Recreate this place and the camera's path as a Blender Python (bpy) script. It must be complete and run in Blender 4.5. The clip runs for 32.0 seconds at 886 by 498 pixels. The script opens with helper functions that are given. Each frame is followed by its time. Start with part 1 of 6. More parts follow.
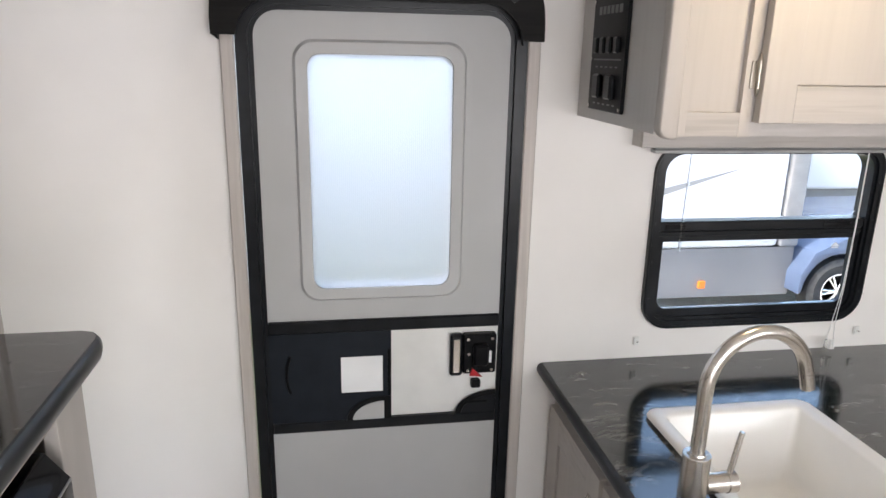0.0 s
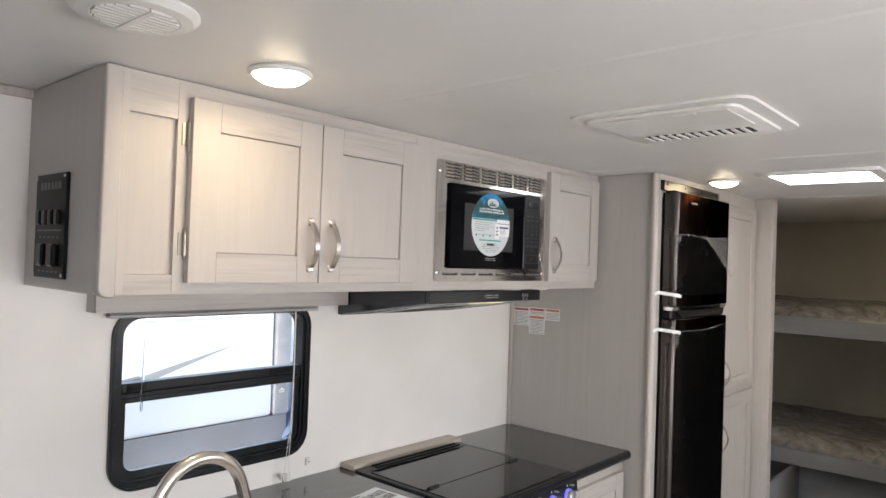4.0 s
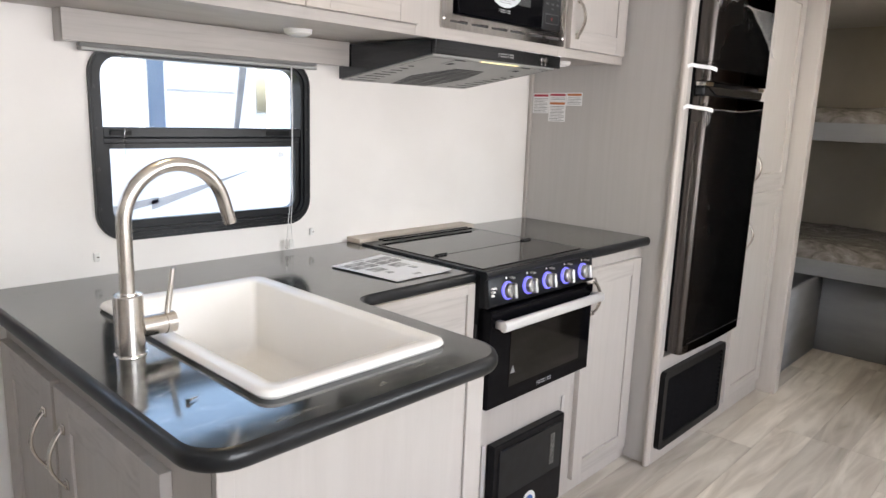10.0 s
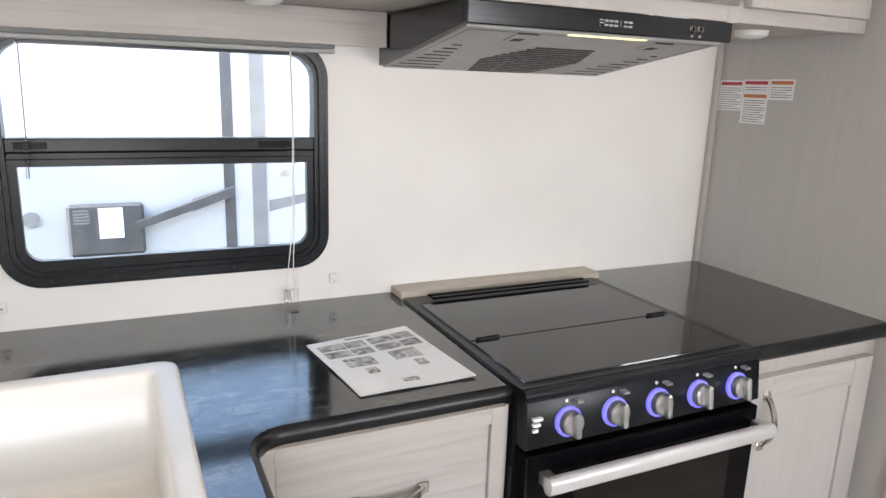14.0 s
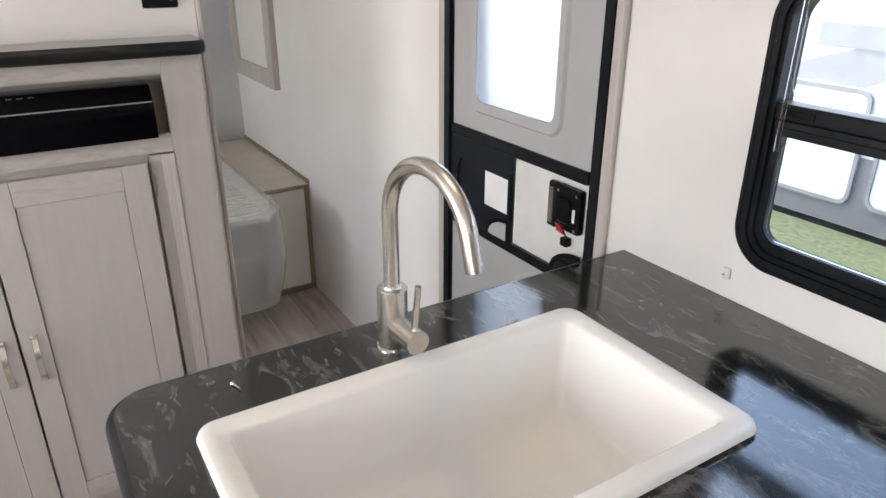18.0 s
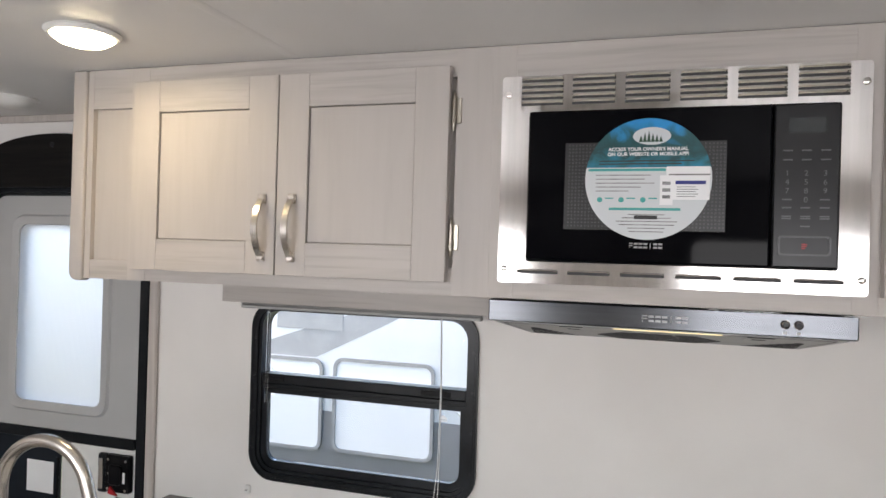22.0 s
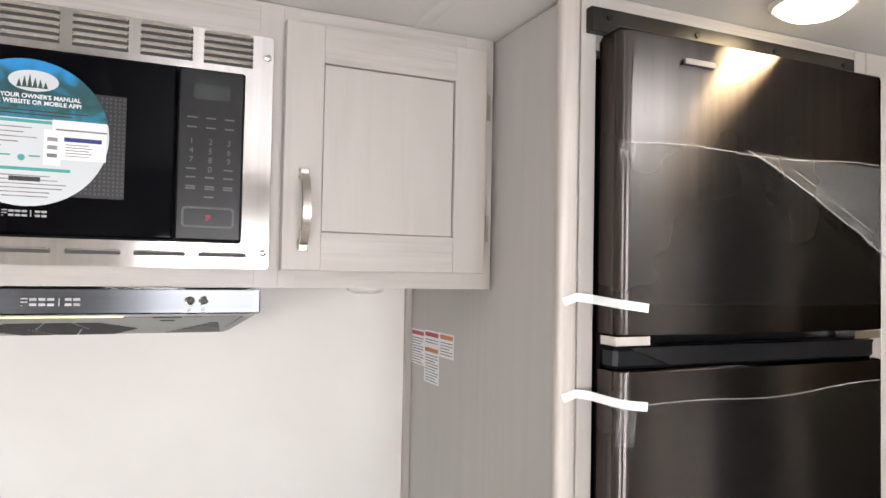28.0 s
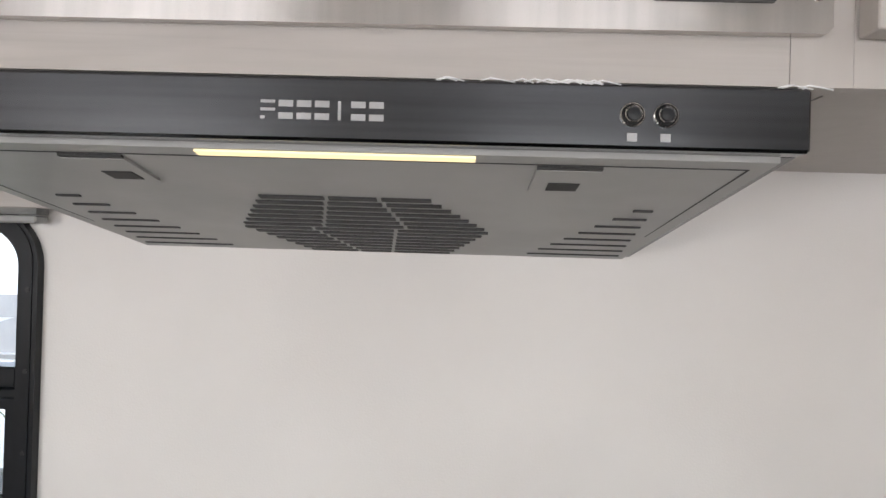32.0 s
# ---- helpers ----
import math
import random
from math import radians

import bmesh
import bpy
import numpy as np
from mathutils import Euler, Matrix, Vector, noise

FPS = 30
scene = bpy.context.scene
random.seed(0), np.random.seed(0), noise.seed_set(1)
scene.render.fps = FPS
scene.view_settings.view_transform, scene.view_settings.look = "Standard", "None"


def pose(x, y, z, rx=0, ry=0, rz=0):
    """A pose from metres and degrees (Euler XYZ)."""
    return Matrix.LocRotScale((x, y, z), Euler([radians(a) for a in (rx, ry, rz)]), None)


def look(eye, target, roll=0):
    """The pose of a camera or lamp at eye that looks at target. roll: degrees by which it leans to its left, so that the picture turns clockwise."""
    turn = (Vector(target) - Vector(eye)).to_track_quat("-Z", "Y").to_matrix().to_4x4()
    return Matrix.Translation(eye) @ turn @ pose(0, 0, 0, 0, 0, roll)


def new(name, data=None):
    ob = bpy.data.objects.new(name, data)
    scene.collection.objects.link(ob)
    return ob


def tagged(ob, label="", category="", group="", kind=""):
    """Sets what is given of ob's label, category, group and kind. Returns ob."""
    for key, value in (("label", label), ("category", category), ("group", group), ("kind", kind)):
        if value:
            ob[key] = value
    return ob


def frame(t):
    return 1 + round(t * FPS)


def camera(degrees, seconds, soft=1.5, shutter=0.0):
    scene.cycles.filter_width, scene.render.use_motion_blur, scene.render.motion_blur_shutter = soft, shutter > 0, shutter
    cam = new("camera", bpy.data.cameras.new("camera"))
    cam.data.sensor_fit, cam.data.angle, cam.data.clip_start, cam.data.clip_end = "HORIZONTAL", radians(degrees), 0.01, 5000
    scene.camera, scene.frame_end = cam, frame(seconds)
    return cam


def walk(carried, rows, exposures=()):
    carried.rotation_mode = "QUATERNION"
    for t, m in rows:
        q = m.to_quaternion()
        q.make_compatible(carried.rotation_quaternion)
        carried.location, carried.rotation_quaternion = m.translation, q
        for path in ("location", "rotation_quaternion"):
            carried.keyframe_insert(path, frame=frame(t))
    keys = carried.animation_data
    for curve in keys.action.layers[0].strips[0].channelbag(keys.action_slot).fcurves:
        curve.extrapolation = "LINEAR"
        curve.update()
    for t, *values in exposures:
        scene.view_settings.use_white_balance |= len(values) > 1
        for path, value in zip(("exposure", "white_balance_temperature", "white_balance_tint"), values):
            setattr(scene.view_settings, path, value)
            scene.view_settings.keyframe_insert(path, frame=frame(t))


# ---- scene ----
cam = camera(65.7, 32.0)
PATH = [
    (0, (0.0089, 0.0664, 1.6802), (0.3273, 1.9644, 1.1357), 1.19),
    (0.5, (-0.0366, 0.0177, 1.6971), (0.2544, 1.9642, 1.3417), 1.11),
    (1, (-0.0343, -0.0519, 1.6993), (0.2541, 1.9131, 1.4639), 1.12),
    (1.5, (-0.0253, -0.1183, 1.6982), (0.3227, 1.8463, 1.5598), 1.22),
    (2, (-0.0504, -0.1541, 1.6714), (0.4622, 1.7785, 1.6225), 1.32),
    (2.5, (-0.0273, -0.1767, 1.6611), (0.7371, 1.6715, 1.6589), 1.53),
    (3, (-0.0062, -0.1844, 1.6615), (1.1149, 1.4718, 1.6792), 1.93),
    (3.5, (0.0078, -0.1933, 1.6512), (1.3859, 1.2558, 1.6782), 2.05),
    (4, (0.0238, -0.1869, 1.6418), (1.5209, 1.1387, 1.6743), 2.00),
    (4.5, (0.0117, -0.2005, 1.6506), (1.5519, 1.0750, 1.6829), 2.06),
    (6.5, (-0.0307, -0.1833, 1.6300), (1.6074, 0.9594, 1.7354), 2.12),
    (7, (-0.0454, -0.1213, 1.5882), (1.5940, 1.0189, 1.6993), 2.15),
    (7.5, (0.0073, -0.1409, 1.5533), (1.6271, 1.0284, 1.6498), 2.04),
    (8, (0.0287, -0.1395, 1.5198), (1.6144, 1.0787, 1.5596), 2.02),
    (8.5, (0.0355, -0.1354, 1.4424), (1.5902, 1.1210, 1.3766), 2.22),
    (9, (0.0566, -0.1433, 1.4033), (1.5597, 1.1617, 1.2094), 2.32),
    (9.5, (0.0839, -0.1387, 1.3692), (1.5387, 1.1966, 1.0518), 2.07),
    (10, (0.1653, -0.1432, 1.3449), (1.5956, 1.2003, 0.9585), 2.02),
    (10.5, (0.2618, -0.1488, 1.3697), (1.6812, 1.1944, 0.9442), 1.96),
    (11, (0.3393, -0.1039, 1.4304), (1.7478, 1.2455, 0.9885), 2.09),
    (11.5, (0.4576, 0.0016, 1.4510), (1.8543, 1.3638, 1.0110), 2.11),
    (12, (0.5428, 0.0565, 1.4456), (1.9311, 1.4346, 1.0141), 2.08),
    (12.5, (0.6767, 0.0150, 1.4391), (2.0556, 1.4060, 1.0344), 2.04),
    (13, (0.8203, -0.0213, 1.4197), (2.0974, 1.4673, 1.0283), 1.95),
    (13.5, (0.9141, 0.0278, 1.4172), (2.0085, 1.6492, 1.0007), 1.84),
    (14, (1.0207, 0.1528, 1.4066), (1.8580, 1.9082, 0.9402), 1.89),
    (14.5, (1.1000, 0.2454, 1.3497), (1.4223, 2.1489, 0.8270), 2.12),
    (15, (1.1951, 0.2835, 1.3541), (0.9811, 2.1565, 0.6863), 1.81),
    (15.5, (1.2214, 0.3337, 1.3432), (0.7130, 2.0878, 0.5281), 1.19),
    (17.5, (1.4300, 0.6112, 1.4695), (-0.0510, 1.6202, 0.5817), 0.29),
    (18, (1.4986, 0.5906, 1.5110), (-0.0600, 1.5548, 0.7103), 0.19),
    (18.5, (1.5536, 0.4300, 1.5509), (-0.0190, 1.4511, 0.8549), 0.60),
    (19, (1.6248, 0.3107, 1.5896), (0.2345, 1.6209, 0.9976), 0.89),
    (19.5, (1.7354, 0.2491, 1.6006), (0.4983, 1.7344, 1.0874), 1.09),
    (20, (1.7982, 0.2424, 1.5913), (0.5747, 1.7719, 1.1865), 1.18),
    (20.5, (1.8536, 0.1555, 1.6164), (0.6487, 1.7188, 1.2938), 1.08),
    (21, (1.8591, 0.0673, 1.6265), (0.7705, 1.7347, 1.4400), 1.49),
    (21.5, (1.8497, 0.0186, 1.6247), (1.0286, 1.8410, 1.5565), 1.59),
    (22, (1.8472, -0.0104, 1.6310), (1.2598, 1.9014, 1.6373), 1.65),
    (22.5, (1.8608, -0.0151, 1.6192), (1.4245, 1.9344, 1.7131), 1.65),
    (23, (1.9143, -0.0282, 1.6208), (1.6394, 1.9464, 1.7795), 1.58),
    (23.5, (1.9388, -0.0534, 1.6365), (1.8797, 1.9354, 1.8398), 1.34),
    (24, (1.9453, -0.0585, 1.6264), (2.0763, 1.9202, 1.8866), 1.43),
    (24.5, (1.9630, -0.0720, 1.6295), (2.2442, 1.8868, 1.9195), 1.24),
    (25, (1.9787, -0.0791, 1.6180), (2.4563, 1.8377, 1.9307), 1.19),
    (25.5, (2.0013, -0.0725, 1.5950), (2.6357, 1.7975, 1.9120), 1.10),
    (27.5, (2.0407, 0.0165, 1.5260), (2.8870, 1.8263, 1.6180), 1.22),
    (28, (1.9858, 0.0961, 1.5822), (2.7877, 1.9273, 1.6433), 1.11),
    (28.5, (1.8994, 0.1258, 1.5990), (2.5576, 2.0125, 1.6847), 1.28),
    (29, (1.9139, 0.1907, 1.5935), (2.3271, 2.1438, 1.7149), 1.56),
    (29.5, (1.9255, 0.2877, 1.5722), (2.1580, 2.2705, 1.6915), 1.71),
    (30, (1.8687, 0.4173, 1.5644), (1.9307, 2.4140, 1.6617), 1.94),
    (30.5, (1.8512, 0.5480, 1.5038), (1.8063, 2.5405, 1.6710), 2.10),
    (31, (1.9005, 0.6803, 1.5077), (1.8410, 2.6775, 1.5949), 2.00),
    (31.5, (1.9666, 0.8003, 1.4981), (1.9263, 2.7984, 1.5748), 1.90),
    (32, (1.9526, 0.8073, 1.4421), (1.9085, 2.8068, 1.4506), 1.70),
]
EXPOSURES = [(0, 2.62), (2, 2.50), (3, 2.50), (8, 2.74), (10, 2.90), (12, 2.92), (13, 2.94), (14, 2.78), (15, 2.58), (18, 2.82), (19, 2.66), (20, 2.45), (21.5, 2.22), (23, 2.26), (24, 2.55), (25, 2.82), (28, 2.97), (29, 2.68), (30, 2.46), (31, 2.54), (32, 2.50)]

walk(cam, [(t, look(eye, target, roll)) for t, eye, target, roll in PATH], EXPOSURES)

# ---------------------------------------------------------------- world and light
world = bpy.data.worlds.new("sky")
scene.world = world
world.use_nodes = True
wn = world.node_tree.nodes
sky = wn.new("ShaderNodeTexSky")
sky.sky_type = "NISHITA"
sky.sun_disc = False
sky.sun_elevation = radians(46)
sky.sun_rotation = radians(264)
sky.air_density = 1.3
sky.dust_density = 3.0
wn["Background"].inputs["Strength"].default_value = 0.15
world.node_tree.links.new(sky.outputs[0], wn["Background"].inputs[0])

sun_data = bpy.data.lights.new("sun", "SUN")
sun_data.energy = 2.0
sun_data.angle = radians(0.6)
sun_data.color = (1.0, 0.97, 0.93)
sun = new("sun", sun_data)
sun.matrix_world = look((-8, -0.8, 8.3), (0, 0, 0))


def area(name, eye, target, w, h, watts, color):
    d = bpy.data.lights.new(name, "AREA")
    d.shape, d.size, d.size_y, d.energy, d.color = "RECTANGLE", w, h, watts, color
    ob = new(name, d)
    ob.matrix_world = look(eye, target)
    return ob


DAY = (0.978, 0.958, 0.99)
area("daylight_side_window", (0.62, -1.34, 1.35), (0.62, 1.0, 2.0), 1.13, 0.78, 5.8, DAY)
area("daylight_side_window", (2.45, -1.34, 1.35), (2.75, 1.0, 1.4), 0.88, 0.78, 4.0, DAY)
# Fill lamp for the bedroom; the window it stands in is added.
area("bed_fill_lamp", (-1.35, -1.34, 1.35), (-1.35, 1.0, 1.35), 0.8, 0.72, 2.3, DAY)


def bulb(name, x, y, z, watts, radius=0.05, color=(1.0, 0.77, 0.47)):
    d = bpy.data.lights.new(name, "AREA")
    d.shape, d.size, d.energy, d.color = "DISK", radius * 2, watts, color
    ob = new(name, d)
    ob.matrix_world = look((x, y, z), (x, y + 0.001, 0))
    return ob

# ---------------------------------------------------------------- materials
def mat(name, c1, c2=None, rough=0.5, metal=0.0, scale=8.0, stretch=(1, 1, 1), bump=0.0, fine=0.0, detail=6.0, rvar=0.0, coat=0.0,
        distort=0.0, lo=0.35, hi=0.65, vary=0.0, spec=0.5, nrough=0.5):
    """A surface whose colour runs between c1 and c2 by a stretched noise, with a finer grain in relief."""
    m = bpy.data.materials.new(name)
    m.use_nodes = True
    n, l = m.node_tree.nodes, m.node_tree.links
    b = n["Principled BSDF"]
    b.inputs["Roughness"].default_value = rough
    b.inputs["Metallic"].default_value = metal
    b.inputs["Coat Weight"].default_value = coat
    b.inputs["Specular IOR Level"].default_value = spec
    b.inputs["Base Color"].default_value = (*c1, 1)
    co = n.new("ShaderNodeTexCoord")
    mp = n.new("ShaderNodeMapping")
    mp.inputs["Scale"].default_value = stretch
    l.new(co.outputs["Object"], mp.inputs[0])
    nz = n.new("ShaderNodeTexNoise")
    nz.inputs["Scale"].default_value = scale
    nz.inputs["Detail"].default_value = detail
    nz.inputs["Roughness"].default_value = nrough
    nz.inputs["Distortion"].default_value = distort
    if vary:
        oi = n.new("ShaderNodeObjectInfo")
        mul = n.new("ShaderNodeMath")
        mul.operation = "MULTIPLY"
        mul.inputs[1].default_value = 37.0
        l.new(oi.outputs["Random"], mul.inputs[0])
        cmb = n.new("ShaderNodeCombineXYZ")
        for k in range(3):
            l.new(mul.outputs[0], cmb.inputs[k])
        l.new(cmb.outputs[0], mp.inputs["Location"])
    l.new(mp.outputs[0], nz.inputs["Vector"])
    if c2:
        r = n.new("ShaderNodeValToRGB")
        r.color_ramp.elements[0].position, r.color_ramp.elements[1].position = lo, hi
        r.color_ramp.elements[0].color, r.color_ramp.elements[1].color = (*c1, 1), (*c2, 1)
        l.new(nz.outputs["Fac"], r.inputs[0])
        out = r.outputs[0]
        if vary:
            hs = n.new("ShaderNodeHueSaturation")
            mr = n.new("ShaderNodeMapRange")
            mr.inputs["To Min"].default_value, mr.inputs["To Max"].default_value = 1 - vary, 1 + vary
            l.new(oi.outputs["Random"], mr.inputs["Value"])
            l.new(mr.outputs[0], hs.inputs["Value"])
            l.new(out, hs.inputs["Color"])
            out = hs.outputs[0]
        l.new(out, b.inputs["Base Color"])
    if rvar:
        n2 = n.new("ShaderNodeTexNoise")
        n2.inputs["Scale"].default_value = scale * 0.6
        n2.inputs["Detail"].default_value = 4
        l.new(co.outputs["Object"], n2.inputs["Vector"])
        mr = n.new("ShaderNodeMapRange")
        mr.inputs["To Min"].default_value, mr.inputs["To Max"].default_value = max(0, rough - rvar), rough + rvar
        l.new(n2.outputs["Fac"], mr.inputs["Value"])
        l.new(mr.outputs[0], b.inputs["Roughness"])
    if bump:
        n3 = n.new("ShaderNodeTexNoise")
        n3.inputs["Scale"].default_value = fine or scale * 4
        n3.inputs["Detail"].default_value = 4
        l.new(mp.outputs[0], n3.inputs["Vector"])
        bp = n.new("ShaderNodeBump")
        bp.inputs["Strength"].default_value = bump
        bp.inputs["Distance"].default_value = 0.002
        l.new(n3.outputs["Fac"], bp.inputs["Height"])
        l.new(bp.outputs[0], b.inputs["Normal"])
    return m


def wood(name, c1, c2, stretch, line, rough=0.45, grain=0.26):
    """Printed wood-grain laminate: broad soft figure, fine darker grain lines and pores in relief."""
    m = mat(name, c1, c2, rough=rough, scale=4, stretch=stretch, bump=0.06, fine=30, distort=1.6, detail=9, lo=0.3, hi=0.62)
    n, l = m.node_tree.nodes, m.node_tree.links
    b = n["Principled BSDF"]
    src = b.inputs["Base Color"].links[0].from_socket
    co = n.new("ShaderNodeTexCoord")
    mp = n.new("ShaderNodeMapping")
    mp.inputs["Scale"].default_value = line
    l.new(co.outputs["Object"], mp.inputs[0])
    nz = n.new("ShaderNodeTexNoise")
    nz.inputs["Scale"].default_value = 1.0
    nz.inputs["Detail"].default_value = 5
    nz.inputs["Distortion"].default_value = 0.6
    l.new(mp.outputs[0], nz.inputs["Vector"])
    r = n.new("ShaderNodeValToRGB")
    r.color_ramp.elements[0].position, r.color_ramp.elements[1].position = 0.33, 0.50
    r.color_ramp.elements[0].color, r.color_ramp.elements[1].color = (0.72, 0.70, 0.68, 1), (1, 1, 1, 1)
    l.new(nz.outputs["Fac"], r.inputs[0])
    mx = n.new("ShaderNodeMix")
    mx.data_type, mx.blend_type = "RGBA", "MULTIPLY"
    mx.inputs[0].default_value = grain
    l.new(src, mx.inputs[6])
    l.new(r.outputs[0], mx.inputs[7])
    l.new(mx.outputs[2], b.inputs["Base Color"])
    return m


def glow(name, color, strength):
    m = bpy.data.materials.new(name)
    m.use_nodes = True
    b = m.node_tree.nodes["Principled BSDF"]
    b.inputs["Base Color"].default_value = (*color, 1)
    b.inputs["Emission Color"].default_value = (*color, 1)
    b.inputs["Emission Strength"].default_value = strength
    return m


def glass(name, rough=0.0, tint=(1, 1, 1), ior=1.45):
    m = bpy.data.materials.new(name)
    m.use_nodes = True
    b = m.node_tree.nodes["Principled BSDF"]
    b.inputs["Base Color"].default_value = (*tint, 1)
    b.inputs["Transmission Weight"].default_value = 1
    b.inputs["Roughness"].default_value = rough
    b.inputs["IOR"].default_value = ior
    return m


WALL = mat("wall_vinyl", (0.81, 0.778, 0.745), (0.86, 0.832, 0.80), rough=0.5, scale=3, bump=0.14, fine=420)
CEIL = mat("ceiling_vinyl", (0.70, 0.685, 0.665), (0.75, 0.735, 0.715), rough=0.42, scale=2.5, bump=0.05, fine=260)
WOODH = wood("pale_wood_across", (0.43, 0.398, 0.37), (0.485, 0.452, 0.422), (0.5, 2, 7), (3.0, 16, 90), grain=0.40)
WOODV = wood("pale_wood_upright", (0.455, 0.422, 0.392), (0.48, 0.446, 0.415), (5, 5, 0.45), (60, 60, 2.2), grain=0.10)
GREYV = wood("grey_panel", (0.49, 0.47, 0.45), (0.51, 0.488, 0.47), (8, 8, 0.3), (70, 70, 2.0), 0.5, 0.09)
TRIMV = wood("taupe_trim", (0.46, 0.415, 0.38), (0.56, 0.515, 0.475), (10, 10, 0.3), (90, 90, 3.0))
BUNKG = mat("blue_grey_board", (0.30, 0.312, 0.335), (0.35, 0.362, 0.385), rough=0.5, scale=5, stretch=(0.6, 0.6, 3), bump=0.06, fine=40)
BLACK = mat("black_plastic", (0.004, 0.004, 0.005), (0.008, 0.008, 0.009), rough=0.36, scale=30, bump=0.05, fine=300, spec=0.14)
BLACKM = mat("black_frame", (0.004, 0.005, 0.0065), (0.008, 0.0095, 0.012), rough=0.3, scale=20, spec=0.3)
NAVY = mat("charcoal_door_panel", (0.009, 0.012, 0.017), (0.012, 0.016, 0.022), rough=0.4, scale=20, spec=0.2)
DARKW = mat("dark_wood", (0.005, 0.0045, 0.0045), (0.011, 0.010, 0.009), rough=0.5, scale=8, stretch=(0.6, 1, 10), bump=0.15, fine=30, spec=0.12)
ESPR = mat("espresso_door", (0.007, 0.0045, 0.0038), (0.012, 0.008, 0.0065), rough=0.35, scale=6, stretch=(8, 8, 0.4), bump=0.05, fine=30, spec=0.15)
DOORG = mat("grey_fibreglass", (0.43, 0.43, 0.425), (0.47, 0.47, 0.465), rough=0.5, scale=3, bump=0.06, fine=250)
WHITEP = mat("white_plastic", (0.74, 0.73, 0.70), (0.80, 0.79, 0.76), rough=0.35, scale=12)
SINK = mat("white_composite", (0.80, 0.785, 0.76), (0.84, 0.825, 0.80), rough=0.22, scale=5, rvar=0.05)
STONE = mat("dark_stone_laminate", (0.005, 0.0078, 0.008), (0.24, 0.23, 0.205), rough=0.12, scale=15, stretch=(0.75, 1.7, 1), detail=15, distort=0.9, lo=0.49, hi=0.82, rvar=0.015, spec=0.75, nrough=0.74, coat=0.38)
STONE.node_tree.nodes["Principled BSDF"].inputs["Coat Roughness"].default_value = 0.09
EDGE = mat("dark_counter_edge", (0.005, 0.006, 0.007), (0.013, 0.014, 0.016), rough=0.3, scale=20, distort=0.8, spec=0.4)
STEEL = mat("brushed_steel", (0.55, 0.53, 0.51), (0.63, 0.61, 0.59), rough=0.11, metal=1, scale=9, stretch=(9, 1, 0.3), rvar=0.03)
NICKEL = mat("brushed_nickel", (0.62, 0.58, 0.53), (0.70, 0.66, 0.61), rough=0.27, metal=1, scale=20, stretch=(1, 1, 12))
HINGEM = mat("satin_hinge_steel", (0.36, 0.33, 0.28), (0.42, 0.385, 0.33), rough=0.3, metal=1, scale=20)
CHROME = mat("bright_steel", (0.78, 0.76, 0.73), (0.82, 0.80, 0.77), rough=0.12, metal=1, scale=10)
FRIDGE = mat("black_stainless", (0.100, 0.090, 0.086), (0.116, 0.105, 0.100), rough=0.27, metal=1, scale=3, stretch=(30, 30, 0.3), rvar=0.03)
fb_ = FRIDGE.node_tree.nodes["Principled BSDF"]
tg_ = FRIDGE.node_tree.nodes.new("ShaderNodeTangent")
tg_.direction_type, tg_.axis = "RADIAL", "Z"
FRIDGE.node_tree.links.new(tg_.outputs[0], fb_.inputs["Tangent"])
fb_.inputs["Anisotropic"].default_value = 0.98
fb_.inputs["Anisotropic Rotation"].default_value = 0.25
FRIDGE.node_tree.nodes["Principled BSDF"].inputs["Specular Tint"].default_value = (0.12, 0.10, 0.09, 1)
GLOSSB = mat("black_glass", (0.002, 0.002, 0.003), (0.004, 0.004, 0.005), rough=0.05, scale=5, spec=0.07)
HOODB = mat("hood_dark_steel", (0.078, 0.082, 0.088), (0.096, 0.10, 0.108), rough=0.2, metal=1, scale=10, stretch=(0.3, 1, 20))
HOODG = mat("hood_grey_underside", (0.34, 0.34, 0.33), (0.40, 0.40, 0.39), rough=0.45, scale=10)
PAPER = mat("paper_white", (0.82, 0.82, 0.82), (0.87, 0.87, 0.87), rough=0.7, scale=10)
INK = mat("grey_ink", (0.16, 0.16, 0.16), (0.34, 0.34, 0.34), rough=0.7, scale=60)
INKD = mat("dark_ink", (0.03, 0.03, 0.03), rough=0.6)
FLOORW = mat("pale_vinyl_plank", (0.36, 0.315, 0.265), (0.62, 0.575, 0.51), rough=0.40, scale=3.2, stretch=(0.55, 4.2, 1), bump=0.1, fine=30, distort=1.1, lo=0.30, hi=0.68, vary=0.20, detail=9)
PLASTIC = mat("quilted_white_cloth", (0.70, 0.69, 0.66), (0.80, 0.79, 0.77), rough=0.4, scale=30, bump=0.4, fine=60)
# Fabric pattern and the wrinkled wrap's highlights, both put into the colour.
BUNKM = mat("mattress_pattern_and_glints", (0.15, 0.135, 0.122), (0.46, 0.435, 0.41), rough=0.2, scale=9, stretch=(1.6, 0.7, 1), distort=2.2, detail=9, nrough=0.62, bump=1.0, fine=22, lo=0.36, hi=0.72)
CLEAR = glass("clear_pane", ior=1.1)
SCREENP = glass("screened_pane", tint=(0.76, 0.79, 0.83), ior=1.1)
FROST = glass("frosted_pane", rough=0.75, tint=(0.68, 0.70, 0.73), ior=1.3)
fn, fk = FROST.node_tree.nodes, FROST.node_tree.links
co_ = fn.new("ShaderNodeTexCoord")
wv_ = fn.new("ShaderNodeTexWave")
wv_.wave_type, wv_.bands_direction = "BANDS", "X"
wv_.inputs["Scale"].default_value = 70.0
wv_.inputs["Distortion"].default_value = 2.5
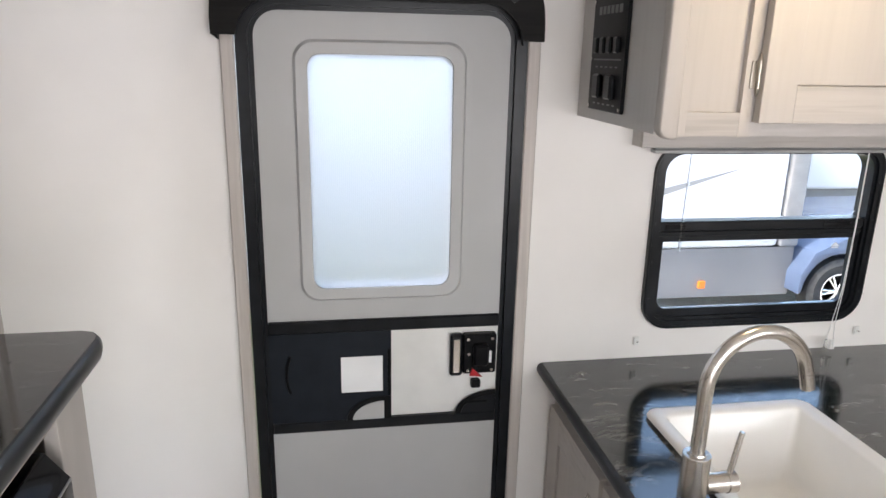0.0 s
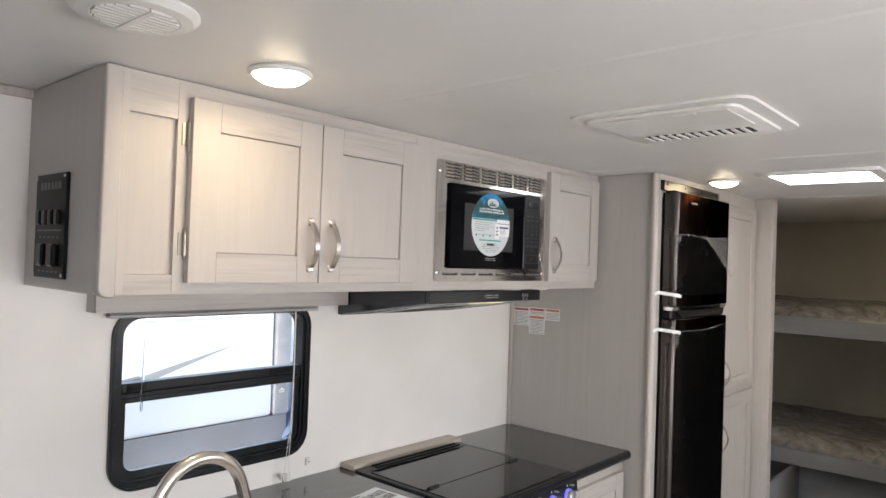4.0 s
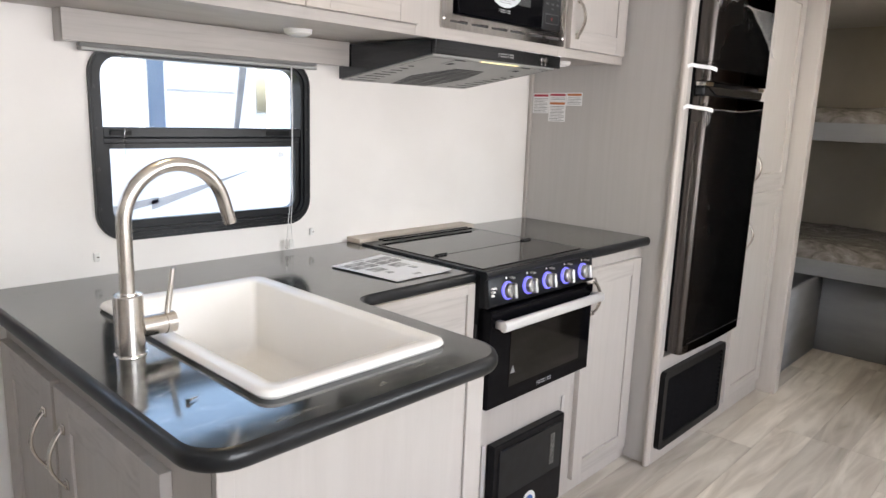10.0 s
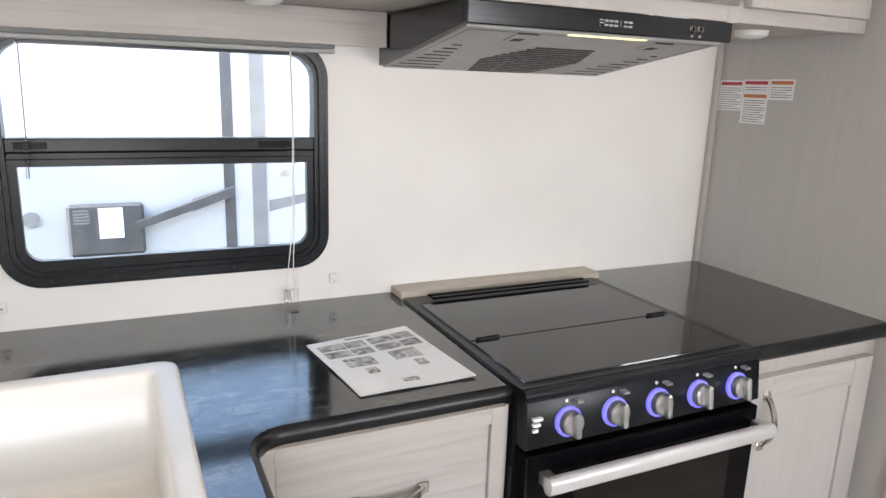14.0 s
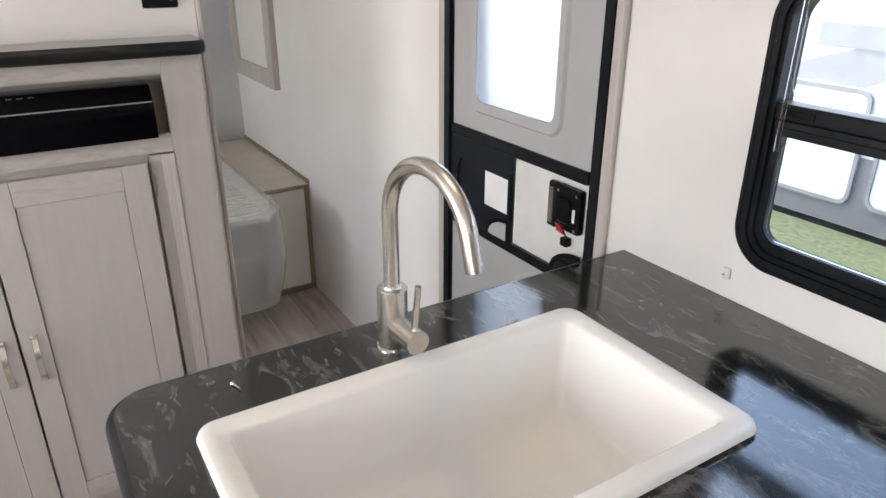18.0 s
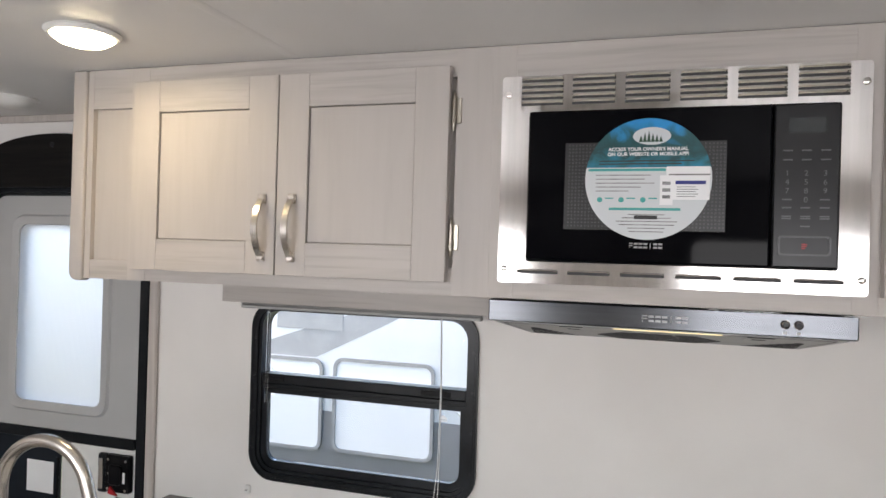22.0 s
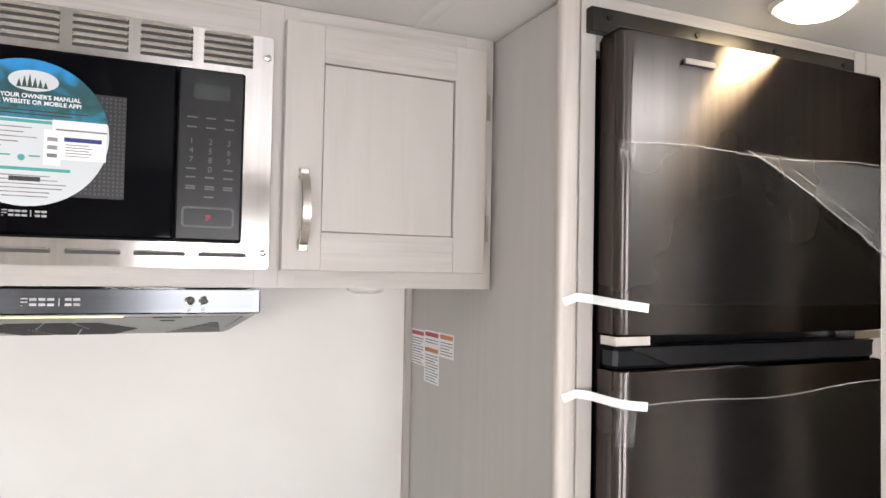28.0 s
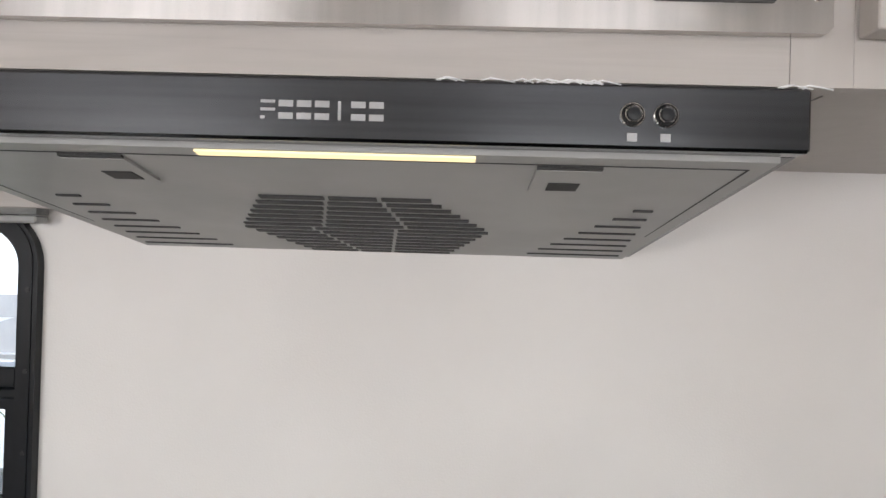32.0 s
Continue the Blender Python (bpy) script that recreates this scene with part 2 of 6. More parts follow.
wv_.inputs["Detail"].default_value = 3.0
wv_.inputs["Detail Scale"].default_value = 2.0
bp_ = fn.new("ShaderNodeBump")
bp_.inputs["Strength"].default_value = 0.12
bp_.inputs["Distance"].default_value = 0.003
fk.new(co_.outputs["Object"], wv_.inputs["Vector"])
fk.new(wv_.outputs["Fac"], bp_.inputs["Height"])
fk.new(bp_.outputs[0], fn["Principled BSDF"].inputs["Normal"])
LAMP = glow("lamp_diffuser", (1.0, 0.84, 0.56), 3.0)
SKYL = glow("skylight_diffuser", (0.96, 0.98, 1.0), 2.4)
HOODL = glow("hood_light", (1.0, 0.84, 0.45), 0.17)
RING = glow("blue_ring_light", (0.16, 0.15, 0.75), 0.15)
RED = mat("red_plastic", (0.40, 0.015, 0.02), rough=0.4)
GRASS = mat("grass", (0.03, 0.046, 0.018), (0.075, 0.085, 0.04), rough=0.9, scale=30, bump=0.5)
GROUND = mat("gravel_lot", (0.38, 0.36, 0.33), (0.50, 0.48, 0.45), rough=0.9, scale=20, bump=0.4)
RVW = mat("white_trailer_skin", (0.61, 0.62, 0.64), (0.65, 0.66, 0.68), rough=0.3, scale=1.5)
RVG = mat("grey_trailer_skin", (0.15, 0.15, 0.155), (0.19, 0.19, 0.195), rough=0.35, scale=2)
RVS = mat("grey_trailer_trim", (0.20, 0.20, 0.205), (0.25, 0.25, 0.255), rough=0.4, scale=6)
RVL = mat("pale_grey_trailer_stripe", (0.26, 0.265, 0.275), (0.30, 0.305, 0.315), rough=0.4, scale=6)
DARKBOX = mat("dark_grey_box", (0.075, 0.075, 0.08), (0.10, 0.10, 0.105), rough=0.5, scale=9)
TYRE = mat("tyre_rubber", (0.02, 0.02, 0.02), (0.04, 0.04, 0.04), rough=0.8, scale=30, bump=0.3)
# ---------------------------------------------------------------- builders
BASE = {}


def thing(name, label, category, at=(0, 0, 0), group="", kind=""):
    """An Empty at the base of a thing; its parts are built in world metres."""
    ob = new(name)
    ob.location = at
    ob.empty_display_size = 0.05
    BASE[ob] = Vector(at)
    return tagged(ob, label, category, group, kind)


def mesh(name, bm, material, smooth=None):
    me = bpy.data.meshes.new(name)
    if smooth is not None:
        for f in bm.faces:
            f.smooth = True
        for e in bm.edges:
            if len(e.link_faces) == 2 and e.calc_face_angle(0) > radians(smooth):
                e.smooth = False
    bm.to_mesh(me)
    bm.free()
    for m in material if isinstance(material, (list, tuple)) else [material]:
        me.materials.append(m)
    return me


def part(name, bm, material, parent, label="", smooth=30):
    base = BASE[parent]
    bmesh.ops.translate(bm, verts=bm.verts, vec=-base)
    ob = new(name, mesh(name, bm, material, smooth))
    ob.parent = parent
    BASE[ob] = base
    return tagged(ob, label)


def solid(name, bm, material, label, category="", kind="structure", group="", smooth=30):
    """A one-mesh thing or piece of the setting, in world metres."""
    ob = new(name, mesh(name, bm, material, smooth))
    BASE[ob] = Vector((0, 0, 0))
    return tagged(ob, label, category, group, kind)


def box(x0, x1, y0, y1, z0, z1, bevel=0.0, bm=None, seg=1):
    own = bm is None or bevel > 0
    b = bmesh.new() if own else bm
    vs = [b.verts.new((x, y, z)) for z in (z0, z1) for y in (y0, y1) for x in (x0, x1)]
    for f in ((0, 2, 3, 1), (4, 5, 7, 6), (0, 1, 5, 4), (1, 3, 7, 5), (3, 2, 6, 7), (2, 0, 4, 6)):
        b.faces.new([vs[i] for i in f])
    if bevel:
        bmesh.ops.bevel(b, geom=b.edges[:], offset=bevel, segments=seg, affect="EDGES", profile=0.5)
        if bm is not None:
            join(bm, b)
            return bm
    return b


def join(bm, other):
    me = bpy.data.meshes.new("tmp")
    other.to_mesh(me)
    other.free()
    bm.from_mesh(me)
    bpy.data.meshes.remove(me)
    return bm


def prism(pts, axis, a, b, bm=None, bevel=0.0, seg=2):
    """A plane outline, given in the two other axes, drawn out along an axis from a to b."""
    own = bmesh.new()
    put = {"x": lambda u, v, w: (w, u, v), "y": lambda u, v, w: (u, w, v), "z": lambda u, v, w: (u, v, w)}[axis]
    lo = [own.verts.new(put(u, v, a)) for u, v in pts]
    hi = [own.verts.new(put(u, v, b)) for u, v in pts]
    n = len(pts)
    own.faces.new(lo[::-1])
    own.faces.new(hi)
    for i in range(n):
        own.faces.new((lo[i], lo[(i + 1) % n], hi[(i + 1) % n], hi[i]))
    bmesh.ops.recalc_face_normals(own, faces=own.faces[:])
    if bevel:
        es = [e for e in own.edges if e.calc_face_angle(0) > radians(35)]
        bmesh.ops.bevel(own, geom=es, offset=bevel, segments=seg, affect="EDGES", profile=0.5)
    return join(bm, own) if bm is not None else own


def rrect(u0, u1, v0, v1, r, n=6):
    """A rectangle with round corners, counter-clockwise."""
    out = []
    for cu, cv, a0 in ((u1 - r, v0 + r, -90), (u1 - r, v1 - r, 0), (u0 + r, v1 - r, 90), (u0 + r, v0 + r, 180)):
        for k in range(n + 1):
            a = radians(a0 + 90 * k / n)
            out.append((cu + r * math.cos(a), cv + r * math.sin(a)))
    return out


def ring(outer, inner, axis, a, b, bm=None):
    """A frame between two outlines with as many points each, from a to b along an axis."""
    own = bmesh.new()
    put = {"x": lambda u, v, w: (w, u, v), "y": lambda u, v, w: (u, w, v), "z": lambda u, v, w: (u, v, w)}[axis]
    q = [[own.verts.new(put(u, v, w)) for u, v in pts] for pts, w in ((outer, a), (outer, b), (inner, b), (inner, a))]
    n = len(outer)
    for k in range(4):
        r, s = q[k], q[(k + 1) % 4]
        for i in range(n):
            own.faces.new((r[i], r[(i + 1) % n], s[(i + 1) % n], s[i]))
    bmesh.ops.recalc_face_normals(own, faces=own.faces[:])
    return join(bm, own) if bm is not None else own


def cyl(p, q, r, n=20, r2=None, bm=None):
    """A round bar from p to q."""
    p, q = Vector(p), Vector(q)
    own = bmesh.new()
    m = Matrix.Translation((p + q) / 2) @ (q - p).to_track_quat("Z", "Y").to_matrix().to_4x4()
    bmesh.ops.create_cone(own, cap_ends=True, segments=n, radius1=r, radius2=r if r2 is None else r2, depth=(q - p).length, matrix=m)
    return join(bm, own) if bm is not None else own


def sweep(path, prof, up=(0, 0, 1), closed=False, bm=None, scales=None):
    """A profile (pairs across and along up) carried along a path."""
    own = bmesh.new()
    path = [Vector(p) for p in path]
    rows = []
    for i, p in enumerate(path):
        d = ((path[min(i + 1, len(path) - 1)] - path[max(i - 1, 0)])).normalized()
        side = d.cross(Vector(up)).normalized()
        u = side.cross(d)
        k = scales[i] if scales else 1
        rows.append([own.verts.new(p + side * a * k + u * b * k) for a, b in prof])
    n = len(prof)
    for r, s in zip(rows, rows[1:]):
        for i in range(n):
            own.faces.new((r[i], r[(i + 1) % n], s[(i + 1) % n], s[i]))
    own.faces.new(rows[0][::-1])
    own.faces.new(rows[-1])
    bmesh.ops.recalc_face_normals(own, faces=own.faces[:])
    return join(bm, own) if bm is not None else own


def circle(r, n=14):
    return [(r * math.cos(2 * math.pi * k / n), r * math.sin(2 * math.pi * k / n)) for k in range(n)]


def lathe(prof, centre, n=32, bm=None):
    """A profile of radius and height turned round an upright axis."""
    own = bmesh.new()
    cx, cy, cz = centre
    rows = [[own.verts.new((cx + r * math.cos(2 * math.pi * k / n), cy + r * math.sin(2 * math.pi * k / n), cz + z)) for k in range(n)] for r, z in prof]
    for r, s in zip(rows, rows[1:]):
        for i in range(n):
            own.faces.new((r[i], r[(i + 1) % n], s[(i + 1) % n], s[i]))
    if prof[0][0] > 1e-5:
        own.faces.new(rows[0][::-1])
    if prof[-1][0] > 1e-5:
        own.faces.new(rows[-1])
    bmesh.ops.remove_doubles(own, verts=own.verts[:], dist=1e-6)
    bmesh.ops.recalc_face_normals(own, faces=own.faces[:])
    return join(bm, own) if bm is not None else own


def words(name, body, size, m, material, parent, depth=0.0006, spacing=1.0, align="CENTER", label="", bold=0.0):
    """Lettering as a thin mesh at the pose m (local x along the words, local y up)."""
    cu = bpy.data.curves.new(name, "FONT")
    cu.body, cu.size, cu.extrude, cu.align_x, cu.align_y, cu.space_character, cu.offset = body, size, depth, align, "CENTER", spacing, bold
    tmp = bpy.data.objects.new(name, cu)
    me = bpy.data.meshes.new_from_object(tmp)
    bpy.data.objects.remove(tmp)
    bpy.data.curves.remove(cu)
    me.transform(Matrix.Translation(-BASE[parent]) @ m)
    me.materials.clear()
    me.materials.append(material)
    ob = new(name, me)
    ob.parent = parent
    BASE[ob] = BASE[parent]
    return tagged(ob, label)


FRONT = lambda x, y, z: pose(x, y, z, 90, 0, 0)      # faces -y

# ---------------------------------------------------------------- the plan
YW = 1.648         # inner face of the kitchen wall
YB = -1.25         # inner face of the opposite wall
ZC = 2.014         # ceiling
XF, XR = -2.35, 6.0
WX0, WX1, WZ0, WZ1 = 0.801, 1.440, 0.996, 1.485      # kitchen window, outside of its frame
DX0, DX1, DZ1 = -0.185, 0.457, 1.800               # entry door opening


def wall_with_holes(name, x0, x1, y0, y1, z0, z1, holes, label):
    """A wall along x with straight-edged openings."""
    xs = sorted({x0, x1, *[h[0] for h in holes], *[h[1] for h in holes]})
    bm = bmesh.new()
    for a, b in zip(xs, xs[1:]):
        cut = sorted([(h[2], h[3]) for h in holes if h[0] <= a + 1e-6 and h[1] >= b - 1e-6])
        z = z0
        for c0, c1 in cut + [(z1, z1)]:
            if c0 > z + 1e-4:
                box(a, b, y0, y1, z, c0, bm=bm)
            z = c1
    bmesh.ops.remove_doubles(bm, verts=bm.verts[:], dist=1e-5)
    return solid(name, bm, WALL, label)


wall_with_holes("wall_north", XF, XR, YW, YW + 0.045, -0.05, ZC, [(DX0 - 0.02, DX1 + 0.02, -0.004, DZ1 + 0.02), (WX0 + 0.02, WX1 - 0.02, WZ0 + 0.02, WZ1 - 0.02)], "off-white woven vinyl trailer wall with door and window")
# The opening left of x = 0 is added for the bedroom fill lamp.
wall_with_holes("wall_south", XF, XR, YB - 0.045, YB, -0.05, ZC, [(-1.8, -0.9, 0.95, 1.75), (0.05, 1.20, 0.95, 1.75), (2.0, 2.9, 0.95, 1.75)], "off-white vinyl trailer wall with two windows and an added third")
solid("wall_west", box(XF - 0.045, XF, YB - 0.045, YW + 0.045, -0.05, ZC + 0.04), WALL, "off-white vinyl front wall of the trailer")
solid("wall_east", box(XR, XR + 0.045, YB - 0.045, YW + 0.045, -0.05, ZC + 0.04), WALL, "off-white vinyl rear wall of the trailer")
floor = solid("floor", box(XF, XR, YB + 0.0002, YW - 0.0002, -0.05, -0.004), FLOORW, "pale grey-brown vinyl plank floor")
# The last of these is unseen and added, to frame the bedroom fill lamp.
for nm_, a_, b_, bars in (("window_2", 0.05, 1.20, (0.43, 0.82)), ("window_3", 2.0, 2.9, (2.45,)), ("added_bed_window", -1.8, -0.9, (-1.35,))):
    wo = thing(nm_, "black-framed window in the unseen wall opposite the kitchen", "window", (a_, YB, 0.95), kind="structure")
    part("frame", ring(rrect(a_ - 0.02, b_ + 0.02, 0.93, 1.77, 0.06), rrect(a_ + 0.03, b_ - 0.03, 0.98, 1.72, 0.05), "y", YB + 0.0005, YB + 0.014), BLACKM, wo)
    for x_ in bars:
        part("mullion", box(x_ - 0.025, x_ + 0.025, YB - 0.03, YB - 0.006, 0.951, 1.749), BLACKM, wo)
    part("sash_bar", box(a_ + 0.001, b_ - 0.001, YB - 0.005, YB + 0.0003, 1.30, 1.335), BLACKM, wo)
SX0, SX1, SY0, SY1 = 2.775, 3.085, 0.285, 0.625    # skylight hole
bm = bmesh.new()
for a in ((XF, SX0, YB, YW), (SX1, XR, YB, YW), (SX0, SX1, YB, SY0), (SX0, SX1, SY1, YW)):
    box(a[0], a[1], a[2], a[3], ZC, ZC + 0.04, bm=bm)
for sx in (1.144, 2.425, 3.72):
    prism([(sx - 0.014, ZC + 0.0004), (sx - 0.010, ZC - 0.0014), (sx - 0.005, ZC - 0.0024), (sx + 0.005, ZC - 0.0024), (sx + 0.010, ZC - 0.0014), (sx + 0.014, ZC + 0.0004)], "y", YB, YW, bm=bm)
bmesh.ops.recalc_face_normals(bm, faces=bm.faces[:])
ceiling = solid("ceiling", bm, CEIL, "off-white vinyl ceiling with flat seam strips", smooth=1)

# ---------------------------------------------------------------- cabinets: doors, handles, hinges
def handle_mesh():
    """An arched pull, 134 mm long, standing on two square feet; lies along z, out along -y."""
    bm = bmesh.new()
    for s in (-1, 1):
        box(-0.009, 0.009, -0.004, 0, s * 0.058 - 0.010, s * 0.058 + 0.010, bevel=0.0015, bm=bm)
        box(-0.0075, 0.0075, -0.008, -0.003, s * 0.058 - 0.0075, s * 0.058 + 0.0075, bevel=0.0015, bm=bm)
    path = [(0, -0.004 - 0.026 * math.sin(math.pi * k / 14) ** 0.8 if 0 < k < 14 else -0.004, -0.058 + 0.116 * k / 14) for k in range(15)]
    prof = [(-0.0065, -0.002), (0.0065, -0.002), (0.0078, 0), (0.0065, 0.0028), (-0.0065, 0.0028), (-0.0078, 0)]
    sweep(path, prof, up=(0, -1, 0), bm=bm)
    return mesh("handle", bm, NICKEL, 40)


def hinge_mesh():
    """A surface hinge leaf with a knuckle and pointed ends; lies along z, out along -y."""
    bm = bmesh.new()
    box(-0.010, 0.003, -0.0025, 0, -0.024, 0.024, bevel=0.001, bm=bm)
    cyl((0.004, -0.005, -0.025), (0.004, -0.005, 0.025), 0.0055, 10, bm=bm)
    for s in (-1, 1):
        cyl((0.004, -0.005, s * 0.025), (0.004, -0.005, s * 0.038), 0.0045, 10, 0.0014, bm=bm)
    return mesh("hinge", bm, HINGEM, 40)


HANDLE, HINGE = handle_mesh(), hinge_mesh()


def fitting(name, data, parent, m, label):
    ob = new(name, data)
    ob.parent = parent
    ob.matrix_local = Matrix.Translation(-BASE[parent]) @ m
    BASE[ob] = BASE[parent]
    return tagged(ob, label)


def shaker(name, parent, x0, x1, z0, z1, y, thick=0.02, rail=0.065, m=None, label="", h=None, face=None):
    """A framed door in a plane facing -y: two stiles, two rails and a sunk panel in one mesh; m turns it into place.
    h: (x, z, lie) of its handle."""
    g = 0.0001

    def put(nm, b, material, par, lab=""):
        if m is not None:
            bmesh.ops.transform(b, matrix=m, verts=b.verts)
        return part(nm, b, material, par, lab)

    b = box(x0 + rail + 0.0016, x1 - rail - 0.0016, y + 0.0052, y + thick - 0.003, z0 + rail + 0.0016, z1 - rail - 0.0016, bevel=0.0008)
    box(x0 + rail - 0.004, x1 - rail + 0.004, y + 0.0140, y + thick - 0.002, z0 + rail - 0.004, z1 - rail + 0.004, bm=b)
    door = put(name, b, face or WOODV, parent, label)
    put("door_stile", box(x0, x0 + rail, y, y + thick, z0, z1, bevel=0.001), WOODV, door)
    put("door_stile", box(x1 - rail, x1, y, y + thick, z0, z1, bevel=0.001), WOODV, door)
    put("door_rail", box(x0 + rail + g, x1 - rail - g, y + 0.0003, y + thick, z0, z0 + rail, bevel=0.0007), WOODH, door)
    put("door_rail", box(x0 + rail + g, x1 - rail - g, y + 0.0003, y + thick, z1 - rail, z1, bevel=0.0007), WOODH, door)
    if h:
        hm = pose(h[0], y, h[1], 0, 90 if h[2] else 0, 0)
        fitting("handle", HANDLE, door, (m @ hm) if m is not None else hm, "brushed nickel arched pull")
    return door


YF, YD = 1.226, 1.204      # overhead face frame, door faces
ZU = 1.548                 # underside of the overheads

oc = thing("overhead_cabinet", "pale wood overhead cabinet with two shaker doors and switch panel", "cabinet", (1.07, 1.43, ZU), "overhead cabinets")
part("side_panel", box(0.590, 0.606, YF + 0.0205, YW - 0.001, ZU, ZC - 0.002, bevel=0.001), GREYV, oc, "grey wood-grain end panel")
bm = bmesh.new()
join(bm, prism([(0.588, ZC - 0.002)] + [(0.588 + 0.022 - 0.022 * math.cos(radians(a)), ZU - 0.006 + 0.022 - 0.022 * math.sin(radians(a))) for a in range(0, 91, 15)] + [(0.624, ZU - 0.006), (0.624, ZC - 0.002)], "y", YF - 0.008, YF + 0.02, bevel=0.005, seg=3))
part("corner_stile", bm, WOODV, oc, "rounded pale corner strip")
for a_, b_ in ((0.625, 0.640), (0.744, 0.790), (1.486, 1.556)):
    part("face_stile", box(a_, b_, YF, YF + 0.02, ZU, ZC - 0.002), WOODV, oc)
for a_, b_, c_, d_ in ((0.640, 0.744, 1.926, ZC - 0.002), (0.640, 0.744, ZU, 1.590), (0.790, 1.486, ZU, 1.60), (0.790, 1.486, 1.96, ZC - 0.002)):
    part("face_rail", box(a_ + 0.0002, b_ - 0.0002, YF + 0.0005, YF + 0.02, c_, d_), WOODH, oc)
part("fixed_panel", box(0.638, 0.746, YF + 0.012, YF + 0.0195, 1.588, 1.928), WOODV, oc)
part("bottom_panel", box(0.617, 1.556, YF + 0.021, YW - 0.001, ZU + 0.004, ZU + 0.016), WOODH, oc, "pale wood underside")
part("back_box", box(0.617, 1.556, YF + 0.021, YW - 0.001, ZU + 0.017, ZC - 0.003), WOODV, oc)
shaker("door", oc, 0.768, 1.1195, 1.573, 1.976, YD, rail=0.0665, h=(1.091, 1.668, 0))
shaker("door", oc, 1.1225, 1.478, 1.573, 1.976, YD, rail=0.0665, h=(1.158, 1.668, 0))
for hz in (1.895, 1.657):
    fitting("hinge", HINGE, oc, pose(0.763, YF, hz), "bright steel surface hinge")
    fitting("hinge", HINGE, oc, pose(1.487, YF, hz) @ pose(0, 0, 0, 0, 180, 0), "bright steel surface hinge")
# switch panel on the end
sp = part("switch_panel", box(0.582, 0.5898, 1.383, 1.563, 1.572, 1.803, bevel=0.002), BLACK, oc, "black switch and gauge panel")
for k in range(4):
    part("rocker_switch", box(0.573, 0.582, 1.408 + 0.036 * k, 1.430 + 0.036 * k, 1.690, 1.722, bevel=0.003), BLACKM, sp)
for k in range(2):
    b = part("rocker_switch", box(0.570, 0.582, 1.42 + 0.065 * k, 1.455 + 0.065 * k, 1.598, 1.648, bevel=0.004), BLACKM, sp)
PRT = mat("panel_print", (0.13, 0.13, 0.13), rough=0.5)
for k in range(6):
    part("gauge_lamp", box(0.5812, 0.582, 1.412 + 0.021 * k, 1.427 + 0.021 * k, 1.768, 1.784), PRT, sp)
part("marking", box(0.5812, 0.582, 1.40, 1.545, 1.676, 1.679), PRT, sp)
for k in range(5):
    part("marking", box(0.5812, 0.582, 1.415 + 0.026 * k, 1.427 + 0.026 * k, 1.661, 1.664), PRT, sp)
    part("marking", box(0.5812, 0.582, 1.415 + 0.026 * k, 1.427 + 0.026 * k, 1.585, 1.588), PRT, sp)
for yy, zz in ((1.391, 1.58), (1.555, 1.58), (1.391, 1.795), (1.555, 1.795), (1.555, 1.68)):
    part("screw", cyl((0.580, yy, zz), (0.582, yy, zz), 0.004, 10), CHROME, sp)

mc = thing("microwave_surround", "pale wood cabinet section framing the built-in microwave", "cabinet", (1.87, 1.43, ZU), "overhead cabinets")
for a_, b_ in ((1.5562, 1.600), (2.150, 2.1878)):
    part("face_stile", box(a_, b_, YF, YF + 0.02, ZU, ZC - 0.002), WOODV, mc)
for c_, d_ in ((ZU, 1.60), (1.93, ZC - 0.002)):
    part("face_rail", box(1.6002, 2.1498, YF + 0.0005, YF + 0.02, c_, d_), WOODH, mc)
bm = bmesh.new()
box(1.5562, 2.1878, YF + 0.021, YW - 0.001, ZU + 0.004, ZU + 0.016, bm=bm)
part("bottom_panel", bm, WOODH, mc)

oc2 = thing("overhead_cabinet", "small pale grey wood overhead cabinet with one shaker door", "cabinet", (2.38, 1.43, ZU), "overhead cabinets")
for a_, b_ in ((2.188, 2.215), (2.520, 2.576)):
    part("face_stile", box(a_, b_, YF, YF + 0.02, ZU, ZC - 0.002), WOODV, oc2)
for c_, d_ in ((ZU, 1.60), (1.955, ZC - 0.002)):
    part("face_rail", box(2.2152, 2.5198, YF + 0.0005, YF + 0.02, c_, d_), WOODH, oc2)
part("back_box", box(2.19, 2.574, YF + 0.021, YW - 0.001, ZU + 0.004, ZC - 0.003), WOODV, oc2)
shaker("door", oc2, 2.189, 2.553, 1.577, 1.983, YD, rail=0.063, h=(2.222, 1.676, 0))
for hz in (1.885, 1.66):
    fitting("hinge", HINGE, oc2, pose(2.561, YF, hz) @ pose(0, 0, 0, 0, 180, 0), "bright steel surface hinge")

# puck lamps under the overheads
for px, py in ((1.27, 1.45), (2.382, 1.37)):
    pk = thing("puck_light", "small round white lamp under the overhead cabinet, switched off", "light", (px, py, ZU), "puck lights")
    part("housing", lathe([(0.001, -0.012), (0.028, -0.012), (0.036, -0.007), (0.038, 0.0035), (0.001, 0.0035)], (px, py, ZU)), WHITEP, pk)
    part("lens", lathe([(0.001, -0.0145), (0.02, -0.0145), (0.026, -0.0122), (0.001, -0.0122)], (px, py, ZU)), PAPER, pk)

# ---------------------------------------------------------------- microwave
MY = 1.218
mw = thing("microwave", "built-in black microwave in a polished steel frame, round sticker", "microwave", (1.875, 1.4, 1.578))
bm = ring(rrect(1.5755, 2.171, 1.578, 1.952, 0.004, 1), rrect(1.626, 2.128, 1.617, 1.887, 0.003, 1), "y", MY, MY + 0.007)
part("trim_frame", bm, STEEL, mw, "polished steel trim frame")
part("body", box(1.6265, 2.1275, MY + 0.028, YW - 0.05, 1.6175, 1.8865), BLACK, mw)
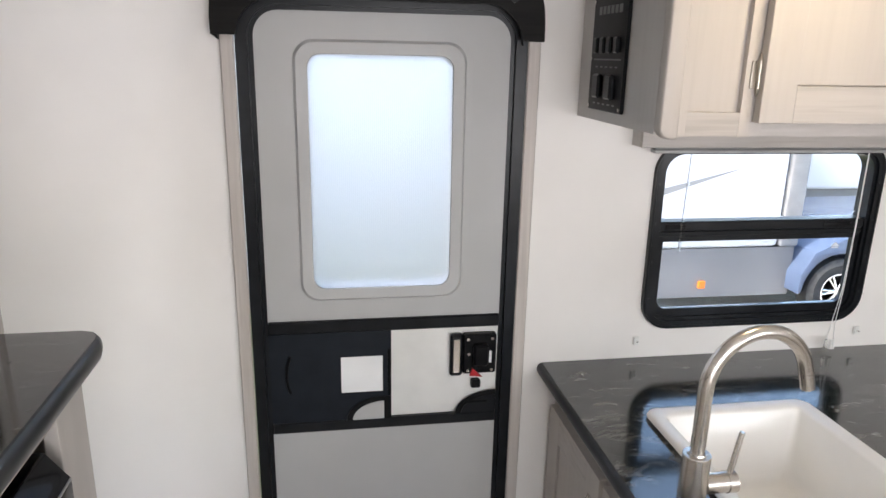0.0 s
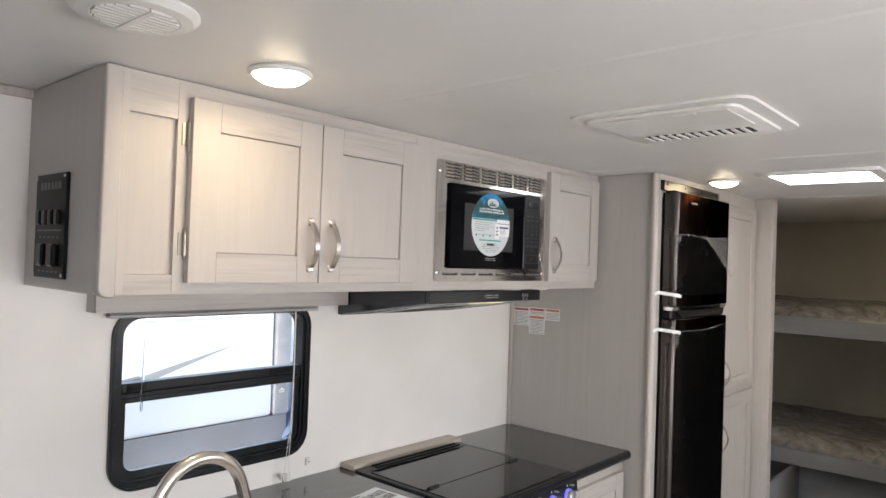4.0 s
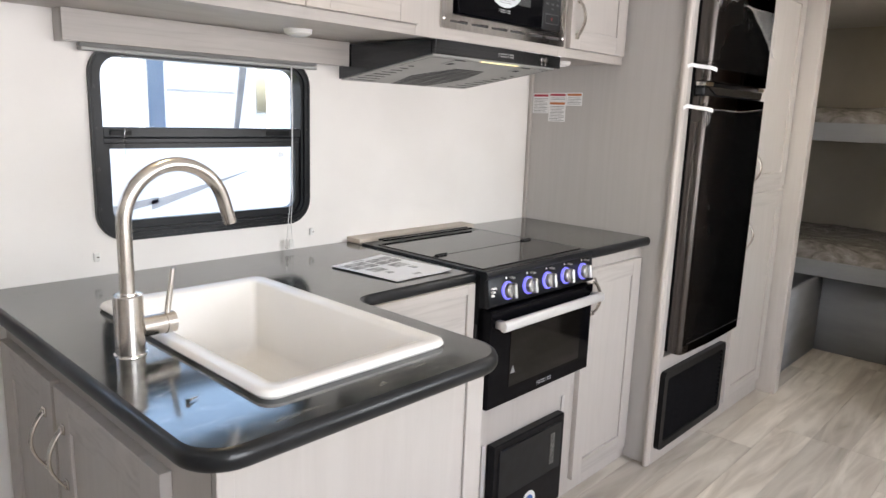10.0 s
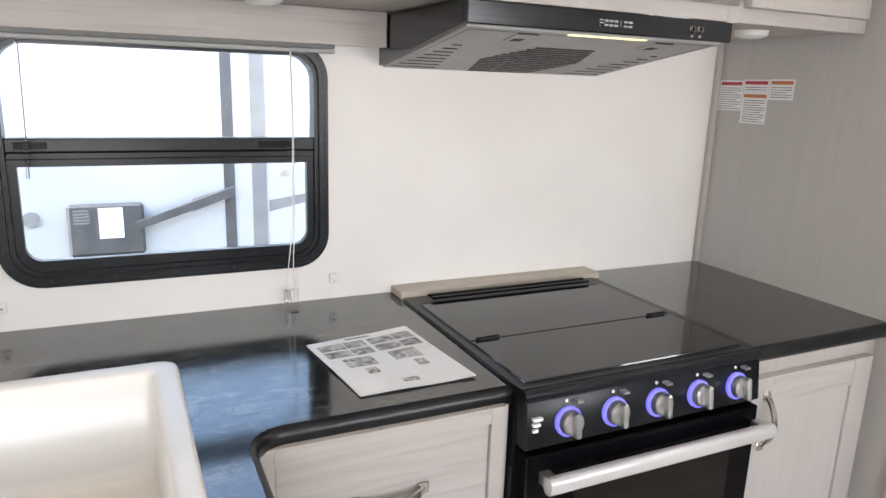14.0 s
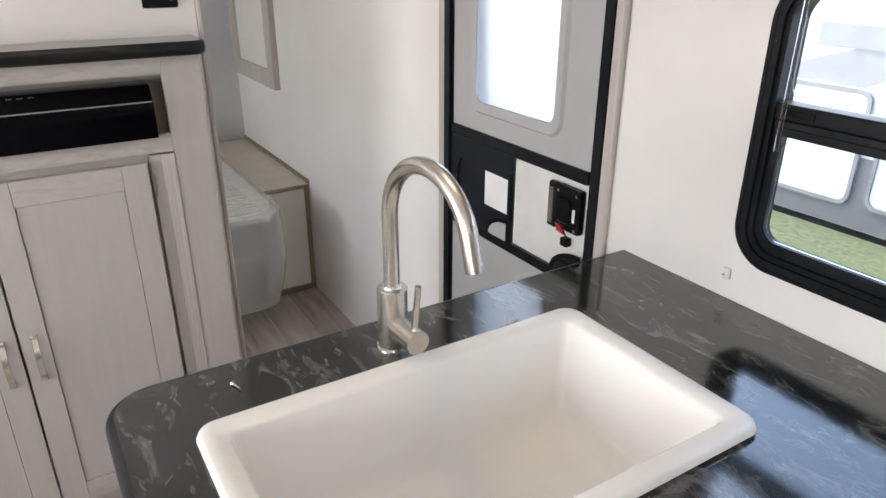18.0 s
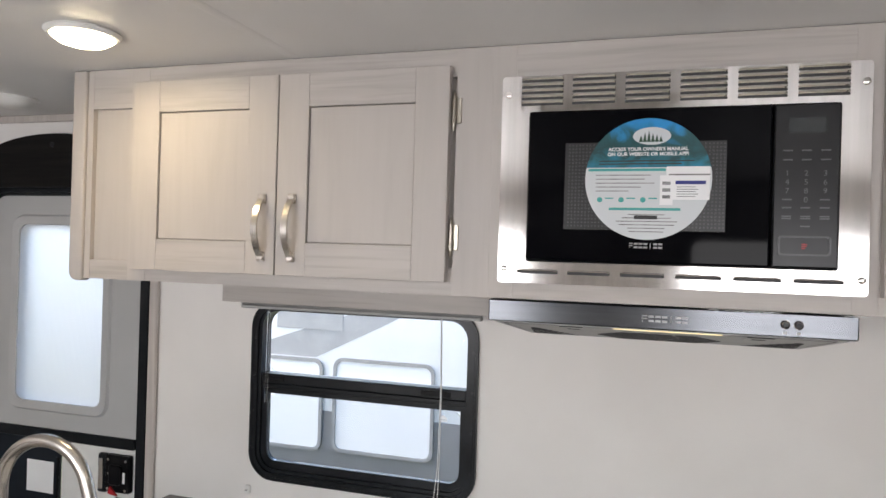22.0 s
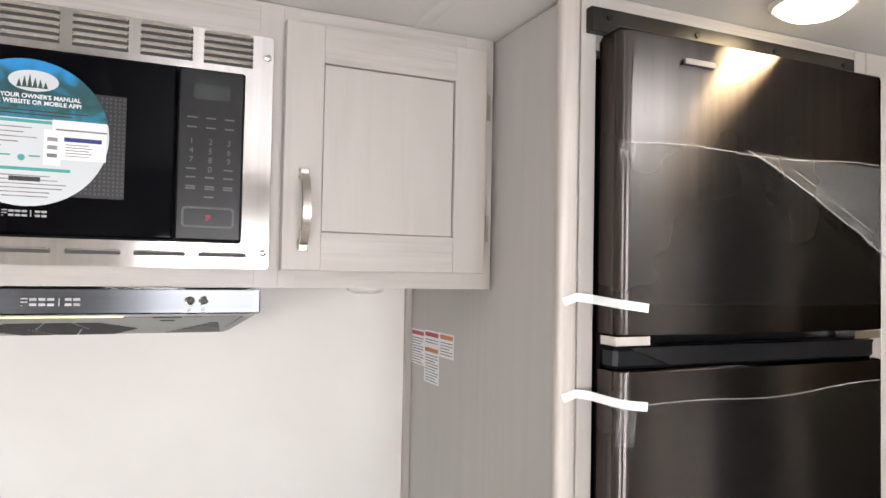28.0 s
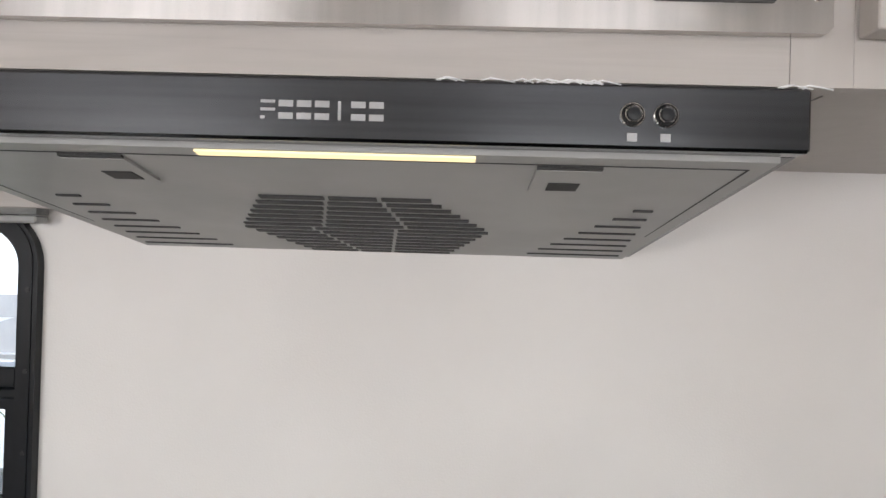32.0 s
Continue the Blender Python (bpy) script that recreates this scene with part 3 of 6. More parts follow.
part("door", box(1.629, 2.026, MY - 0.012, MY + 0.027, 1.620, 1.884, bevel=0.003), GLOSSB, mw, "gloss black microwave door")
part("control_panel", box(2.0285, 2.126, MY - 0.011, MY + 0.027, 1.620, 1.884, bevel=0.003), mat("keypad_black", (0.007, 0.007, 0.008), (0.010, 0.010, 0.011), rough=0.28, scale=40, spec=0.35), mw, "gloss black keypad panel")
WINM = mat("microwave_mesh_window", (0.010, 0.0105, 0.011), (0.018, 0.0185, 0.019), rough=0.3, scale=400)
wn_ = part("door_window", box(1.694, 1.958, MY - 0.0126, MY - 0.0118, 1.676, 1.827), WINM, mw, "perforated grey window")
bm = bmesh.new()
for i in range(44):
    for j in range(24):
        if not (1.73 < 1.70 + i * 0.0059 < 1.937 and (1.70 + i * 0.0059 - 1.833) ** 2 + (1.681 + j * 0.0061 - 1.764) ** 2 < 0.1045 ** 2):
            box(1.70 + i * 0.0059, 1.7028 + i * 0.0059, MY - 0.0131, MY - 0.01255, 1.681 + j * 0.0061, 1.6838 + j * 0.0061, bm=bm)
tagged(part("perforation", bm, mat("window_dots", (0.05, 0.05, 0.052), rough=0.4), wn_, smooth=None), kind="stuff")
# louvres
lou = mat("louvre_shadow", (0.05, 0.05, 0.05), rough=0.6)
for k in range(6):
    x0 = 1.611 + 0.0906 * k
    for j in range(5):
        z = 1.898 + 0.0105 * j
        part("slot", prism(rrect(x0, x0 + 0.075, z, z + 0.004, 0.0018, 3), "y", MY - 0.0007, MY + 0.001), lou, mw)
        bm = bmesh.new()
        sweep([(x0 + 0.002, MY - 0.001, z + 0.0062), (x0 + 0.006, MY - 0.0035, z + 0.0062), (x0 + 0.069, MY - 0.0035, z + 0.0062), (x0 + 0.073, MY - 0.001, z + 0.0062)], circle(0.0032, 6), bm=bm)
        part("louvre", bm, CHROME, mw)
    part("slot", prism(rrect(x0, x0 + 0.073, 1.5955, 1.6005, 0.002, 3), "y", MY - 0.0007, MY + 0.001), lou, mw)
    part("louvre", sweep([(x0 + 0.001, MY - 0.0005, 1.6005), (x0 + 0.006, MY - 0.0025, 1.6018), (x0 + 0.067, MY - 0.0025, 1.6018), (x0 + 0.072, MY - 0.0005, 1.6005)], [(0.0022 * math.cos(radians(a)), 0.0016 * math.sin(radians(a))) for a in range(0, 360, 45)]), STEEL, mw)
for xx, zz in ((1.587, 1.9185), (2.162, 1.9185), (1.587, 1.6035), (2.162, 1.6035)):
    part("screw", lathe([(0.001, 0.003), (0.004, 0.0026), (0.006, 0.0012), (0.0062, 0)], (0, 0, 0), 14), CHROME, mw).matrix_local = Matrix.Translation(-BASE[mw]) @ FRONT(xx, MY, zz) @ Matrix.Translation(BASE[mw])
# sticker
sy = MY - 0.0135
cx, cz, R = 1.833, 1.7635, 0.1035
WHT = mat("sticker_white", (0.62, 0.65, 0.66), rough=0.35)
pts = [(cx + R * math.cos(2 * math.pi * k / 48), cz + R * math.sin(2 * math.pi * k / 48)) for k in range(48)]
st = part("sticker", prism(pts, "y", sy, sy + 0.0006), WHT, mw, "round white, teal and blue owner's manual sticker")
top = [(cx + R * math.cos(a), cz + R * math.sin(a)) for a in [radians(11 + 158 * k / 30) for k in range(31)]]
TEAL = mat("sticker_lake", (0.0, 0.0, 0.0), (0.30, 0.30, 0.30), rough=0.35, scale=22, distort=1.5)
tn, tk = TEAL.node_tree.nodes, TEAL.node_tree.links
tb_ = tn["Principled BSDF"]
tc_ = tn.new("ShaderNodeTexCoord")
ts_ = tn.new("ShaderNodeSeparateXYZ")
tm_ = tn.new("ShaderNodeMapRange")
tm_.inputs["From Min"].default_value, tm_.inputs["From Max"].default_value = 0.200, 0.292
ta_ = tn.new("ShaderNodeMath")
ta_.operation = "ADD"
tr_ = tn.new("ShaderNodeValToRGB")
tr_.color_ramp.elements[0].position, tr_.color_ramp.elements[0].color = 0.12, (0.008, 0.20, 0.33, 1)
tr_.color_ramp.elements[1].position, tr_.color_ramp.elements[1].color = 1.0, (0.012, 0.25, 0.58, 1)
for p_, c_ in ((0.32, (0.006, 0.13, 0.17, 1)), (0.46, (0.004, 0.055, 0.058, 1)), (0.72, (0.006, 0.085, 0.10, 1)), (0.88, (0.01, 0.20, 0.42, 1))):
    tr_.color_ramp.elements.new(p_).color = c_
tk.new(tc_.outputs["Object"], ts_.inputs[0])
tk.new(ts_.outputs["Z"], tm_.inputs["Value"])
tk.new(tm_.outputs[0], ta_.inputs[0])
tk.new(tb_.inputs["Base Color"].links[0].from_socket, ta_.inputs[1])
tk.new(ta_.outputs[0], tr_.inputs[0])
tk.new(tr_.outputs[0], tb_.inputs["Base Color"])
part("band", prism(top, "y", sy - 0.0004, sy), TEAL, st)
part("badge", prism([(cx + 0.006 + 0.031 * math.cos(2 * math.pi * k / 28), cz + 0.073 + 0.015 * math.sin(2 * math.pi * k / 28)) for k in range(28)], "y", sy - 0.001, sy - 0.0007), WHT, st)
bm = bmesh.new()
for k, hh in enumerate((0.012, 0.017, 0.02, 0.015, 0.013, 0.010)):
    prism([(cx - 0.015 + k * 0.0065, cz + 0.063), (cx - 0.0085 + k * 0.0065, cz + 0.063), (cx - 0.0118 + k * 0.0065, cz + 0.063 + hh)], "y", sy - 0.0013, sy - 0.001, bm=bm)
tagged(part("badge_print", bm, mat("dark_green_ink", (0.02, 0.06, 0.035), rough=0.5), st), kind="stuff")
words("heading", "ACCESS YOUR OWNER'S MANUAL\nON OUR WEBSITE OR MOBILE APP!", 0.0084, FRONT(cx, sy - 0.0004, cz + 0.0465), PAPER, st, 0.0003, bold=0.0002)
bm, bd, bt = bmesh.new(), bmesh.new(), bmesh.new()
box(cx - 0.098, cx + 0.03, sy - 0.0004, sy, cz + 0.0135, cz + 0.018, bm=bt)
for k in range(2):
    box(cx - 0.08, cx + 0.075 - 0.02 * k, sy - 0.0007, sy - 0.0004, cz + 0.030 - 0.005 * k, cz + 0.0318 - 0.005 * k, bm=bm)
for k in range(5):
    box(cx - 0.085, cx + (0.006, -0.004, 0.012, -0.01, -0.03)[k], sy - 0.0003, sy, cz + 0.006 - 0.0068 * k, cz + 0.0075 - 0.0068 * k, bm=bd)
for k in range(9):
    w = (0.06, 0.075, 0.055, 0.03, 0.04, 0.05, 0.045, 0.03, 0.028)[k]
    z = cz - 0.044 - 0.0058 * k
    if z < cz - 0.05 and k != 2:
        box(cx - w, cx + w, sy - 0.0003, sy, z, z + 0.0016, bm=bd)
box(cx - 0.02, cx + 0.018, sy - 0.0004, sy, cz - 0.0685, cz - 0.062, bm=bm)
for k in range(3):
    cyl((cx - 0.078 + 0.036 * k, sy, cz - 0.0355), (cx - 0.078 + 0.036 * k, sy - 0.0004, cz - 0.0355), 0.0046, 14, bm=bt)
    box(cx - 0.069 + 0.036 * k, cx - 0.055 + 0.036 * k, sy - 0.0003, sy, cz - 0.034, cz - 0.0318, bm=bt)
box(cx - 0.062, cx + 0.055, sy - 0.0004, sy, cz - 0.0535, cz - 0.049, bm=bt)
tagged(part("print", bd, INK, st), kind="stuff")
tagged(part("print", bm, INKD, st), kind="stuff")
tagged(part("print", bt, mat("teal_ink", (0.06, 0.36, 0.33), rough=0.5), st), kind="stuff")
bm = bmesh.new()
box(cx + 0.031, cx + 0.1, sy - 0.0006, sy, cz - 0.035, cz + 0.021, bm=bm)
box(cx + 0.021, cx + 0.042, sy - 0.001, sy - 0.0006, cz - 0.044, cz + 0.006, bevel=0.0002, bm=bm)
part("picture", bm, PAPER, st)
bm = bmesh.new()
box(cx + 0.046, cx + 0.094, sy - 0.0009, sy - 0.0006, cz - 0.009, cz - 0.003, bm=bm)
part("picture_bar", bm, mat("navy_ink", (0.02, 0.03, 0.2), rough=0.5), st)
bm = bmesh.new()
box(cx + 0.035, cx + 0.1, sy - 0.0009, sy - 0.0006, cz + 0.006, cz + 0.0085, bm=bm)
for k in range(5):
    box(cx + 0.048, cx + 0.078 + 0.004 * (k % 2), sy - 0.0009, sy - 0.0006, cz - 0.014 - 0.004 * k, cz - 0.0128 - 0.004 * k, bm=bm)
for k in range(3):
    box(cx + 0.025, cx + 0.038, sy - 0.0013, sy - 0.001, cz - 0.033 + 0.0115 * k, cz - 0.0275 + 0.0115 * k, bm=bm)
tagged(part("picture_print", bm, INK, st), kind="stuff")
# brand mark as plain bars
SILV = mat("silver_print", (0.34, 0.34, 0.34), rough=0.4, metal=0.3)


def brand(parent, x0, x1, z0, z1, y, material=None, n=7):
    """A maker's mark as a row of short paired bars, each a part."""
    w, h, base = (x1 - x0) / n, z1 - z0, None
    k_ = 0.16 * h
    for k in range(n):
        a, c = x0 + w * k, x0 + w * (k + 0.80)
        if k == 0:
            bm = bmesh.new()
            for j in range(3):
                box(a, c - 0.28 * w * j * (j > 1), y - 0.0005, y, z0 + h * (0.84 - 0.42 * j), z0 + h * (1.0 - 0.42 * j), bm=bm)
        elif k == 4:
            bm = box(a + 0.28 * w, a + 0.28 * w + k_, y - 0.0005, y, z0, z1)
        else:
            bm = box(a, c, y - 0.0005, y, z0, z0 + 0.34 * h)
            box(a, c, y - 0.0005, y, z0 + 0.66 * h, z1, bm=bm)
        ob = part("brand_mark", bm, material or SILV, base or parent, "" if base else "row of short paired silver bars")
        base = base or ob
    return base


brand(mw, 1.806, 1.862, 1.6455, 1.6545, MY - 0.012)
# keypad
KEYM = mat("keypad_print", (0.10, 0.10, 0.105), rough=0.4)
part("display", box(2.05, 2.104, MY - 0.0118, MY - 0.0108, 1.838, 1.861), mat("display_grey", (0.012, 0.016, 0.016), rough=0.15), mw)
for r, row in enumerate(("123", "456", "789")):
    for c, ch in enumerate(row):
        words("key", ch, 0.0125, FRONT(2.0495 + 0.0275 * c, MY - 0.0113, 1.772 - 0.0142 * r), KEYM, mw, 0.0003)
words("key", "0", 0.0125, FRONT(2.077, MY - 0.0113, 1.7294), KEYM, mw, 0.0003)
for zz in (1.808, 1.793, 1.729, 1.716, 1.702, 1.6985, 1.686):
    for c in range(3):
        if zz in (1.729,) and c == 1 or zz == 1.686 and c != 1:
            continue
        part("key_mark", box(2.0425 + 0.0275 * c, 2.0565 + 0.0275 * c, MY - 0.0116, MY - 0.011, zz, zz + 0.0022), KEYM, mw)

part("start_button", ring(rrect(2.038, 2.115, 1.640, 1.672, 0.006), rrect(2.041, 2.112, 1.643, 1.669, 0.004), "y", MY - 0.0125, MY - 0.011), mat("button_rim", (0.05, 0.05, 0.052), rough=0.3), mw)
for j_ in range(3):
    part("start_mark", box(2.0725, 2.0805 - 0.0025 * (j_ == 2), MY - 0.0117, MY - 0.011, 1.6575 - 0.0032 * j_, 1.6591 - 0.0032 * j_), RED, mw)

# ---------------------------------------------------------------- range hood
hd = thing("range_hood", "slim dark steel range hood with a lit strip lamp", "range hood", (1.86, 1.43, 1.44))


def under(y):
    return 1.503 - (y - 1.24) * 0.155


part("front_lip", box(1.560, 2.161, 1.220, 1.238, 1.507, 1.546, bevel=0.002), HOODB, hd, "gloss black front panel with worn film edge")
bm = prism([(1.2385, 1.507), (YW - 0.002, under(YW) + 0.003), (YW - 0.002, ZU - 0.001), (1.2385, 1.5455)], "x", 1.5605, 1.569)
part("side", bm, HOODB, hd)
bm = prism([(1.2385, 1.507), (YW - 0.002, under(YW) + 0.003), (YW - 0.002, ZU - 0.001), (1.2385, 1.5455)], "x", 2.152, 2.1605)
part("side", bm, HOODB, hd)
bm = prism([(1.2385, 1.5035), (YW - 0.003, under(YW)), (YW - 0.003, under(YW) + 0.01), (1.2385, 1.5135)], "x", 1.5695, 2.1515)
part("underside", bm, HOODG, hd, "grey vented underside")


def on_under(name, x0, x1, y0, y1, material, proud=0.0012, parent=None):
    """A thin plate on the sloping underside."""
    bm = bmesh.new()
    vs = []
    for dz in (0.001, -proud):
        vs += [bm.verts.new((x, y, under(y) + dz)) for x, y in ((x0, y0), (x1, y0), (x1, y1), (x0, y1))]
    for f in ((0, 3, 2, 1), (4, 5, 6, 7), (0, 1, 5, 4), (1, 2, 6, 5), (2, 3, 7, 6), (3, 0, 4, 7)):
        bm.faces.new([vs[i] for i in f])
    bmesh.ops.recalc_face_normals(bm, faces=bm.faces[:])
    return part(name, bm, material, parent or hd)


SLOT = mat("slot_shadow", (0.03, 0.03, 0.03), rough=0.7)
on_under("strip_lamp", 1.782, 1.962, 1.241, 1.250, HOODL, 0.0012)
on_under("panel_joint", 1.582, 2.1385, 1.2545, 1.2558, SLOT, 0.0002)
for gx in (1.581, 2.138):
    on_under("panel_joint", gx, gx + 0.0014, 1.2545, YW - 0.01, SLOT, 0.0002)
for lx in (1.684, 2.003):
    on_under("latch_gap", lx, lx + 0.043, 1.2575, 1.2615, SLOT, 0.0016)
    l_ = on_under("latch", lx, lx + 0.043, 1.262, 1.318, HOODG, 0.002)
    on_under("latch_slot", lx + 0.012, lx + 0.034, 1.292, 1.312, SLOT, 0.0026, l_)
for k in range(15):
    y = 1.36 + 0.0193 * k
    t = 1 - abs(y - 1.49) / 0.15 if y < 1.49 else 1 - (y - 1.49) / 0.22
    hw = 0.062 + 0.062 * max(0, t) if y < 1.49 else 0.060 + 0.064 * max(0, t)
    cxh = 1.8595
    a = 1.846 - 0.029 * max(0, 1 - abs(y - 1.49) / 0.14) - (0.012 if y > 1.49 else 0)
    b = 1.886 + 0.016 * max(0, 1 - abs(y - 1.49) / 0.14) - (0.012 if y > 1.49 else 0)
    for x0, x1 in ((cxh - hw, a - 0.002), (a + 0.002, b - 0.002), (b + 0.002, cxh + hw)):
        if x1 - x0 > 0.006:
            on_under("vent_slot", x0, x1, y, y + 0.0090, SLOT, 0.0014)
for k in range(8):
    y = 1.378 + 0.034 * k
    on_under("vent_slot", 1.612 - 0.0045 * k, 1.632 + 0.0075 * k, y, y + 0.0045, SLOT, 0.0014)
    on_under("vent_slot", 2.097 - 0.009 * k, 2.113 + 0.004 * k, y, y + 0.0045, SLOT, 0.0014)
rs = random.Random(5)
for k in range(16):
    xs_ = 1.935 + 0.10 * rs.random() if k < 13 else 2.14 + 0.012 * rs.random()
    part("film_shred", sweep([(xs_, 1.2195, 1.5455), (xs_ + 0.006, 1.2175, 1.547), (xs_ + 0.010 + 0.012 * rs.random(), 1.2190, 1.5450)], circle(0.0005, 5)), PAPER, hd, "white shred of torn film")
brand(hd, 1.8305, 1.9075, 1.5197, 1.5312, 1.220)
for bx in (2.0545, 2.0745):
    kb = part("button", lathe([(0.0001, 0.0048), (0.0036, 0.0046), (0.0042, 0.0040), (0.0044, 0.0), (0.0001, 0.0)], (0, 0, 0), 24), BLACKM, hd)
    part("button_ring", lathe([(0.0044, 0.0), (0.0044, 0.0040), (0.0048, 0.0044), (0.0052, 0.0040), (0.0052, 0.0)], (0, 0, 0), 28), CHROME, kb)
    part("bezel", lathe([(0.0066, 0.0), (0.0066, 0.0016), (0.0070, 0.0020), (0.0076, 0.0012), (0.0077, 0.0)], (0, 0, 0), 28), CHROME, kb)
    part("recess", lathe([(0.0052, 0.0006), (0.0066, 0.0006), (0.0066, 0.0), (0.0052, 0.0)], (0, 0, 0), 28), BLACK, kb)
    kb.matrix_local = Matrix.Translation(-BASE[hd]) @ FRONT(bx, 1.220, 1.5275) @ Matrix.Translation(BASE[hd])
    part("button_mark", box(bx - 0.003, bx + 0.003, 1.2195, 1.220, 1.5115, 1.5165), SILV, hd)

# ---------------------------------------------------------------- counters
ZT = 0.912
CT = 0.034


def arc(cx, cy, r, a0, a1, n=8):
    return [(cx + r * math.cos(radians(a0 + (a1 - a0) * k / n)), cy + r * math.sin(radians(a0 + (a1 - a0) * k / n))) for k in range(n + 1)]


XL, YP, XI, YI = 0.529, 0.598, 1.167, 1.068
NW_ = 0.013                    # depth of the round nose
outline = [(XL + NW_, YW - 0.001), (XL + NW_, YP + NW_ + 0.06)] + arc(XL + NW_ + 0.06, YP + NW_ + 0.06, 0.06, 180, 270)[1:-1] + [(XL + NW_ + 0.06, YP + NW_)]
outline += [(XI - NW_ - 0.07, YP + NW_)] + arc(XI - NW_ - 0.07, YP + NW_ + 0.07, 0.07, 270, 360)[1:-1] + [(XI - NW_, YP + NW_ + 0.07)]
outline += [(XI - NW_, YI + NW_ - 0.06)] + arc(XI - NW_ + 0.06, YI + NW_ - 0.06, 0.06, 180, 90)[1:-1] + [(XI - NW_ + 0.06, YI + NW_)]
outline += [(1.598, YI + NW_), (1.598, YW - 0.001)]
SKX0, SKX1, SKY0, SKY1 = 0.687, 1.088, 0.696, 1.361    # sink rim
hole = rrect(SKX0 + 0.012, SKX1 - 0.012, SKY0 + 0.012, SKY1 - 0.012, 0.03)


def slab(outer, inner, z0, z1):
    bm = bmesh.new()
    loops = []
    for pts in (outer, inner):
        vs = [bm.verts.new((x, y, z1)) for x, y in pts]
        loops.append([bm.edges.new((vs[i], vs[(i + 1) % len(vs)])) for i in range(len(vs))])
    g = bmesh.ops.triangle_fill(bm, use_beauty=True, use_dissolve=False, edges=loops[0] + loops[1])
    faces = [f for f in bm.faces]
    ext = bmesh.ops.extrude_face_region(bm, geom=faces)
    bmesh.ops.translate(bm, vec=(0, 0, z0 - z1), verts=[v for v in ext["geom"] if isinstance(v, bmesh.types.BMVert)])
    bmesh.ops.recalc_face_normals(bm, faces=bm.faces[:])
    return bm


wt = thing("worktop", "dark stone-look laminate worktop with rounded peninsula end", "worktop", (0.95, 1.2, ZT - CT))
part("top", slab(outline, hole, ZT - CT, ZT), STONE, wt, smooth=20)
bull = [(NW_ * math.cos(radians(a)), -CT / 2 + CT / 2 * math.sin(radians(a))) for a in range(-90, 91, 20)]
edge_path = [(x, y, ZT - 0.0003) for x, y in outline[1:-2]]
edge_path = [(XL + NW_, YW - 0.002, ZT - 0.0003)] + edge_path + [(1.598, YI + NW_, ZT - 0.0003)]
part("edge", sweep(edge_path, [(a, b) for a, b in bull]), EDGE, wt, "black rounded front edge")

wt2 = thing("worktop", "short dark laminate worktop between the range and the fridge cabinet", "worktop", (2.36, 1.35, ZT - CT))
YR = 1.045
part("top", box(2.146, 2.581, YR + NW_, YW - 0.001, ZT - CT, ZT), STONE, wt2)
part("edge", sweep([(2.146, YR + NW_, ZT - 0.0003), (2.581, YR + NW_, ZT - 0.0003)], [(a, b) for a, b in bull]), EDGE, wt2, "black rounded front edge")

# ---------------------------------------------------------------- sink
sk = thing("sink", "deep white composite drop-in sink with a flat rim", "sink", (0.89, 1.02, 0.72))
SB = 0.735
bm = bmesh.new()


def lp(x0, x1, y0, y1, r, z):
    return [bm.verts.new((x, y, z)) for x, y in rrect(x0, x1, y0, y1, r, 5)]
rings = [lp(SKX0 + 0.004, SKX1 - 0.004, SKY0 + 0.004, SKY1 - 0.004, 0.026, ZT + 0.0005), lp(SKX0, SKX1, SKY0, SKY1, 0.03, ZT + 0.006),
         lp(SKX0 + 0.003, SKX1 - 0.003, SKY0 + 0.003, SKY1 - 0.003, 0.028, ZT + 0.013), lp(SKX0 + 0.008, SKX1 - 0.008, SKY0 + 0.008, SKY1 - 0.008, 0.026, ZT + 0.015),
         lp(SKX0 + 0.034, SKX1 - 0.034, SKY0 + 0.034, SKY1 - 0.034, 0.016, ZT + 0.013), lp(SKX0 + 0.040, SKX1 - 0.040, SKY0 + 0.040, SKY1 - 0.040, 0.014, ZT + 0.007),
         lp(SKX0 + 0.045, SKX1 - 0.045, SKY0 + 0.045, SKY1 - 0.045, 0.016, SB + 0.03), lp(SKX0 + 0.052, SKX1 - 0.052, SKY0 + 0.052, SKY1 - 0.052, 0.02, SB + 0.008),
         lp(SKX0 + 0.070, SKX1 - 0.070, SKY0 + 0.070, SKY1 - 0.070, 0.03, SB)]
for r, s in zip(rings, rings[1:]):
    for i in range(len(r)):
        bm.faces.new((r[i], r[(i + 1) % len(r)], s[(i + 1) % len(r)], s[i]))
bm.faces.new(rings[-1])
bmesh.ops.recalc_face_normals(bm, faces=bm.faces[:])
if sum(f.normal.z for f in bm.faces if len(f.verts) > 4) < 0:
    bmesh.ops.reverse_faces(bm, faces=bm.faces[:])
part("bowl", bm, SINK, sk, smooth=50)
DR = (0.892, 1.03, SB)
part("drain", lathe([(0.001, 0.0012), (0.0325, 0.0014), (0.0345, 0.0045), (0.046, 0.0055), (0.055, 0.0035), (0.0565, 0.0006)], DR, 40), mat("drain_plastic", (0.66, 0.64, 0.61), (0.72, 0.70, 0.67), rough=0.3, scale=20), sk, "pale strainer flange")
part("basket", lathe([(0.001, 0.003), (0.024, 0.0032), (0.0285, 0.0062), (0.0315, 0.0058), (0.0318, 0.002)], DR, 32), WHITEP, sk)
bm = bmesh.new()
for k in range(18):
    a, rr = k * 2.4, 0.004 + 0.0175 * math.sqrt(k / 18)
    cyl((DR[0] + rr * math.cos(a), DR[1] + rr * math.sin(a), SB + 0.002), (DR[0] + rr * math.cos(a), DR[1] + rr * math.sin(a), SB + 0.0040), 0.0021, 8, bm=bm)
tagged(part("strainer_holes", bm, SLOT, sk), kind="stuff")

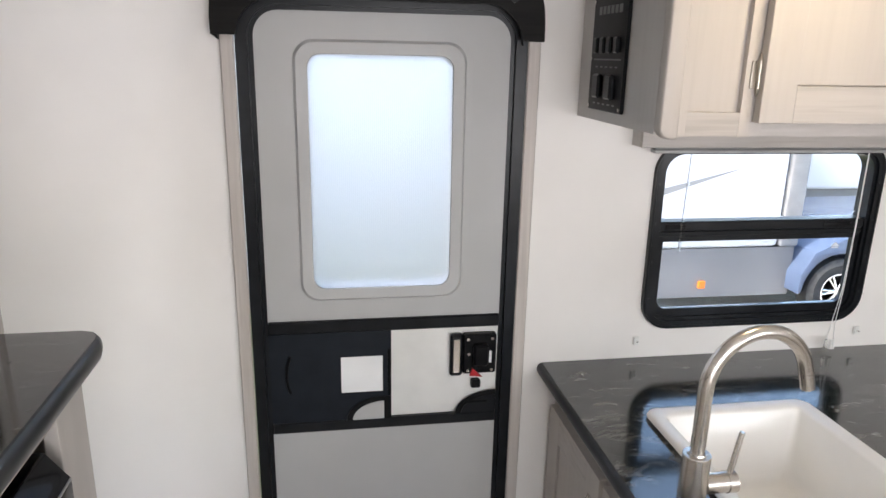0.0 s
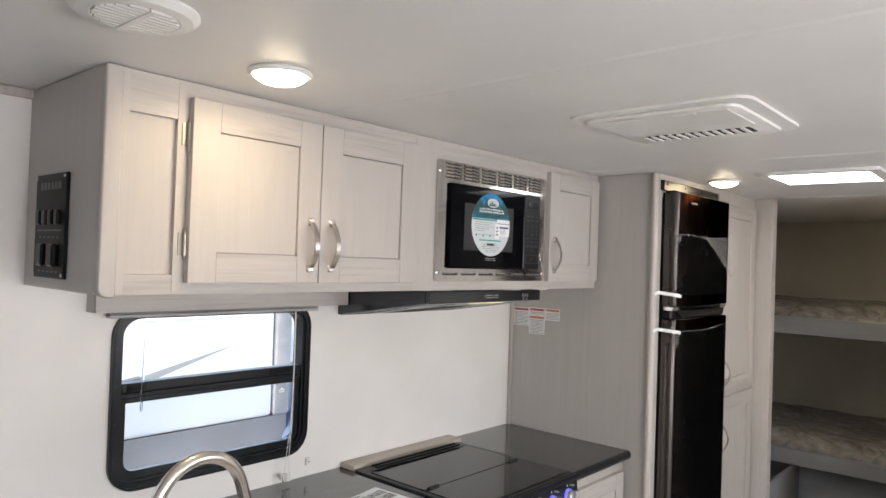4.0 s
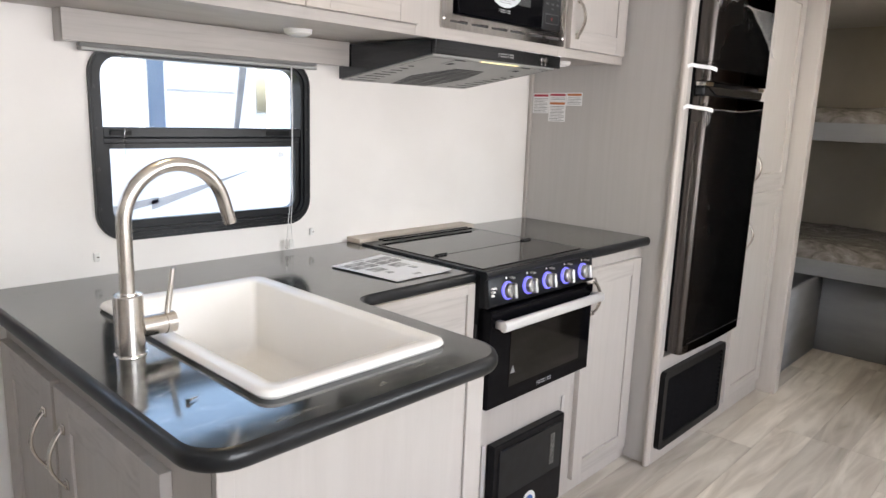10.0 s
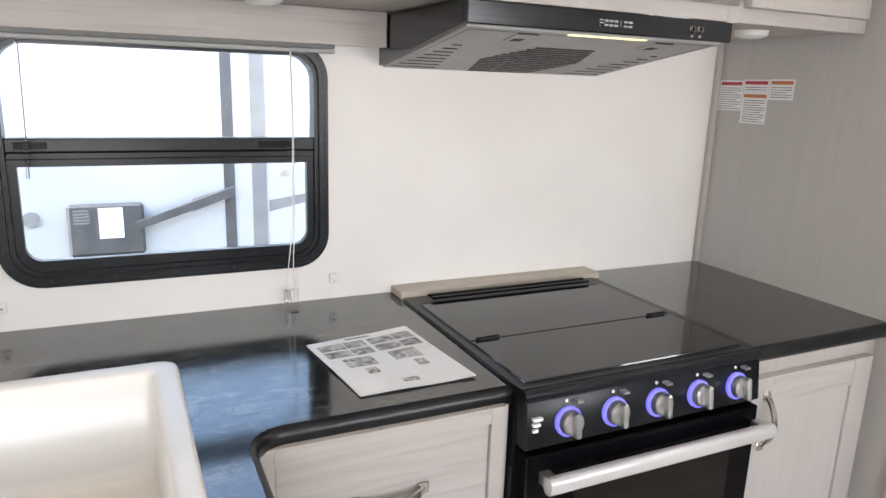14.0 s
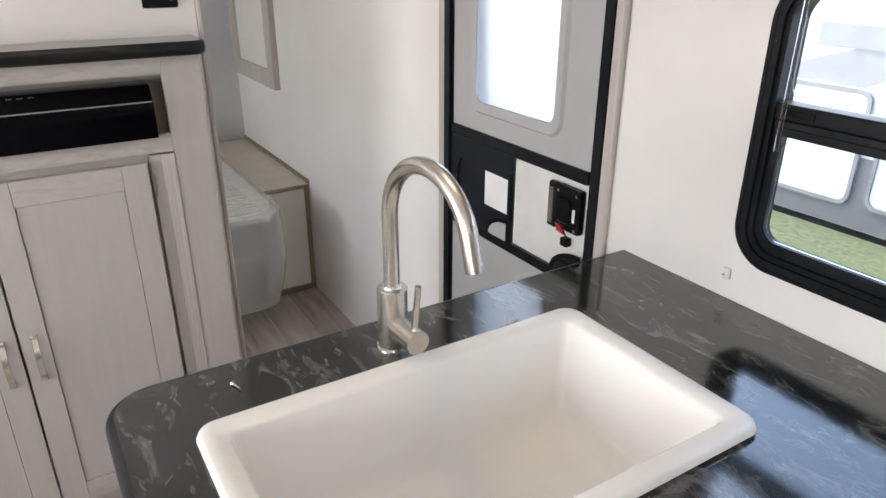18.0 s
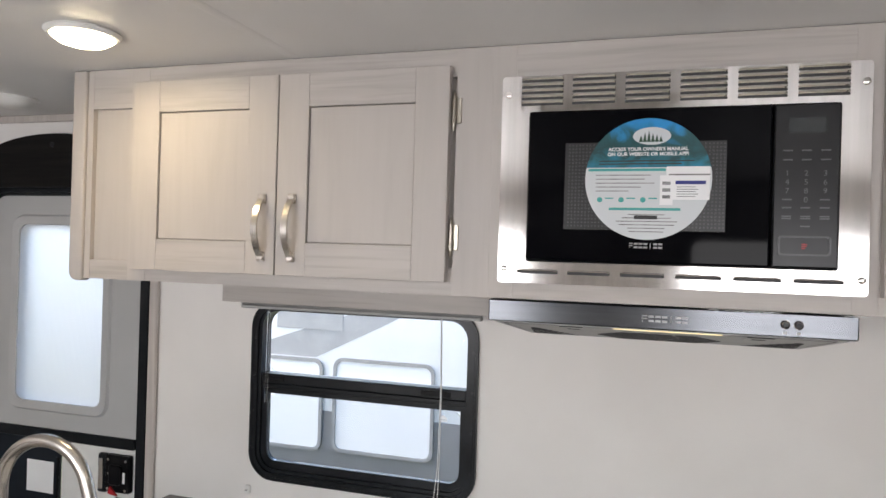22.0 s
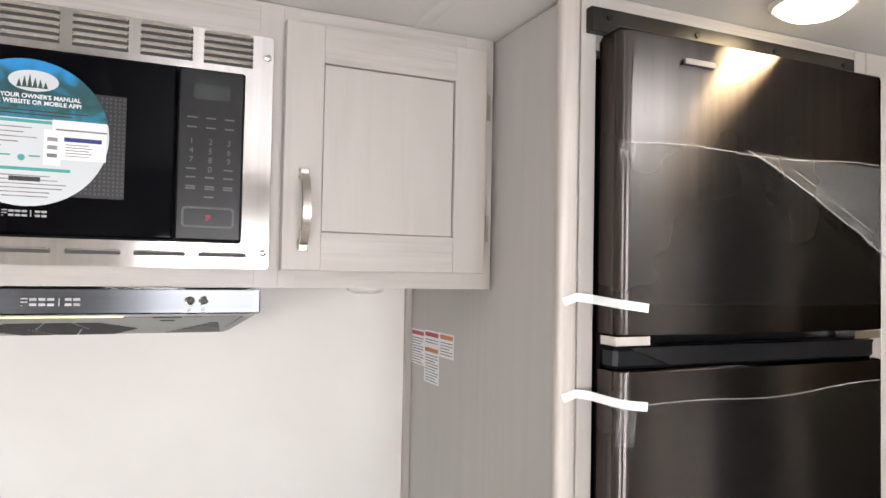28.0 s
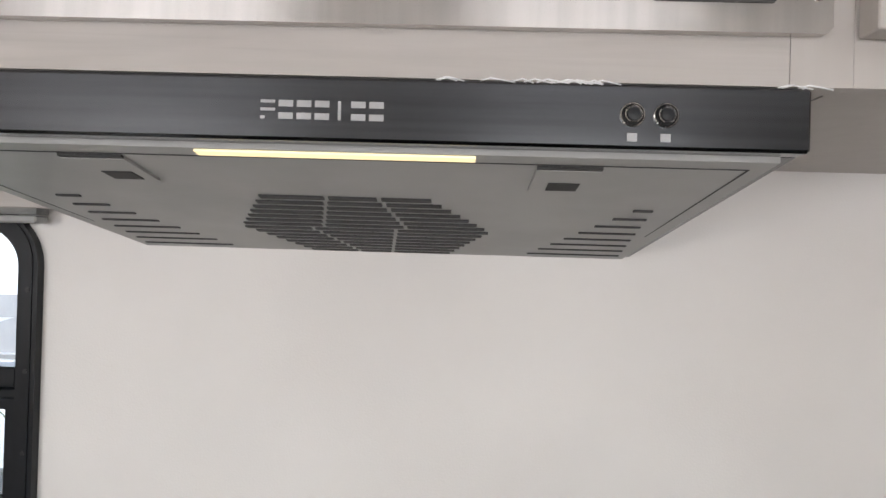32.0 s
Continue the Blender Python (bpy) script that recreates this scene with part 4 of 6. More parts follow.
# ---------------------------------------------------------------- faucet
FX, FY = 0.628, 1.034
fc = thing("faucet", "brushed steel gooseneck faucet with a side lever", "faucet", (FX, FY, ZT))
part("base_flange", lathe([(0.001, 0.004), (0.025, 0.004), (0.0275, 0.0025), (0.028, 0)], (FX, FY, ZT), 28), CHROME, fc)
part("body", lathe([(0.001, 0.108), (0.0235, 0.108), (0.0245, 0.1065), (0.0245, 0.004), (0.001, 0.004)], (FX, FY, ZT), 36), NICKEL, fc)
neck = [(FX, FY, ZT + 0.104), (FX, FY, ZT + 0.17), (FX, FY, ZT + 0.230)]
RN = 0.099
dirn = Vector((1.0, 0.08, 0)).normalized()
for k in range(1, 21):
    a = math.pi * k / 20 * 0.93
    p = Vector((FX, FY, ZT + 0.230)) + dirn * (RN - RN * math.cos(a)) + Vector((0, 0, RN * math.sin(a)))
    neck.append(tuple(p))
last, prev = Vector(neck[-1]), Vector(neck[-2])
neck.append(tuple(last + (last - prev).normalized() * 0.040))
side_v = dirn.cross(Vector((0, 0, 1)))
part("spout", sweep(neck, circle(0.0128, 18), up=tuple(side_v)), NICKEL, fc)
part("collar", lathe([(0.001, 0.112), (0.0155, 0.112), (0.0165, 0.110), (0.0165, 0.1075), (0.001, 0.1075)], (FX, FY, ZT), 28), CHROME, fc)
lv = Vector((1.0, 0.02, 0)).normalized()
c0 = Vector((FX, FY, ZT + 0.045))
part("lever_hub", cyl(c0 + lv * 0.02, c0 + lv * 0.062, 0.0185, 28), NICKEL, fc)
part("lever_cap", cyl(c0 + lv * 0.0625, c0 + lv * 0.080, 0.0195, 28), NICKEL, fc)
part("lever", cyl(c0 + lv * 0.068 + Vector((0, 0, 0.012)), c0 + lv * 0.078 + Vector((0.004, 0.0, 0.098)), 0.0056, 14, 0.0048), NICKEL, fc)

# ---------------------------------------------------------------- base cabinets
YC = 1.078                     # face of the kitchen run
TOLEFT = lambda x, y: pose(x, y, 0, 0, 0, -90)     # a front facing -x: local x runs to -y
TORIGHT = lambda x, y: pose(x, y, 0, 0, 0, 90)     # a front facing +x: local x runs to +y
ZB = ZT - CT - 0.001

pc = thing("base_cabinet", "pale wood peninsula cabinet under the sink with shaker doors", "cabinet", (0.86, 1.1, 0), "base cabinets")
part("end_panel", box(0.587, 1.142, 0.662, 0.678, 0.001, ZB, bevel=0.001), WOODV, pc)
part("corner_stile", box(1.098, 1.146, 0.656, 0.662, 0.001, ZB, bevel=0.001), WOODV, pc)
part("corner_stile", box(0.583, 0.610, 0.656, 0.662, 0.001, ZB, bevel=0.001), WOODV, pc)
part("side_panel", box(0.587, 0.603, 0.679, YW - 0.001, 0.001, ZB), WOODV, pc)
part("inner_panel", box(1.126, 1.142, 0.679, YC - 0.002, 0.001, ZB), WOODV, pc)
part("floor_board", box(0.604, 1.125, 0.679, YW - 0.001, 0.001, 0.05), WOODV, pc)
m = TOLEFT(0.567, 1.628)
shaker("door", pc, 0.0, 0.343, 0.10, 0.800, 0, m=m, rail=0.075, h=(0.300, 0.665, 0))
shaker("door", pc, 0.363, 0.828, 0.10, 0.800, 0, m=m, rail=0.075, h=(0.408, 0.665, 0))
m = TORIGHT(1.162, 0.70)
shaker("door", pc, 0.0, 0.340, 0.10, 0.80, 0, m=m, h=(0.30, 0.70, 0))

dc = thing("drawer_unit", "pale wood drawer unit with a nickel pull beside the range", "cabinet", (1.37, 1.35, 0), "base cabinets")
part("face_frame", box(1.143, 1.597, YC, YC + 0.018, 0.001, ZB), WOODV, dc)
part("side", box(1.581, 1.597, YC + 0.019, YW - 0.001, 0.001, ZB), WOODV, dc)
dr = shaker("drawer_front", dc, 1.165, 1.582, 0.640, 0.886, YC - 0.020, rail=0.029, face=WOODH)
fitting("handle", HANDLE, dr, pose(1.372, YC - 0.020, 0.770, 0, 90, 0), "brushed nickel arched pull")
dr = shaker("drawer_front", dc, 1.165, 1.582, 0.390, 0.632, YC - 0.020, rail=0.029, face=WOODH)
fitting("handle", HANDLE, dr, pose(1.373, YC - 0.020, 0.51, 0, 90, 0), "brushed nickel arched pull")
shaker("drawer_front", dc, 1.165, 1.582, 0.10, 0.382, YC - 0.020, rail=0.029, face=WOODH)

rc = thing("base_cabinet", "pale wood base cabinet with one tall shaker door beside the range", "cabinet", (2.36, 1.35, 0), "base cabinets")
part("face_frame", box(2.147, 2.581, YC, YC + 0.018, 0.001, ZB), WOODV, rc)
part("side", box(2.147, 2.163, YC + 0.019, YW - 0.001, 0.001, ZB), WOODV, rc)
shaker("door", rc, 2.168, 2.553, 0.058, 0.836, YC - 0.020, rail=0.062, h=(2.212, 0.738, 0))

# ---------------------------------------------------------------- range
rg = thing("gas_range", "black gas range with glass lid and five lit knobs", "range", (1.868, 1.3, 0.49))
part("body", box(1.602, 2.143, 1.062, 1.572, 0.500, 0.905, bevel=0.002), BLACK, rg)
part("cooktop_rim", ring(rrect(1.5985, 2.1455, 1.034, 1.574, 0.006, 3), rrect(1.622, 2.115, 1.075, 1.522, 0.004, 3), "z", 0.905, 0.918), BLACKM, rg)
LIDG = mat("smoked_lid_glass", (0.012, 0.013, 0.014), (0.016, 0.017, 0.018), rough=0.07, scale=5)
part("lid_front", box(1.616, 2.121, 1.062, 1.263, 0.9135, 0.9215, bevel=0.002), LIDG, rg, "smoked glass front lid panel")
part("lid_back", box(1.616, 2.121, 1.2645, 1.508, 0.9135, 0.9215, bevel=0.002), LIDG, rg, "smoked glass rear lid panel")
for hx in (1.655, 2.082):
    h_ = part("lid_hinge", box(hx - 0.020, hx + 0.020, 1.2555, 1.2625, 0.9217, 0.9245, bevel=0.001), BLACKM, rg)
    part("hinge_leaf", box(hx - 0.020, hx + 0.020, 1.265, 1.272, 0.9217, 0.9245, bevel=0.001), BLACKM, h_)
    for sx in (-0.018, 0.0, 0.018):
        part("hinge_pin", cyl((hx + sx - 0.007, 1.2638, 0.9245), (hx + sx + 0.007, 1.2638, 0.9245), 0.0033, 8), BLACKM, h_)
for k in range(2):
    part("rear_vent_bar", box(1.65, 2.09, 1.517 + 0.022 * k, 1.529 + 0.022 * k, 0.925, 0.931, bevel=0.002), GLOSSB, rg)
panel = [(1.030, 0.812), (1.020, 0.818), (1.030, 0.895), (1.036, 0.904), (1.061, 0.904), (1.061, 0.812)]
part("control_panel", prism(panel, "x", 1.602, 2.142, bevel=0.002), BLACKM, rg)
part("front_bar", cyl((1.600, 1.044, 0.9055), (2.145, 1.044, 0.9055), 0.014, 16), BLACKM, rg)
KNOBM = mat("silver_knob", (0.55, 0.55, 0.55), (0.62, 0.62, 0.62), rough=0.3, metal=0.9, scale=10)
for k in range(5):
    kx, kz = 1.682 + 0.0985 * k, 0.856
    tilt = Matrix.Translation((kx, 1.0245, kz)) @ pose(0, 0, 0, -8, 0, 0)
    lambda bm: bmesh.ops.transform(bm, matrix=tilt @ pose(0, 0, 0, 90, 0, 0), verts=bm.verts) and bm
    b = lathe([(0.001, 0.0006), (0.0265, 0.0006), (0.0265, 0.006), (0.024, 0.0085), (0.001, 0.0085)], (0, 0, 0), 32)
    bmesh.ops.transform(b, matrix=tilt @ pose(0, 0, 0, 90, 0, 0), verts=b.verts)
    kn = part("light_ring", b, RING, rg, "glowing violet-blue ring")
    b = lathe([(0.001, 0.024), (0.017, 0.024), (0.0205, 0.020), (0.0225, 0.0088), (0.001, 0.0088)], (0, 0, 0), 32)
    box(-0.0055, 0.0055, -0.0215, 0.0215, 0.020, 0.037, bevel=0.003, bm=b)
    bmesh.ops.transform(b, matrix=tilt @ pose(0, 0, 0, 90, 0, (0, 25, 10, -10, 15)[k] * 0), verts=b.verts)
    part("knob", b, KNOBM, kn, "silver control knob")
    part("knob_mark", cyl((kx - 0.002, 1.0285, kz + 0.036), (kx - 0.002, 1.0275, kz + 0.0362), 0.0032, 10), PAPER, rg)
    part("knob_mark", box(kx + 0.012, kx + 0.024, 1.0285, 1.0145, kz + 0.033, kz + 0.037), SILV, rg)
for j in range(3):
    part("panel_mark", box(1.611, 1.629 - 0.004 * j, 1.0195, 1.0265, 0.868 - 0.010 * j, 0.873 - 0.010 * j), PAPER, rg)
part("oven_door", box(1.604, 2.140, 1.016, 1.060, 0.510, 0.806, bevel=0.003), GLOSSB, rg, "gloss black glass oven door")
part("door_window", box(1.700, 2.075, 1.0145, 1.0158, 0.560, 0.745), mat("oven_window", (0.004, 0.0035, 0.003), (0.008, 0.007, 0.006), rough=0.06, scale=6, spec=0.25), rg)
brand(rg, 1.845, 1.925, 0.528, 0.539, 1.016)
part("warning_mark", prism([(1.705, 0.600), (1.728, 0.600), (1.7165, 0.625)], "y", 1.0140, 1.0144), mat("grey_mark", (0.2, 0.2, 0.2), rough=0.5), rg)
oh = part("oven_handle", prism(rrect(0.972, 0.996, 0.752, 0.782, 0.010), "x", 1.622, 2.145, bevel=0.001), mat("white_grey_handle", (0.62, 0.61, 0.60), (0.68, 0.67, 0.66), rough=0.35, metal=0.3, scale=10), rg, "pale silver bar handle")
for hx in (1.624, 2.122):
    part("handle_bracket", box(hx, hx + 0.022, 0.990, 1.0157, 0.756, 0.778, bevel=0.002), KNOBM, oh)
part("side_vent", box(1.6003, 1.6018, 1.064, 1.074, 0.66, 0.76), SLOT, rg)

solid("backsplash_board", box(1.596, 2.168, 1.578, YW - 0.001, 0.9125, 0.930, bevel=0.002), mat("tan_board", (0.46, 0.40, 0.33), (0.56, 0.50, 0.43), rough=0.45, scale=6, stretch=(0.4, 6, 6), bump=0.08), "pale tan wooden strip behind the gas range", "trim board", kind="")

fu = thing("furnace", "black furnace grille set in a pale panel below the range", "furnace", (1.88, 1.1, 0))
part("surround", ring(rrect(1.598, 2.146, 0.001, 0.497, 0.002, 1), rrect(1.700, 2.060, 0.03, 0.350, 0.002, 1), "y", YC, YC + 0.018), WOODV, fu)
part("surround_edge", box(1.664, 1.680, YC - 0.006, YC - 0.0002, 0.03, 0.36), GREYV, fu)
part("surround_edge", box(2.088, 2.104, YC - 0.006, YC - 0.0002, 0.03, 0.40), GREYV, fu)
fb = part("cover", box(1.690, 2.072, 1.046, YC - 0.0003, 0.035, 0.356, bevel=0.004), BLACK, fu)
part("upper_door", box(1.712, 2.052, 1.041, 1.0457, 0.165, 0.335, bevel=0.003), BLACKM, fb)
part("louvre_patch", box(1.985, 2.010, 1.0402, 1.041, 0.195, 0.305), mat("worn_patch", (0.05, 0.05, 0.045), (0.15, 0.15, 0.14), rough=0.5, scale=90), fb)
part("sticker", cyl((1.885, 1.0457, 0.10), (1.885, 1.0445, 0.10), 0.036, 28), PAPER, fb, "round white and blue label")
part("sticker_disc", cyl((1.885, 1.0445, 0.10), (1.885, 1.044, 0.10), 0.022, 24), mat("label_blue", (0.03, 0.10, 0.3), rough=0.5), fb)

# ---------------------------------------------------------------- leaflet, screws and clips on the worktop
lf = thing("leaflet", "printed white instruction leaflet lying on the worktop", "leaflet", (1.45, 1.27, ZT))
bm = bmesh.new()
c = [Vector((1.318, 1.366)), Vector((1.536, 1.403)), Vector((1.557, 1.126)), Vector((1.346, 1.125))]
N = 10


def leaf(u, v):
    p = c[0] * (1 - u) * (1 - v) + c[1] * u * (1 - v) + c[2] * u * v + c[3] * (1 - u) * v
    return Vector((p.x, p.y, ZT + 0.0012 + 0.006 * max(0, 0.25 - u) * (1 - v) + 0.0012 * math.sin(5 * u + 3 * v) ** 2 + 0.010 * max(0, u - 0.85) * v))


for off in (0.0018, 0.0):
    g = [[bm.verts.new(leaf(i / N, j / N) + Vector((0, 0, off))) for i in range(N + 1)] for j in range(N + 1)]
    for j in range(N):
        for i in range(N):
            bm.faces.new((g[j][i], g[j + 1][i], g[j + 1][i + 1], g[j][i + 1]))
part("sheet", bm, PAPER, lf)


def leaf_patch(u0, u1, v0, v1, material, name="picture", n=4):
    bm = bmesh.new()
    g = [[bm.verts.new(leaf(u0 + (u1 - u0) * i / n, v0 + (v1 - v0) * j / n) + Vector((0, 0, 0.0024))) for i in range(n + 1)] for j in range(n + 1)]
    for j in range(n):
        for i in range(n):
            bm.faces.new((g[j][i], g[j + 1][i], g[j + 1][i + 1], g[j][i + 1]))
    return part(name, bm, material, lf)


PIC = mat("printed_picture", (0.12, 0.12, 0.12), (0.62, 0.62, 0.61), rough=0.6, scale=55, distort=1)
for k in range(2):
    for j in range(2):
        leaf_patch(0.05 + 0.47 * k, 0.28 + 0.47 * k, 0.10 + 0.14 * j, 0.22 + 0.14 * j, PIC)
        leaf_patch(0.29 + 0.47 * k, 0.48 + 0.47 * k, 0.10 + 0.14 * j, 0.22 + 0.14 * j, PIC)
    leaf_patch(0.14 + 0.42 * k, 0.40 + 0.42 * k, 0.40, 0.56, PIC)
    leaf_patch(0.24 + 0.45 * k, 0.34 + 0.45 * k, 0.60, 0.70, PIC)
leaf_patch(0.34, 0.58, 0.035, 0.06, INK)
leaf_patch(0.42, 0.56, 0.86, 0.92, PIC)

for sx, sy2, rot in ((0.604, 0.775, 20),):
    s_ = thing("screw", "small loose steel screw lying on the worktop", "screw", (sx, sy2, ZT), "loose screws")
    d = Vector((math.cos(radians(rot)), math.sin(radians(rot)), 0))
    p0 = Vector((sx, sy2, ZT + 0.0036))
    part("head", cyl(p0, p0 + d * 0.003, 0.0042, 12, 0.002), CHROME, s_)
    part("shank", cyl(p0 + d * 0.003, p0 + d * 0.019, 0.0019, 8, 0.0008), CHROME, s_)
for kx in (0.797, 1.451):
    cp = thing("wall_clip", "small clear plastic cord clip on the wall", "clip", (kx, YW, 0.952), "cord clips")
    part("body", box(kx - 0.008, kx + 0.008, YW - 0.008, YW - 0.0002, 0.950, 0.973, bevel=0.002), WHITEP, cp)
    part("eye", lathe([(0.002, 0), (0.004, 0.001), (0.004, 0.003), (0.002, 0.004)], (kx, YW - 0.012, 0.960), 10), CHROME, cp)

# ---------------------------------------------------------------- kitchen window with its blind
wi = thing("window_1", "black-framed sliding trailer window over the sink", "window", (1.105, YW, 1.003), kind="structure")
o = rrect(WX0, WX1, WZ0, WZ1, 0.075, 8)
part("outer_frame", ring(o, rrect(WX0 + 0.020, WX1 - 0.020, WZ0 + 0.020, WZ1 - 0.020, 0.055, 8), "y", YW - 0.013, YW + 0.045), BLACKM, wi)
part("inner_lip", ring(rrect(WX0 + 0.0202, WX1 - 0.0202, WZ0 + 0.0202, WZ1 - 0.0202, 0.055, 8), rrect(WX0 + 0.029, WX1 - 0.029, WZ0 + 0.029, WZ1 - 0.029, 0.048, 8), "y", YW - 0.006, YW + 0.040), BLACKM, wi)


def tub(u0, u1, v0, v1, r, n=8):
    """A rectangle whose two lower corners are round."""
    return arc(u0 + r, v0 + r, r, 180, 270, n) + arc(u1 - r, v0 + r, r, 270, 360, n) + [(u1, v1), (u0, v1)]


part("sash_frame", ring(tub(WX0 + 0.0295, WX1 - 0.0295, WZ0 + 0.0295, 1.2433, 0.045), tub(WX0 + 0.045, WX1 - 0.045, WZ0 + 0.050, 1.230, 0.030), "y", YW + 0.002, YW + 0.020), BLACKM, wi)
part("frame_groove", ring(rrect(WX0 + 0.006, WX1 - 0.006, WZ0 + 0.006, WZ1 - 0.006, 0.066, 8), rrect(WX0 + 0.0085, WX1 - 0.0085, WZ0 + 0.0085, WZ1 - 0.0085, 0.0635, 8), "y", YW - 0.0146, YW - 0.0131), BLACKM, wi)
part("meeting_bar", box(WX0 + 0.0295, WX1 - 0.0295, YW - 0.004, YW + 0.035, 1.258, 1.284, bevel=0.002), BLACKM, wi)
part("meeting_bar", box(WX0 + 0.0295, WX1 - 0.0295, YW - 0.001, YW + 0.035, 1.2435, 1.2575, bevel=0.002), BLACKM, wi)
part("bar_grip", box(1.29, 1.37, YW - 0.007, YW - 0.0042, 1.264, 1.277, bevel=0.001), BLACK, wi)
part("bar_grip", box(0.845, 0.90, YW - 0.007, YW - 0.0042, 1.264, 1.277, bevel=0.001), BLACK, wi)
for pz0, pz1, py in ((1.2845, WZ1 - 0.0295, 0.028), (WZ0 + 0.0505, 1.2295, 0.010)):
    g_ = part("pane", prism(rrect(WX0 + 0.030 if pz0 > 1.2 else WX0 + 0.0455, WX1 - 0.030 if pz0 > 1.2 else WX1 - 0.0455, pz0, pz1, 0.028, 6), "y", YW + py, YW + py + 0.003), CLEAR if pz0 > 1.2 else SCREENP, wi)
    g_.visible_shadow = False
part("pane_mark", prism([(1.335, 1.205), (1.362, 1.205), (1.3485, 1.216)], "y", YW + 0.0090, YW + 0.0099), PAPER, wi)
part("pane_mark", box(1.338, 1.359, YW + 0.0090, YW + 0.0099, 1.199, 1.2025), PAPER, wi)
DSCREW = mat("dark_screw", (0.03, 0.03, 0.032), rough=0.4, metal=0.6)
for k in range(5):
    part("screw", cyl((WX0 + 0.085 + 0.115 * k, YW - 0.013, WZ0 + 0.012), (WX0 + 0.085 + 0.115 * k, YW - 0.0142, WZ0 + 0.012), 0.003, 8), DSCREW, wi)
for k in range(4):
    for sx in (WX0 + 0.012, WX1 - 0.012):
        part("screw", cyl((sx, YW - 0.013, WZ0 + 0.085 + 0.1 * k), (sx, YW - 0.0142, WZ0 + 0.085 + 0.1 * k), 0.003, 8), DSCREW, wi)

vb = thing("window_valance", "pale wood blind box under the overhead cabinet", "valance", (1.12, 1.6, 1.478))
part("front", box(0.735, 1.557, 1.590, 1.602, 1.479, ZU + 0.003, bevel=0.001), WOODH, vb)
part("end", box(0.735, 0.747, 1.6025, YW - 0.0005, 1.479, ZU + 0.003), GREYV, vb)
bl = thing("mini_blind", "raised grey mini blind with a clear wand and pull cord", "blind", (1.1, 1.62, 1.46))
part("headrail", box(0.775, 1.455, 1.606, 1.640, 1.482, 1.512), HOODG, bl)
for k in range(6):
    part("slat", box(0.78, 1.45, 1.612, 1.637, 1.4725 + 0.0015 * k, 1.4733 + 0.0015 * k), HOODG, bl)
part("bottom_rail", box(0.78, 1.45, 1.611, 1.638, 1.462, 1.471, bevel=0.002), HOODG, bl)
CORD = mat("white_cord", (0.72, 0.71, 0.69), rough=0.6)
WAND = glass("clear_wand", 0.1, (0.95, 0.95, 0.95), 1.3)
part("wand", cyl((0.872, 1.603, 1.462), (0.868, 1.606, 1.215), 0.0035, 6), WAND, bl)
part("cord", sweep([(1.352, 1.604, 1.463), (1.355, 1.606, 1.3), (1.352, 1.607, 1.1), (1.340, 1.611, 0.99), (1.337, 1.612, 0.955)], circle(0.0011, 5), up=(0, 1, 0)), CORD, bl)
part("cord", sweep([(1.354, 1.604, 1.463), (1.357, 1.606, 1.3), (1.356, 1.607, 1.1), (1.352, 1.611, 1.0), (1.357, 1.612, 0.95)], circle(0.0011, 5), up=(0, 1, 0)), CORD, bl)
for tx in (1.336, 1.350, 1.358):
    part("tassel", cyl((tx, 1.612, 0.952), (tx, 1.612, 0.925), 0.0035, 10, 0.0055), glass("clear_tassel", 0.15, (0.92, 0.92, 0.9), 1.3) if tx < 1.34 else WHITEP, bl)

# ---------------------------------------------------------------- entry door
dl = thing("door_1", "grey fibreglass trailer entry door with a frosted pane and black belt, closed", "door", (0.136, YW, 0), kind="structure")
YDR = 1.640


def door_outline(x0, x1, z0, z1, r, n=8):
    return [(x1, z0)] + arc(x1 - r, z1 - r, r, 0, 90, n) + arc(x0 + r, z1 - r, r, 90, 180, n) + [(x0, z0)]


part("jamb", ring(door_outline(DX0, DX1, 0.002, DZ1, 0.085), door_outline(DX0 + 0.026, DX1 - 0.026, 0.026, DZ1 - 0.024, 0.066), "y", YW - 0.014, YW + 0.045), BLACKM, dl, "black metal jamb with rounded top")
part("gasket", ring(door_outline(DX0 + 0.0262, DX1 - 0.0262, 0.0262, DZ1 - 0.0242, 0.066), door_outline(DX0 + 0.037, DX1 - 0.037, 0.037, DZ1 - 0.034, 0.055), "y", YW - 0.004, YW + 0.04), BLACKM, dl)
WDX0, WDX1, WDZ0, WDZ1 = -0.037, 0.290, 1.136, 1.678
leafo = door_outline(DX0 + 0.0372, DX1 - 0.0372, 1.056, DZ1 - 0.0342, 0.055)


def holed(outer, inner, ax_y0, ax_y1):
    b = slab([(x, z) for x, z in outer], inner, ax_y0, ax_y1)
    bmesh.ops.transform(b, matrix=Matrix(((1, 0, 0, 0), (0, 0, 1, 0), (0, 1, 0, 0), (0, 0, 0, 1))), verts=b.verts)
    bmesh.ops.recalc_face_normals(b, faces=b.faces[:])
    return b


part("upper_leaf", holed(leafo, rrect(WDX0 + 0.002, WDX1 - 0.002, WDZ0 + 0.002, WDZ1 - 0.002, 0.03), YDR + 0.004, YDR + 0.036), DOORG, dl, "grey upper door skin", smooth=20)
part("lower_leaf", box(DX0 + 0.0372, DX1 - 0.0372, YDR + 0.004, YDR + 0.036, 0.0372, 0.756), DOORG, dl, "grey lower door skin")
bz = bmesh.new()
o1, o2, o3 = rrect(WDX0 - 0.030, WDX1 + 0.030, WDZ0 - 0.030, WDZ1 + 0.030, 0.045), rrect(WDX0 - 0.024, WDX1 + 0.024, WDZ0 - 0.024, WDZ1 + 0.024, 0.042), rrect(WDX0, WDX1, WDZ0, WDZ1, 0.03)
